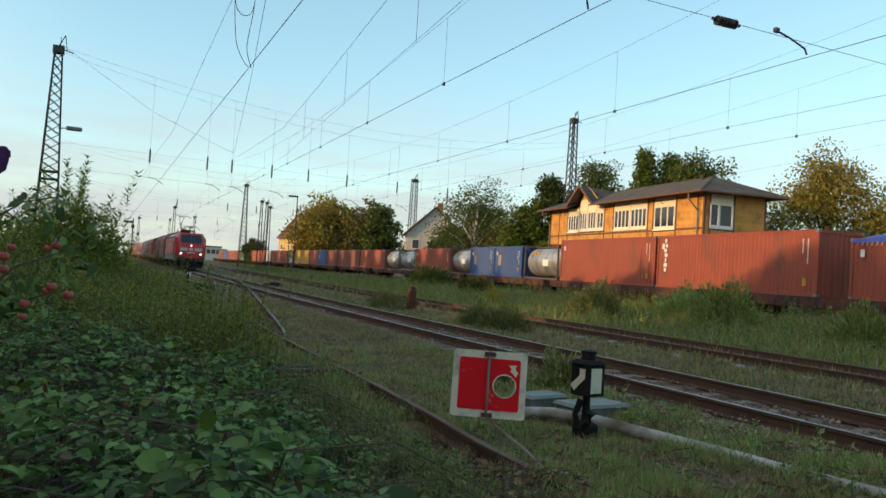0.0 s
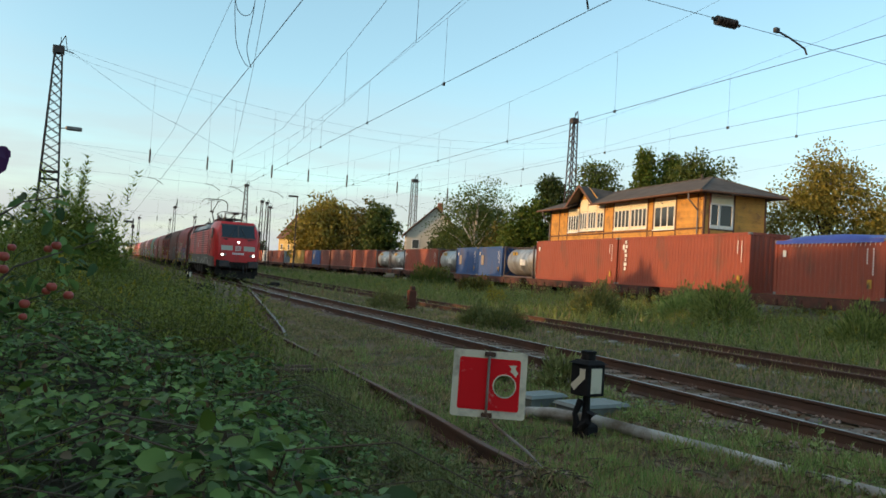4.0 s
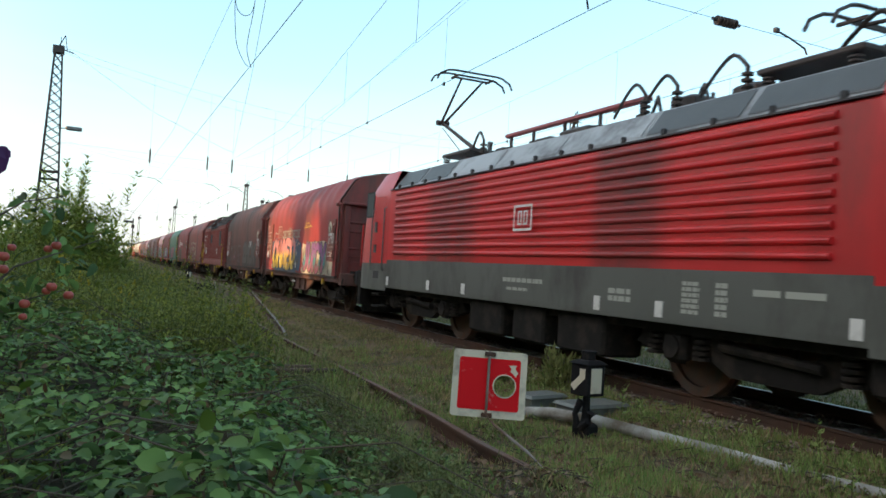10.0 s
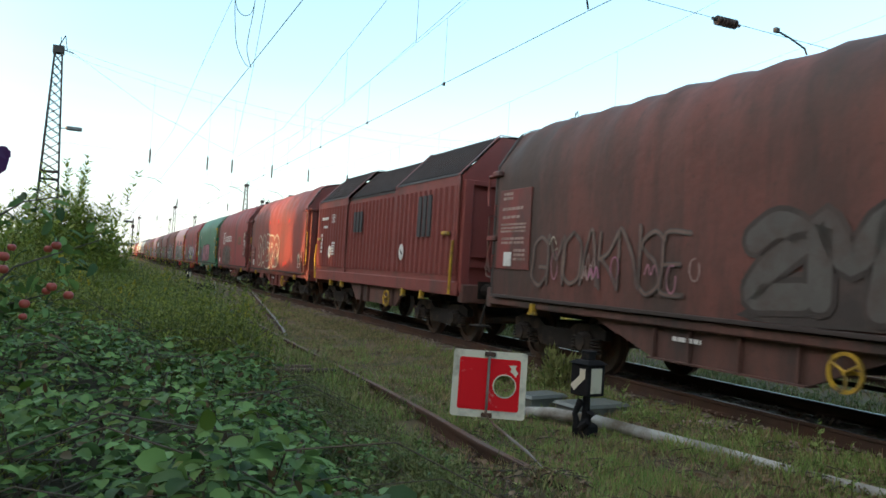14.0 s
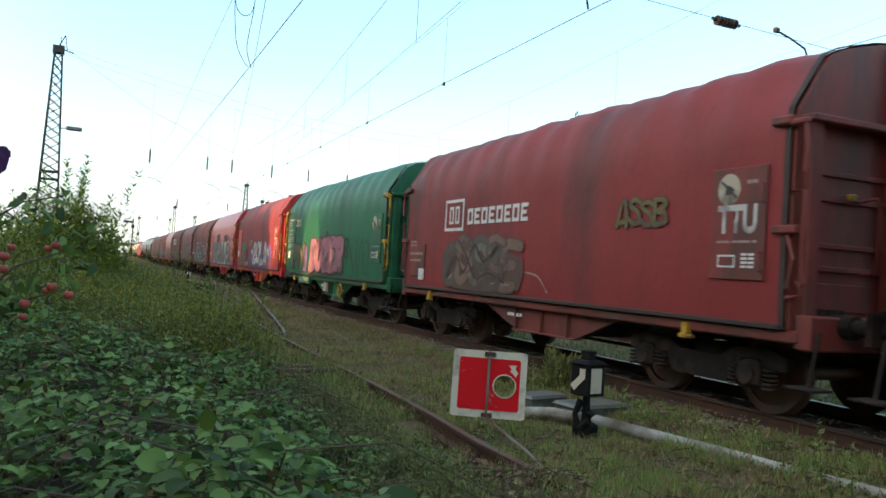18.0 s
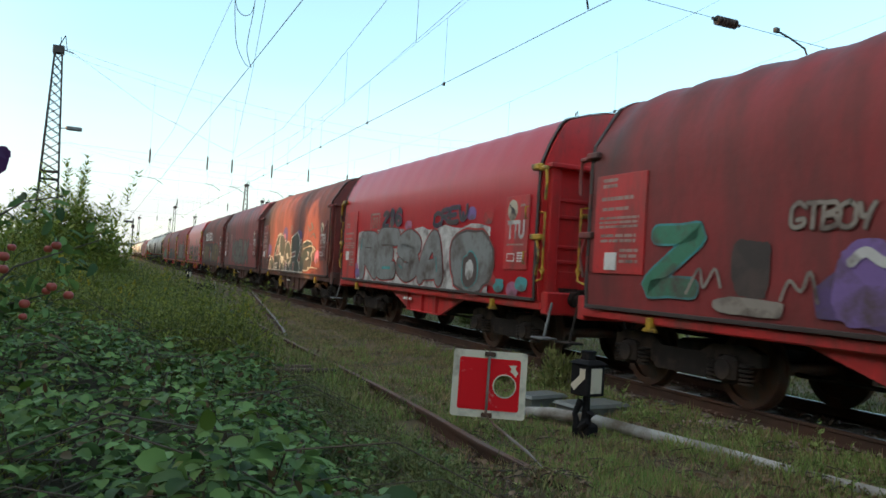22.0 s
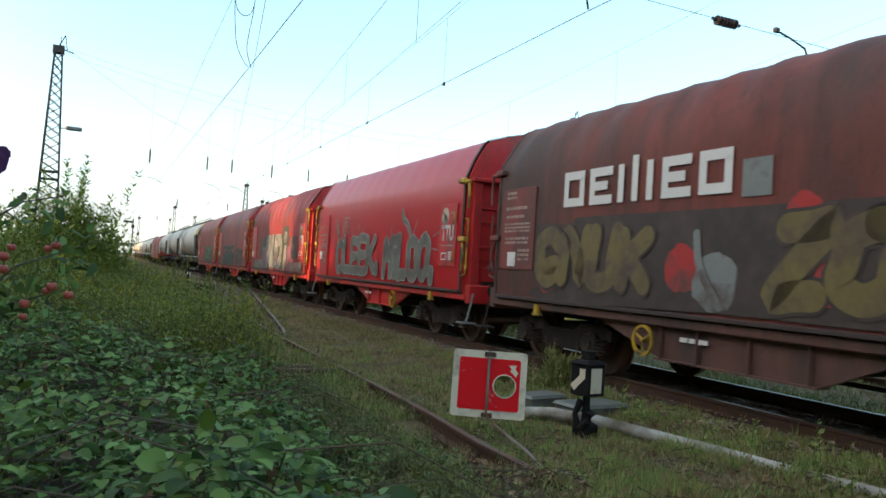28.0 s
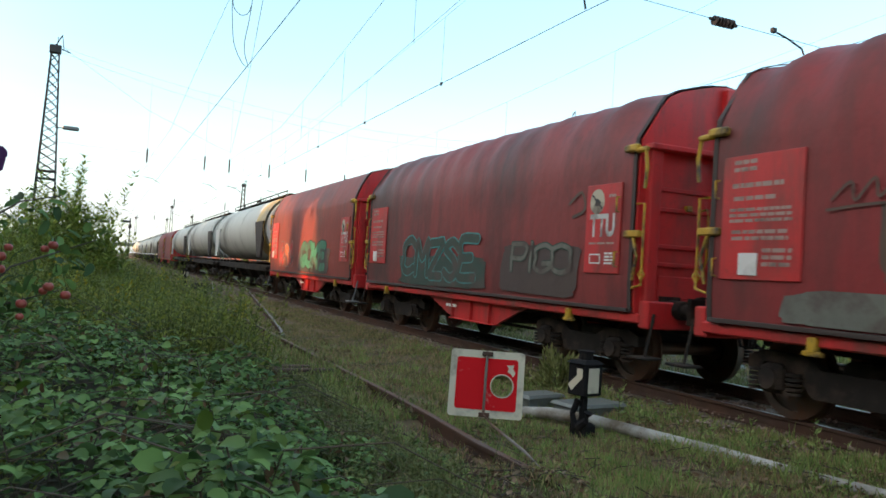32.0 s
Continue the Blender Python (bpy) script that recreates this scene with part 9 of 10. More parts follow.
# lamp posts and signals by the far tracks
post = thing("lamp_post", "dark lamp post with a flat lamp head", "lamp post", at=(30.5, 128, -0.2))
part("pole", Mesh().tube([(0, 0, 0), (0, 0, 12.4)], [0.13, 0.08], 8), M_MAST, post)
part("lamp_head", Mesh().box(-1.5, 0.1, -0.2, 0.2, 12.3, 12.6, 0.05), M_MAST, post)
for sx, sy in ((4.9, 112), (2.4, 118)):
    s = thing("semaphore_post", "small dark semaphore signal by the track", "signal", "semaphores", at=(sx, sy, -0.3))
    part("pole", Mesh().tube([(0, 0, 0), (0, 0, 6.2)], 0.08, 7), M_MAST, s)
    part("arm", Mesh().box(-1.2, 0.1, -0.03, 0.03, 5.6, 5.9, 0.02), M_MAST, s)
    part("lantern", Mesh().box(-0.2, 0.2, -0.15, 0.15, 4.9, 5.4, 0.04), M_MAST, s)
bridge = thing("road_bridge", "low dark road bridge far down the line", "bridge", at=(0, 520, 0))
part("deck", Mesh().box(-60, 80, -4, 4, 5.2, 7.2), M_CONCRETE, bridge)
for x in (-50, -30, -6, 40, 60):
    part("pier", kept("pier", lambda: Mesh().box(-1.0, 1.0, -3, 3, -0.5, 5.2), M_CONCRETE), None, bridge, at=(x, 0, 0))


# ---- things beside the track ----
M_SIGNRED = mat("sign_red", (0.62, 0.012, 0.018), 0.8, 0, 2, 0.1, (0.55, 0.5, 0.46), 0.02, 3, bump=0.05)
M_SIGNWHITE = mat("sign_white", (0.62, 0.56, 0.44), 0.8, 0, 3, 0.12, (0.25, 0.22, 0.18), 0.3, 2.5, bump=0.08)


def rounded(w, h, r, n=5):
    pts = []
    for cx, cy, a0 in ((w / 2 - r, h / 2 - r, 0), (-w / 2 + r, h / 2 - r, 90), (-w / 2 + r, -h / 2 + r, 180), (w / 2 - r, -h / 2 + r, 270)):
        for k in range(n + 1):
            a = radians(a0 + 90 * k / n)
            pts.append((cx + r * math.cos(a), cy + r * math.sin(a)))
    return pts


def plate_with_hole(w, h, r, hx, hy, hr, z0, z1):
    """A rounded plate with a round hole through it, in its own x and y."""
    edge = rounded(w, h, r, 5)
    outer, hole = [], []
    turns = sorted([math.atan2(y - hy, x - hx) for x, y in edge] + [2 * math.pi * k / 40 - math.pi for k in range(40)])
    for a in turns:
        dx, dy, best = math.cos(a), math.sin(a), 9.0
        for (x0, y0), (x1, y1) in zip(edge, edge[1:] + edge[:1]):
            det = dx * (y0 - y1) - dy * (x0 - x1)
            if abs(det) > 1e-9:
                t = ((x0 - hx) * (y0 - y1) - (y0 - hy) * (x0 - x1)) / det
                u = (dx * (y0 - hy) - dy * (x0 - hx)) / det
                if t > 0 and -1e-6 <= u <= 1 + 1e-6:
                    best = min(best, t)
        outer.append((hx + dx * best, hy + dy * best))
        hole.append((hx + hr * dx, hy + hr * dy))
    m = Mesh()
    rings = [[(x, y, z0) for x, y in hole], [(x, y, z0) for x, y in outer], [(x, y, z1) for x, y in outer], [(x, y, z1) for x, y in hole]]
    rings.append(rings[0])
    return m.loft(rings, True, False)


M_RODSTEEL = mat("rod_steel", (0.20, 0.17, 0.15), 0.7, 0.1, 4, 0.3, RUST, 0.35)


def build_stop_sign():
    s = thing("stop_board", "tilted red stop board with white border on a bent rod", "railway sign")
    a, b, c, d = Vector((3.455, 7.23, 0.614)), Vector((4.121, 6.872, 0.603)), Vector((4.02, 6.825, -0.057)), Vector((3.371, 7.169, -0.054))
    mid = (a + b + c + d) / 4
    ux = ((b - a) + (c - d)).normalized()
    uy = ((a - d) + (b - c))
    uy = (uy - ux * uy.dot(ux)).normalized()
    un = ux.cross(uy)
    s.matrix_basis = Matrix(((ux.x, uy.x, un.x, mid.x), (ux.y, uy.y, un.y, mid.y), (ux.z, uy.z, un.z, mid.z), (0, 0, 0, 1)))
    W, H = 0.745, 0.665
    part("board", plate_with_hole(W, H, 0.03, 0.155, -0.01, 0.112, -0.004, 0.004), M_SIGNWHITE, s)
    part("red_field", plate_with_hole(W - 0.13, H - 0.15, 0.025, 0.155, -0.01, 0.118, 0.004, 0.008), M_SIGNRED, s, "red enamel field")
    part("hole_rim", Mesh().disc((0.155, -0.01, 0.009), "z", 0.108, 0.119, 0.006, 28), M_SIGNWHITE, s)
    part("chipped_patch", shapes([[(0.19, 0.2, 0), (0.27, 0.205, 0), (0.255, 0.17, 0), (0.285, 0.13, 0), (0.262, 0.085, 0), (0.235, 0.12, 0), (0.205, 0.135, 0), (0.215, 0.17, 0)]]), M_SIGNWHITE, s, at=(0, 0, 0.0105))
    inv = s.matrix_basis.inverted()
    loc = lambda p: inv @ Vector(p)
    part("rod", Mesh().tube([Vector((-0.01, 0.33, 0.03)), Vector((-0.012, 0.0, 0.032)), Vector((-0.012, -0.30, 0.032)), loc((3.74, 6.86, -0.10)), loc((3.546, 5.874, -0.13)), loc((3.448, 5.134, -0.24))], 0.014, 8), M_RODSTEEL, s)
    for y in (0.30, -0.305):
        part("clamp", Mesh().box(-0.06, 0.05, y - 0.022, y + 0.022, 0.004, 0.045, 0.005), M_STEEL, s)


build_stop_sign()

M_BLUEBLACK = mat("lantern_black", (0.014, 0.013, 0.014), 0.82, 0.0, 4, 0.3, (0.05, 0.04, 0.032), 0.2, 4, bump=0.1)


def point_lantern(x, y, z, turn):
    l = thing("point_lantern", "black point indicator lantern with white arrow plates", "point indicator", "point lanterns", at=(x, y, z), turn=turn)
    part("stand", Mesh().tube([(0.0, 0, -0.1), (0.0, 0, 0.12), (0.0, 0, 0.2), (0.0, 0, 0.46)], [0.10, 0.08, 0.045, 0.04], 10), M_BLUEBLACK, l)
    part("lever_bearing", Mesh().box(-0.12, 0.12, -0.1, 0.1, -0.05, 0.16, 0.03).tube([(0.05, -0.1, 0.12), (0.16, -0.12, 0.2), (0.20, -0.12, 0.3)], [0.05, 0.04, 0.05], 8).tube([(-0.02, -0.09, 0.1), (-0.06, -0.1, 0.25), (-0.02, -0.06, 0.4)], [0.04, 0.03, 0.04], 8), M_BLUEBLACK, l)
    body = part("lamp_box", Mesh().box(-0.13, 0.13, -0.13, 0.13, 0.45, 0.79, 0.012), M_BLUEBLACK, l)
    part("roof", Mesh().loft([[(-0.15, -0.15, 0.79), (0.15, -0.15, 0.79), (0.15, 0.15, 0.79), (-0.15, 0.15, 0.79)], [(-0.09, -0.09, 0.83), (0.09, -0.09, 0.83), (0.09, 0.09, 0.83), (-0.09, 0.09, 0.83)]]), M_BLUEBLACK, body)
    part("chimney", Mesh().tube([(0.0, 0, 0.82), (0.0, 0, 0.90)], 0.075, 14).tube([(0, 0, 0.9), (0, 0, 0.925)], 0.085, 14), M_BLUEBLACK, body)
    o = [(-0.12, 0.555), (-0.065, 0.495), (0.095, 0.645), (0.095, 0.74), (0.01, 0.74), (0.01, 0.665)]
    part("arrow_plate", Mesh().add([(x_, -0.1325, z_) for x_, z_ in o], [tuple(range(len(o)))]), M_SIGNWHITE, body, "cream arrow plate")
    part("white_plate", Mesh().box(0.131, 0.135, -0.08, 0.075, 0.485, 0.75), M_SIGNWHITE, body, "white oblong plate")
    return l


point_lantern(4.96, 7.07, -0.30, -80.0)
point_lantern(5.1, 46.1, -0.25, -51.0)

pipe = solid("cable_pipe", Mesh().tube([(4.85, 8.3, -0.26), (5.03, 7.85, -0.19), (5.28, 7.3, -0.18), (5.5, 6.55, -0.2), (5.72, 5.9, -0.22), (5.86, 5.05, -0.23), (6.02, 4.35, -0.23), (6.6, 2.6, -0.2), (7.0, 0.5, -0.22)], 0.066, 12), mat("pale_pipe", (0.42, 0.41, 0.38), 0.85, 0, 2, 0.25, (0.15, 0.12, 0.09), 0.5, 1.8, bump=0.35), "pale grey concrete cable pipe lying in the grass", "pipe", smooth=60)
M_LID = mat("zinc_lid", (0.17, 0.18, 0.165), 0.55, 0.3, 3, 0.15, (0.12, 0.11, 0.09), 0.3, 2)
for bx, by, tr, bw, bd in ((5.66, 7.95, 8, 0.78, 0.42), (5.32, 8.6, 14, 0.6, 0.32)):
    j = thing("junction_box", "low grey metal junction box beside the track", "junction box", "junction boxes", at=(bx, by, -0.32), turn=tr)
    part("casing", Mesh().box(-bw / 2, bw / 2, -bd / 2, bd / 2, 0, 0.2, 0.01), M_LID, j)
    part("lid", Mesh().loft([[(-bw / 2 - 0.03, -bd / 2 - 0.03, 0.2), (bw / 2 + 0.03, -bd / 2 - 0.03, 0.2), (bw / 2 + 0.03, bd / 2 + 0.03, 0.2), (-bw / 2 - 0.03, bd / 2 + 0.03, 0.2)], [(-bw / 2, -bd / 2, 0.235), (bw / 2, -bd / 2, 0.235), (bw / 2, bd / 2, 0.235), (-bw / 2, bd / 2, 0.235)]]), M_LID, j)
    part("tag", Mesh().box(bw / 2 - 0.14, bw / 2 - 0.04, -bd / 2 - 0.012, -bd / 2 - 0.006, 0.1, 0.15), M_WHITE, j)
solid("switch_rod", Mesh().tube([(5.9, 8.0, -0.2), (7.1, 8.15, -0.18)], 0.03, 7).box(6.0, 7.2, 8.3, 8.36, -0.22, -0.16), M_LID, "grey switch rod running under the near rail", "switch rod")
stub = thing("rusty_stub_post", "short rust-brown iron stub between the tracks", "post", at=(11.94, 29.48, -0.3))
part("channel", Mesh().box(-0.17, 0.17, -0.12, 0.12, 0, 0.86, 0.03), mat("rusty_iron", (0.12, 0.05, 0.035), 0.85, 0.2, 4, 0.35, bump=0.3), stub)
part("cap", Mesh().box(-0.08, 0.14, -0.08, 0.08, 0.86, 1.02, 0.03), M_STEEL, stub)
for sx, sy in ((10.3, 48.0), (5.2, 40.0)):
    solid("switch_motor", Mesh().box(-0.5, 0.5, -0.35, 0.35, 0, 0.34, 0.04).box(-0.3, 0.3, -0.25, 0.25, 0.34, 0.4, 0.02), M_DARK, "dark low switch motor beside the points", "switch motor", at=(sx, sy, -0.3))
# loose sleepers' ends and broken concrete by the second track
rnd_ = random.Random(12)
for k in range(22):
    yy = 9 + 1.9 * k * 0.8 + rnd_.uniform(-0.3, 0.3)
    solid("concrete_fragment", Mesh().box(-rnd_.uniform(0.1, 0.22), rnd_.uniform(0.1, 0.22), -0.1, 0.1, -0.05, 0.06, 0.03), M_CONCRETE, "pale broken concrete piece in the grass", "concrete piece", "concrete fragments", at=(second_x(yy) - 1.25 + rnd_.uniform(-0.2, 0.2), yy, -0.2), turn=rnd_.uniform(0, 180))
strip = Mesh()
ys_ = far_steps(4, 60)
strip.loft([[(second_x(y) + 1.15, y, -0.3), (second_x(y) + 1.15, y, -0.10), (second_x(y) + 1.6, y, -0.10 + 0.03 * noise.noise(Vector((0, y, 0)))), (second_x(y) + 1.6, y, -0.3)] for y in ys_])
solid("cable_trough", strip, M_CONCRETE, "pale concrete edge strip along the second track", "cable trough", kind="structure")


# ---- hedge, brambles, weeds and grass ----
def real_leaves(points, ways, ups, length, width, fold=0.22):
    """Oval leaves, folded along the midrib; returns vertices and faces as arrays."""
    p, d, u = np.asarray(points, float), np.asarray(ways, float), np.asarray(ups, float)
    d = d / np.maximum(np.linalg.norm(d, axis=1, keepdims=True), 1e-6)
    s = np.cross(d, u)
    s /= np.maximum(np.linalg.norm(s, axis=1, keepdims=True), 1e-6)
    n = np.cross(s, d)
    L, W = np.asarray(length, float).reshape(-1, 1), np.asarray(width, float).reshape(-1, 1)
    side = lambda a, b, c: p + d * L * a + s * W * b + n * W * c
    v = np.stack([p, side(0.12, 0.36, fold * 0.7), side(0.42, 0.5, fold), side(0.8, 0.36, fold * 0.5), p + d * L - n * L * 0.14,
                  side(0.8, -0.36, fold * 0.5), side(0.42, -0.5, fold), side(0.12, -0.36, fold * 0.7), p + d * L * 0.5 + n * L * 0.04], 1)
    k = len(p)
    f = (np.arange(k)[:, None, None] * 9 + np.array([[0, 1, 2, 8], [8, 2, 3, 4], [8, 4, 5, 6], [0, 8, 6, 7]])[None]).reshape(-1, 4)
    return v.reshape(-1, 3), f


def leaf_mesh(name, v, f, material):
    me = bpy.data.meshes.new(name)
    me.vertices.add(len(v))
    me.vertices.foreach_set("co", np.asarray(v, np.float32).ravel())
    me.loops.add(4 * len(f))
    me.loops.foreach_set("vertex_index", np.asarray(f, np.int32).ravel())
    me.polygons.add(len(f))
    me.polygons.foreach_set("loop_start", np.arange(0, 4 * len(f), 4, dtype=np.int32))
    me.update(calc_edges=True)
    me.materials.append(material)
    return me


def bramble_top(x, y):
    """Height of the bramble bank."""
    edge = 2.2 + 0.28 * math.sin(y * 1.3) + 0.3 * noise.noise(Vector((x * 0.7, y * 0.7, 4)))
    u = max(0.0, min(1.0, (edge - x) / 1.5))
    z = -0.28 + 0.88 * u * u * (3 - 2 * u)
    if x < 0.5:
        z += 0.35 * min(1.0, (0.5 - x) / 1.2) * max(0.0, min(1.0, (y - 3.6) / 2.5))
    return z + 0.33 * noise.noise(Vector((x * 1.3, y * 1.3, 9))) + 0.17 * noise.noise(Vector((x * 3.6, y * 3.6, 2)))


def build_brambles():
    rng = np.random.default_rng(5)
    bank = thing("bramble_bank", "dense dark green bramble bank with arching stems", "bramble", kind="stuff")
    pts, ways, ups, ln, wd = [], [], [], [], []
    stems = Mesh()
    sprigs = 14500
    for i in range(sprigs):
        y = 1.55 + 8.6 * rng.random() ** 1.35
        x = -3.9 + 6.8 * rng.random() ** 0.62
        top = bramble_top(x, y)
        if top < -0.18 or (x * x + y * y) < 2.3 or y < 1.75 + 0.5 * noise.noise(Vector((x * 1.7, 0, 5))) or x < -3.4 + 0.7 * noise.noise(Vector((0, y, 8))):
            continue
        layer = rng.random()
        z = top - 0.45 * layer ** 1.3
        c = np.array([x, y, z])
        a = rng.uniform(0, 2 * math.pi)
        tilt = rng.uniform(-0.1, 0.3)
        size = rng.uniform(0.03, 0.088) * (1.0 if layer < 0.6 else 0.85) * (1.0 + 0.2 * max(0.0, min(1.0, 3.6 - y)))
        for k, da in enumerate((0.0, 1.15, -1.15)):
            w = np.array([math.cos(a + da), math.sin(a + da), -tilt * rng.uniform(0.4, 1.2)])
            pts.append(c + w * 0.012)
            ways.append(w)
            ups.append(np.array([0, 0, 1.0]) + 0.34 * rng.normal(size=3))
            s = size * (1.0 if k == 0 else 0.82)
            ln.append(s)
            wd.append(s * rng.uniform(0.66, 0.9))
        if i % 10 == 0:
            q = Vector((math.cos(a), math.sin(a), 0))
            stems.tube([Vector((x, y, z - 0.4)), Vector((x, y, z)) + q * 0.12, Vector((x, y, z + 0.05)) + q * 0.45, Vector((x, y, z - 0.1)) + q * 0.8], [0.005, 0.004, 0.003, 0.002], 5)
    v, f = real_leaves(pts, ways, ups, ln, wd)
    tagged(part("foliage", leaf_mesh("bramble_leaves", v, f, LEAF["bramble"]), None, bank), kind="stuff")
    part("stem", stems, mat("bramble_stem", (0.075, 0.05, 0.03), 0.7, 0, 5, 0.3), bank)
    # dead leaves and pale tips
    k = 650
    x, y = rng.uniform(-0.8, 2.3, k), rng.uniform(1.8, 8, k)
    p = np.array([(a, b, bramble_top(a, b) - 0.03) for a, b in zip(x, y)])
    v, f = real_leaves(p, unit(rng, k), unit(rng, k) + np.array([0, 0, 1]), rng.uniform(0.03, 0.07, k), rng.uniform(0.015, 0.035, k))
    part("dead_foliage", leaf_mesh("dead_leaves", v, f, leaf_mat("leaf_dead", (0.09, 0.045, 0.02), (0.17, 0.11, 0.06))), None, bank)
    k = 420
    x, y = rng.uniform(-0.8, 2.3, k), rng.uniform(1.8, 8, k)
    p = np.array([(a, b, bramble_top(a, b) + 0.03) for a, b in zip(x, y)])
    v, f = real_leaves(p, unit(rng, k) * np.array([1, 1, 0.4]), unit(rng, k) * 0.4 + np.array([0, 0, 1]), rng.uniform(0.05, 0.09, k), rng.uniform(0.03, 0.06, k))
    part("young_foliage", leaf_mesh("young_leaves", v, f, LEAF["fresh"]), None, bank)
    # soil under the bank, coloured dark to stand for shade between the leaves
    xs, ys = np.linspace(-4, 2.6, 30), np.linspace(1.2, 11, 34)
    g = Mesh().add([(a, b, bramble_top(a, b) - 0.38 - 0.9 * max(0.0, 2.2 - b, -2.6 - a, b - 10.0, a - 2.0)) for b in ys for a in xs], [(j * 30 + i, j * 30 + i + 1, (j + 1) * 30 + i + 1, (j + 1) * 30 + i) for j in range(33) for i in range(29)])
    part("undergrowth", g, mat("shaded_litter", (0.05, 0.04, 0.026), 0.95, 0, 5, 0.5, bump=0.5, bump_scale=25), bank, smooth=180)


build_brambles()


def tall_plants(name, label, n, xr, yr, hr, leaf, seed, leaf_len=0.09, flower=0.0, per=26, keep=None, near=1.0):
    """Upright stalks with narrow leaves."""
    rng = np.random.default_rng(seed)
    th = thing(name, label, "weeds", kind="stuff")
    P_, W_, U_, L_, D_, F_ = [], [], [], [], [], []
    stalk = Mesh()
    for i in range(n):
        x, y = rng.uniform(*xr), yr[0] + (yr[1] - yr[0]) * rng.random() ** near
        if keep and not keep(x, y):
            continue
        h = rng.uniform(*hr) * (0.8 + 0.35 * noise.noise(Vector((x * 0.6, y * 0.4, 1))))
        g = ground_z(x, y) - 0.05
        lean = rng.normal(size=2) * 0.14 * h
        stalk.tube([(x, y, g), (x + lean[0] * 0.4, y + lean[1] * 0.4, g + h * 0.6), (x + lean[0], y + lean[1], g + h)], [0.006, 0.004, 0.002], 3, False)
        for k in range(per):
            f = 0.12 + 0.88 * (k + rng.random()) / per
            a = k * 2.4 + rng.uniform(-0.4, 0.4)
            P_.append((x + lean[0] * f, y + lean[1] * f, g + h * f))
            W_.append((math.cos(a), math.sin(a), rng.uniform(0.0, 1.1)))
            U_.append((rng.normal() * 0.3, rng.normal() * 0.3, 1))
            s = leaf_len * rng.uniform(0.6, 1.3) * (1.15 - 0.6 * f)
            L_.append(s)
            D_.append(s * rng.uniform(0.22, 0.4))
        if rng.random() < flower:
            for k in range(14):
                F_.append((x + lean[0] + rng.normal() * 0.03, y + lean[1] + rng.normal() * 0.03, g + h - rng.uniform(0, 0.16)))
    part("foliage", bulk(name + "_leaves", leaf_cards(P_, W_, U_, L_, D_), LEAF[leaf]), None, th)
    part("stalk", stalk, mat(name + "_stalk", (0.10, 0.11, 0.04), 0.8, 0, 4, 0.3), th)
    if F_:
        k = len(F_)
        part("blossom", bulk(name + "_flowers", leaf_cards(F_, unit(rng, k), unit(rng, k), np.full(k, 0.035), np.full(k, 0.03)), LEAF["flower"]), None, th)
    return th


tall_plants("roadside_weeds", "tall dense green weeds along the siding", 3000, (-3.0, 2.6), (7.5, 24), (1.15, 1.75), "gold", 21, 0.11, 0.03, 58, lambda x, y: x < 1.75 + 0.25 * noise.noise(Vector((0, y * 0.5, 3))) and x > -0.12 * y - 1.2, 1.2)
tall_plants("track_weeds", "green weeds thinning out along the siding", 1300, (-4.5, 3.2), (20, 60), (0.9, 1.5), "gold", 22, 0.16, 0.005, 22, lambda x, y: x < 1.85 + 0.012 * y and x > -0.13 * y, 1.0)
tall_plants("hedge_shrubs", "dark leafy hedge plants at the bank", 420, (-3.0, 0.1), (3.6, 9.5), (0.7, 1.05), "gold", 23, 0.08, 0, 34, lambda x, y: x < 0.02 - 0.02 * (y - 4) and x > -0.13 * y - 1.6 and (x > -0.6 or y > 4), 1.2)
tall_plants("meadow_weeds", "tall sunlit weeds before the container train", 2200, (16.2, 26.0), (9, 62), (0.4, 1.15), "meadow", 24, 0.16, 0.2, 18, lambda x, y: second_x(y) + 1.9 < x < goods_x(y) - 0.6, 1.0)
tall_plants("meadow_weeds", "yellow-green weeds beside the far track", 900, (15.6, 27.0), (55, 140), (0.4, 0.9), "fresh", 25, 0.26, 0.0, 12, lambda x, y: second_x(y) + 1.7 < x < goods_x(y) - 0.6, 1.0)


tall_plants("tall_meadow_weeds", "tall lush weeds close to the container wagons", 2600, (19.0, 30.0), (9, 70), (0.9, 1.45), "lush", 29, 0.15, 0.03, 20, lambda x, y: goods_x(y) - 3.6 < x < goods_x(y) - 0.5, 1.0)


def grass(name, label, n, xr, yr, hr, wr, seed, near=1.6, dry=0.2, keep=None, green="grass"):
    rng = np.random.default_rng(seed)
    x = rng.uniform(*xr, n)
    y = yr[0] + (yr[1] - yr[0]) * rng.random(n) ** near
    ok = np.array([(keep is None or keep(a, b)) and noise.noise(Vector((a * 0.8, b * 0.8, seed))) > -0.34 - 0.3 * rng.random() for a, b in zip(x, y)])
    x, y = x[ok], y[ok]
    k = len(x)
    z = np.array([ground_z(a, b) - 0.02 for a, b in zip(x, y)])
    tuft = np.array([0.75 + 0.7 * noise.noise(Vector((a * 1.7, b * 1.7, 5))) for a, b in zip(x, y)])
    w = unit(rng, k) * 0.55 + np.array([0, 0, 1.0])
    d = rng.uniform(*hr, k) * np.clip(tuft, 0.3, 1.6)
    wd = rng.uniform(*wr, k)
    th = thing(name, label, "grass", kind="stuff")
    is_dry = rng.random(k) < dry
    p = np.stack([x, y, z], 1)
    for sel, nm, m in ((~is_dry, "blade", green), (is_dry, "dry_blade", "dry")):
        q = sel.sum()
        part(nm, bulk(name + "_" + nm, leaf_cards(p[sel], w[sel], unit(rng, q), d[sel], wd[sel], 0.0), LEAF[m]), None, th)
    return th


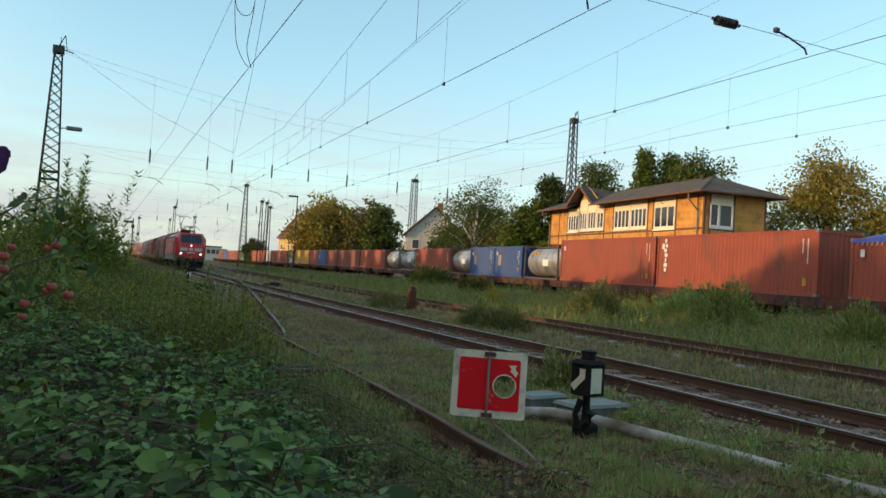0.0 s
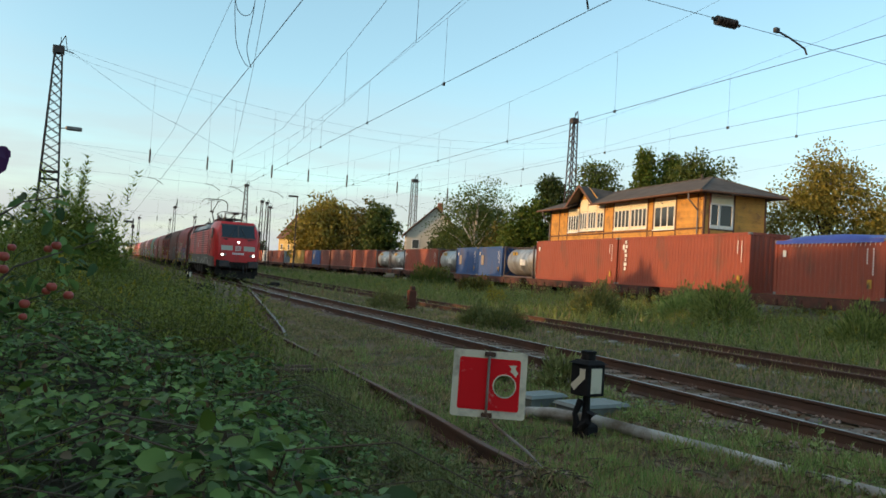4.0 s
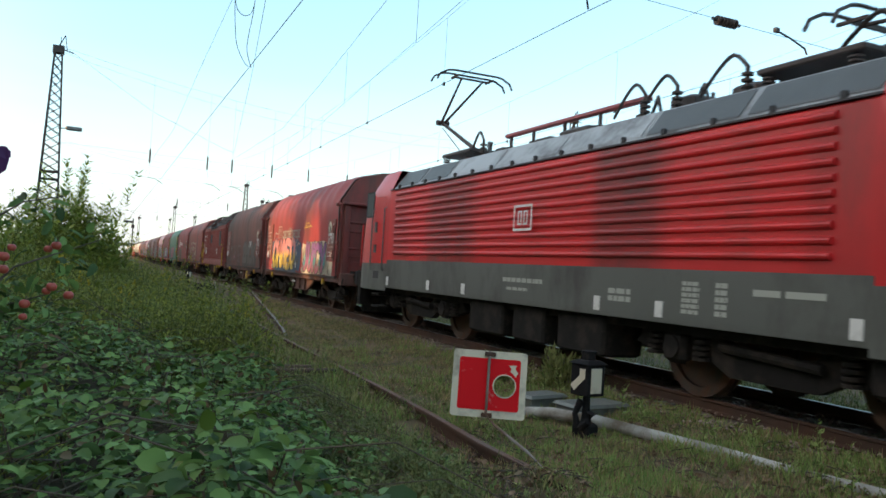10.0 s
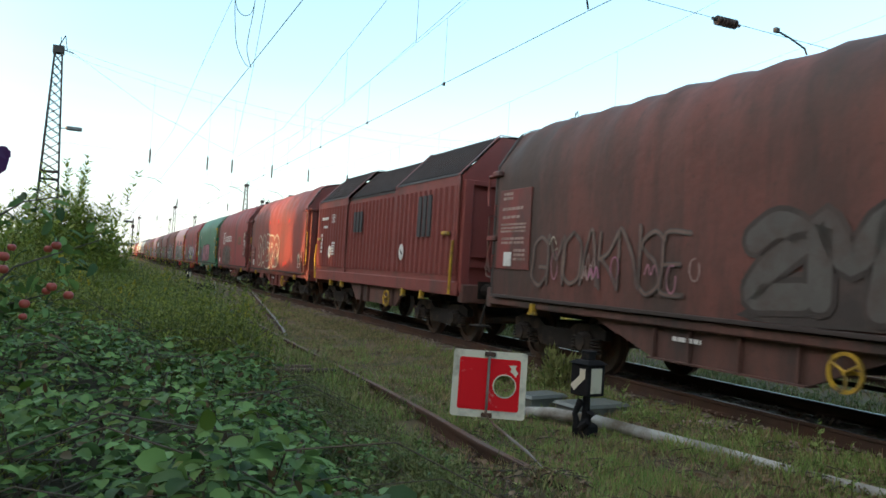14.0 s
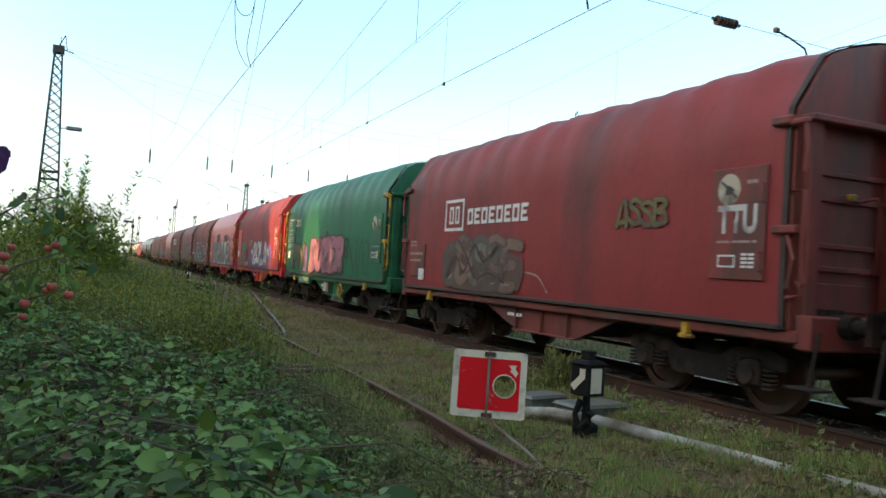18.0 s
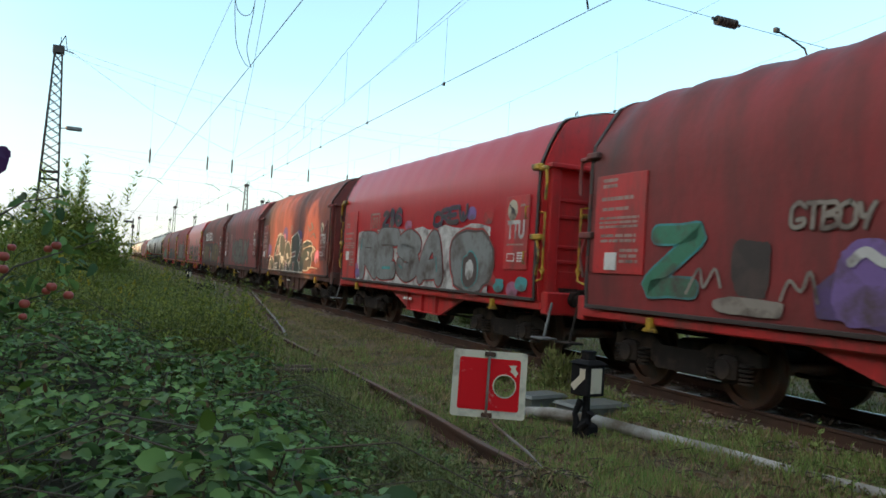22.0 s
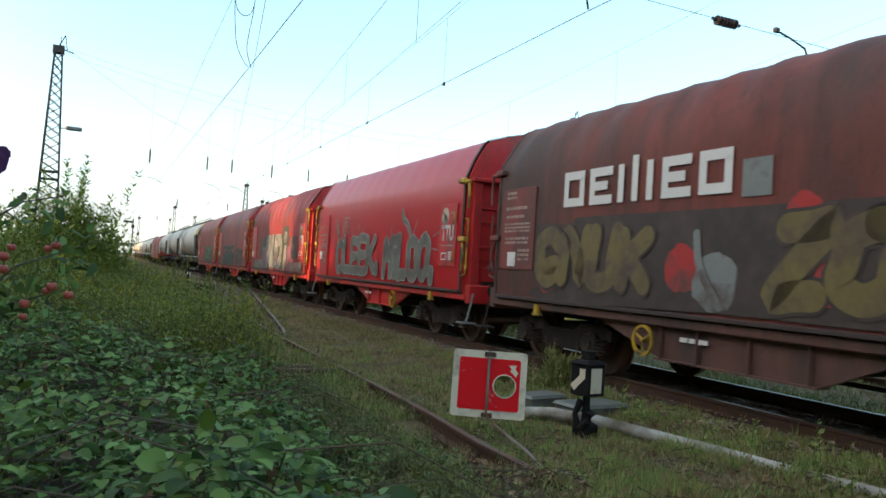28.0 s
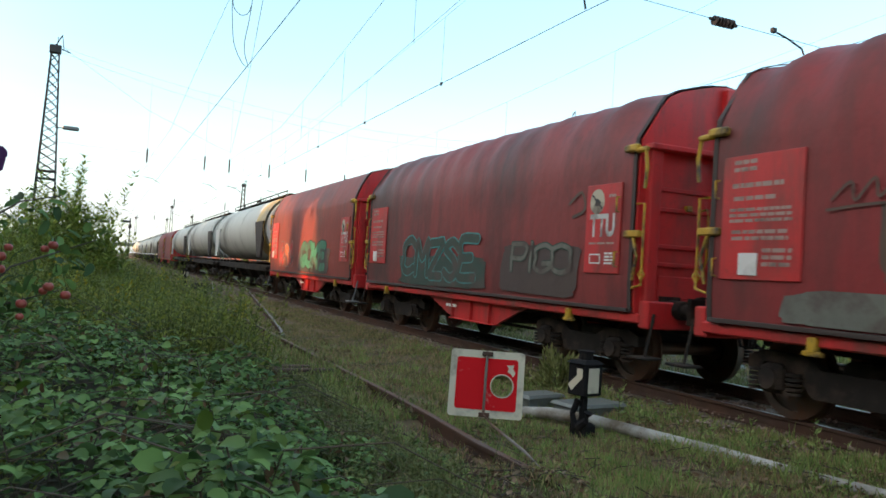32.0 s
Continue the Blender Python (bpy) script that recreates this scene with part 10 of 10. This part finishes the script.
tall_plants("low_weeds", "low leafy weeds in the gravel", 8000, (2.2, 6.8), (3.0, 30), (0.05, 0.17), "weed", 26, 0.045, 0.0, 9, None, 1.6)
tall_plants("low_weeds", "low leafy weeds between the tracks", 2600, (9.0, 12.4), (5, 50), (0.08, 0.28), "weed", 27, 0.08, 0.0, 8, None, 1.4)
tall_plants("low_weeds", "leafy weeds beside the second track", 2600, (14.6, 18.0), (7, 60), (0.15, 0.45), "grass", 28, 0.12, 0.03, 10, None, 1.3)
grass("grass_tufts", "taller green grass tufts in the verge", 26000, (2.2, 6.9), (2.8, 16), (0.12, 0.3), (0.006, 0.012), 50, 1.3, 0.12, lambda x, y: noise.noise(Vector((x * 1.9, y * 1.9, 61))) > 0.18, "lush")
off_rails = lambda x, y: abs(x - main_x(y)) > 1.0
grass("verge_grass", "short patchy grass between siding and main track", 190000, (1.9, 6.9), (2.6, 34), (0.035, 0.13), (0.006, 0.013), 41, 1.6, 0.42, lambda x, y: x > 3.1 or noise.noise(Vector((x * 1.6, y * 1.6, 17))) > -0.05)
grass("lush_grass", "lush green grass tufts round the pipe", 46000, (2.5, 7.0), (2.9, 11), (0.05, 0.19), (0.006, 0.014), 47, 1.3, 0.2, lambda x, y: noise.noise(Vector((x * 1.1, y * 1.1, 31))) > -0.1, "lush")
grass("siding_grass", "dry grass tufts grown over the siding rail", 30000, (2.2, 4.4), (4.2, 26), (0.06, 0.2), (0.006, 0.013), 48, 1.5, 0.45, lambda x, y: -0.32 < x - siding_x(y) < 0.3 and noise.noise(Vector((x * 2, y * 1.3, 12))) > -0.12)
grass("trodden_grass", "short grass round the tripod", 16000, (-7, 4), (-7, 2.4), (0.05, 0.16), (0.01, 0.02), 49, 1.0, 0.3)
grass("track_grass", "sparse grass between the running tracks", 24000, (9.0, 12.6), (4, 60), (0.08, 0.24), (0.014, 0.028), 42, 1.5, 0.3)
grass("second_track_grass", "grass growing through the second track", 16000, (12.0, 16.4), (6, 70), (0.08, 0.3), (0.012, 0.025), 43, 1.4, 0.2)
grass("meadow_grass", "long grass before the container train", 40000, (15.4, 29.0), (8, 90), (0.25, 0.75), (0.02, 0.045), 44, 1.3, 0.1, lambda x, y: second_x(y) + 1.7 < x < goods_x(y) + 1, "meadow")
grass("far_grass", "rough grass far down the tracks", 14000, (-12, 40), (40, 220), (0.25, 0.6), (0.06, 0.12), 45, 1.2, 0.15, lambda x, y: off_rails(x, y) and abs(x - main_x(y)) > 1.7 and abs(x - second_x(y)) > 1.0)
grass("bank_grass", "grass at the foot of the weeds", 14000, (-1.0, 3.2), (8, 40), (0.1, 0.35), (0.012, 0.025), 46, 1.5, 0.15)


def bush(label, x, y, r, h, leaf, seed, n=1500, ln=0.14):
    rng = np.random.default_rng(seed)
    t = thing("bush", label, "bush", "bushes by the tracks", at=(x, y, ground_z(x, y) - 0.05))
    d = unit(rng, n)
    d[:, 2] = np.abs(d[:, 2])
    p = d * np.array([r, r, h]) * rng.uniform(0.35, 1.0, (n, 1)) ** 0.6 * (1 + 0.25 * np.sin(5 * d[:, :1] + seed) * np.cos(4 * d[:, 1:2]))
    part("foliage", bulk("bush_foliage", leaf_cards(p, d + np.array([0, 0, 0.7]) + 0.5 * unit(rng, n), unit(rng, n), rng.uniform(0.6, 1.3, n) * ln, rng.uniform(0.2, 0.4, n) * ln), LEAF[leaf]), None, t)
    st = Mesh()
    for k in range(9):
        a = k * 0.7
        st.tube([(0, 0, -0.05), (math.cos(a) * r * 0.3, math.sin(a) * r * 0.3, h * 0.5), (math.cos(a) * r * 0.6, math.sin(a) * r * 0.6, h * 0.85)], [0.012, 0.008, 0.003], 4)
    part("stem", st, M_BARK, t)


bush("grey-green feathery bush between the tracks", 11.3, 20.5, 0.75, 0.75, "weed", 51)
bush("grey-green feathery bush between the tracks", 11.6, 22.6, 0.7, 0.65, "weed", 52)
bush("grey-green bush beside an iron stub", 11.0, 29.8, 0.9, 0.85, "weed", 53)
bush("green weed clump beside the near rail", 6.55, 10.0, 0.4, 0.55, "grass", 54, 900, 0.12)
bush("green weed clump by the sign", 6.0, 10.8, 0.35, 0.4, "grass", 55, 700, 0.12)
bush("dark bush before the containers", 21.6, 22.3, 1.3, 1.75, "meadow", 56, 2600, 0.2)
bush("dark bush in the tall grass", 19.6, 27.5, 1.1, 1.4, "weed", 57, 2200, 0.2)
bush("green bush in the tall grass", 22.6, 25.6, 1.2, 1.3, "lush", 58, 2200, 0.2)
bush("green bush before the container wagons", 20.4, 15.6, 1.0, 1.2, "meadow", 59, 2000, 0.2)
bush("yellow flowering weed clump", 19.5, 36.5, 0.6, 0.95, "flower", 60, 700, 0.12)
bush("dark bush beside the far wagons", 25.0, 58.0, 1.8, 1.8, "mid", 61, 2200, 0.3)
bush("dark bush beside the far wagons", 23.6, 47.0, 1.2, 1.2, "olive", 62, 1500, 0.25)
for k, (n_, xr_, yr_, hr_, per_) in enumerate(((9, (-0.5, -0.22), (15.7, 16.3), (2.9, 3.25), 120), (46, (-0.95, 0.15), (15.2, 16.8), (2.2, 2.75), 110), (90, (-1.35, 0.5), (14.6, 17.4), (1.7, 2.35), 100), (110, (-2.4, -0.9), (13.5, 18.5), (1.7, 2.3), 80))):
    tall_plants("sapling_shoots", "leafy yellow-green sapling shoots rising from the weeds", n_, xr_, yr_, hr_, "pale", 90 + k, 0.22, 0.0, per_)
tree("bushy sapling in the hedge", 0.35, 21.0, 1.6, 1.5, "weed", 92, 1500, 0.08, low=0.1)
tall_plants("edge_weeds", "soft grey-green weeds at the edge of the brambles", 900, (1.5, 2.75), (4.3, 9.5), (0.12, 0.42), "weed", 95, 0.075, 0.0, 18, lambda x, y: x < 2.55 + 0.3 * noise.noise(Vector((x, y, 2))), 1.0)
tall_plants("edge_weeds", "bright green weeds among the brambles", 130, (-0.6, 2.0), (2.4, 6.5), (0.75, 0.95), "fresh", 96, 0.06, 0.0, 26, lambda x, y: noise.noise(Vector((x * 2, y * 2, 7))) > 0.22, 1.0)

# apples on the hedge
M_APPLE = mat("apple_skin", (0.34, 0.045, 0.035), 0.42, 0, 14, 0.3, (0.30, 0.10, 0.03), 0.15, 12, bump=0.02)
branch = thing("apple_branch", "apple branches with red apples over the hedge", "apple tree")
part("twig", Mesh().tube([(-0.9, 3.0, 0.3), (-0.5, 3.15, 1.0), (-0.25, 3.25, 1.3), (0.03, 3.5, 1.42)], [0.012, 0.008, 0.004, 0.002], 6), M_BARK, branch, smooth=60)
part("twig", Mesh().tube([(-0.5, 3.15, 1.0), (-0.3, 3.25, 1.15), (-0.08, 3.35, 1.22)], [0.006, 0.004, 0.002], 6), M_BARK, branch, smooth=60)
part("twig", Mesh().tube([(-0.7, 3.1, 0.7), (-0.45, 3.0, 1.35), (-0.22, 3.05, 1.53), (-0.1, 3.2, 1.57)], [0.008, 0.006, 0.003, 0.002], 6), M_BARK, branch, smooth=60)
for k, (ax, ay, az, ar) in enumerate(((-0.121, 3.2, 1.235, 0.034), (-0.063, 3.2, 1.207, 0.033), (-0.204, 3.2, 1.17, 0.034), (-0.115, 3.2, 1.387, 0.032), (-0.282, 3.2, 1.336, 0.036), (-0.282, 3.22, 1.29, 0.034), (-0.142, 3.22, 1.372, 0.028), (-0.138, 3.22, 1.218, 0.028), (-0.205, 3.18, 1.125, 0.026), (-0.262, 3.25, 1.37, 0.028))):
    ar *= 0.56
    rings = [[(ar * math.sin(math.pi * (0.06 + 0.88 * i / 8)) * math.cos(2 * math.pi * j / 12), ar * math.sin(math.pi * (0.06 + 0.88 * i / 8)) * math.sin(2 * math.pi * j / 12), ar * 0.92 * math.cos(math.pi * (0.06 + 0.88 * i / 8)) - (0.25 * ar if i in (0, 8) else 0) * (1 if i == 0 else -1)) for j in range(12)] for i in range(9)]
    apple = part("apple", Mesh().loft(rings), M_APPLE, branch, "ripe red apple", smooth=80, at=(ax, ay, az))
    part("stalk", Mesh().tube([(0, 0, ar * 0.6), (0.004, 0, ar * 1.5)], 0.002, 5), M_BARK, apple)
rng_ = np.random.default_rng(77)
seeds = np.concatenate([np.array([(-0.5 + 0.5 * t_ + 0.03, 3.15 + 0.3 * t_, 1.02 + 0.4 * t_) for t_ in np.linspace(0, 1, 60)]), np.array([(-0.45 + 0.35 * t_, 3.0 + 0.2 * t_, 1.33 + 0.24 * t_) for t_ in np.linspace(0, 1, 40)]), np.array([(-0.5 + 0.42 * t_, 3.15 + 0.2 * t_, 1.0 + 0.22 * t_) for t_ in np.linspace(0, 1, 60)])])
seeds = seeds + rng_.normal(size=seeds.shape) * 0.035
v_, f_ = real_leaves(seeds, unit(rng_, len(seeds)), unit(rng_, len(seeds)) * 0.7 + np.array([0, 0, 1]), rng_.uniform(0.04, 0.075, len(seeds)), rng_.uniform(0.025, 0.04, len(seeds)))
part("foliage", leaf_mesh("apple_leaves", v_, f_, LEAF["bramble"]), None, branch)
part("red_leaf", leaf_mesh("red_leaf", *real_leaves([(-0.222, 2.2, 1.617), (-0.225, 2.2, 1.612)], [(0.05, 0.1, -1), (0.7, 0, -0.4)], [(0.1, -1, 0.3), (0.2, -1, 0)], [0.07, 0.035], [0.045, 0.03]), leaf_mat("leaf_red", (0.07, 0.025, 0.08), (0.10, 0.035, 0.13))), None, branch, "dark purple autumn leaf")


# dead leaves, twigs and dry stalks along the sunken rail
def litter(label, n, xr, yr, seed, near=1.5):
    rng = np.random.default_rng(seed)
    th = thing("dead_litter", label, "litter", kind="stuff")
    y = yr[0] + (yr[1] - yr[0]) * rng.random(n) ** near
    x = np.array([siding_x(b) for b in y]) + xr[0] + (xr[1] - xr[0]) * rng.random(n)
    keep = np.array([noise.noise(Vector((a * 1.5, b * 0.9, seed))) > -0.05 for a, b in zip(x, y)])
    x, y = x[keep], y[keep]
    k = len(x)
    p = np.array([(a, b, ground_z(a, b) + rng.uniform(0.0, 0.05)) for a, b in zip(x, y)])
    v, f = real_leaves(p, unit(rng, k) * np.array([1, 1, 0.5]), unit(rng, k) + np.array([0, 0, 0.8]), rng.uniform(0.03, 0.09, k), rng.uniform(0.015, 0.045, k))
    part("dead_leaf", leaf_mesh("litter_leaves", v, f, leaf_mat("litter_brown", (0.10, 0.055, 0.03), (0.30, 0.21, 0.14), 0.8, 0.1)), None, th)
    sticks = Mesh()
    for a, b in zip(x[::9], y[::9]):
        q = Vector((rng.normal(), rng.normal(), 0.25 * rng.normal())).normalized() * rng.uniform(0.08, 0.22)
        o_ = Vector((a, b, ground_z(a, b) + 0.03))
        sticks.tube([o_ - q, o_ + Vector((0, 0, 0.03)), o_ + q], [0.004, 0.004, 0.002], 4)
    part("twig", sticks, M_BARK, th)


litter("brown dead leaves and twigs beside the sunken rail", 2600, (-0.6, 0.15), (4.6, 18), 201)
litter("scattered dry leaves in the thin grass", 2400, (-1.6, 2.6), (3.0, 24), 202)

litter("dry leaves and straw on the bare soil", 2600, (-0.4, 3.6), (2.8, 9), 203, 1.0)
tall_plants("low_weeds", "small broad-leaved weeds in the short grass", 1500, (2.6, 7.0), (2.8, 12), (0.05, 0.16), "lush", 204, 0.07, 0.0, 8, None, 1.2)
tall_plants("tall_weeds", "single tall weed stalks beside the near rail", 26, (5.6, 6.7), (3.6, 12), (0.3, 0.55), "lush", 205, 0.1, 0.0, 16, None, 1.0)
tall_plants("siding_weeds", "leafy weeds grown over the sunken rail", 420, (2.6, 4.3), (6.6, 22), (0.1, 0.3), "weed", 206, 0.07, 0.0, 12, lambda x, y: abs(x - siding_x(y)) < 0.22 and noise.noise(Vector((0, y * 0.9, 3))) > -0.05, 1.3)
tall_plants("soil_weeds", "thin weeds on the bare strip beside the hedge", 700, (1.7, 3.4), (8, 26), (0.1, 0.3), "gold", 207, 0.06, 0.0, 12, None, 1.2)


motions()
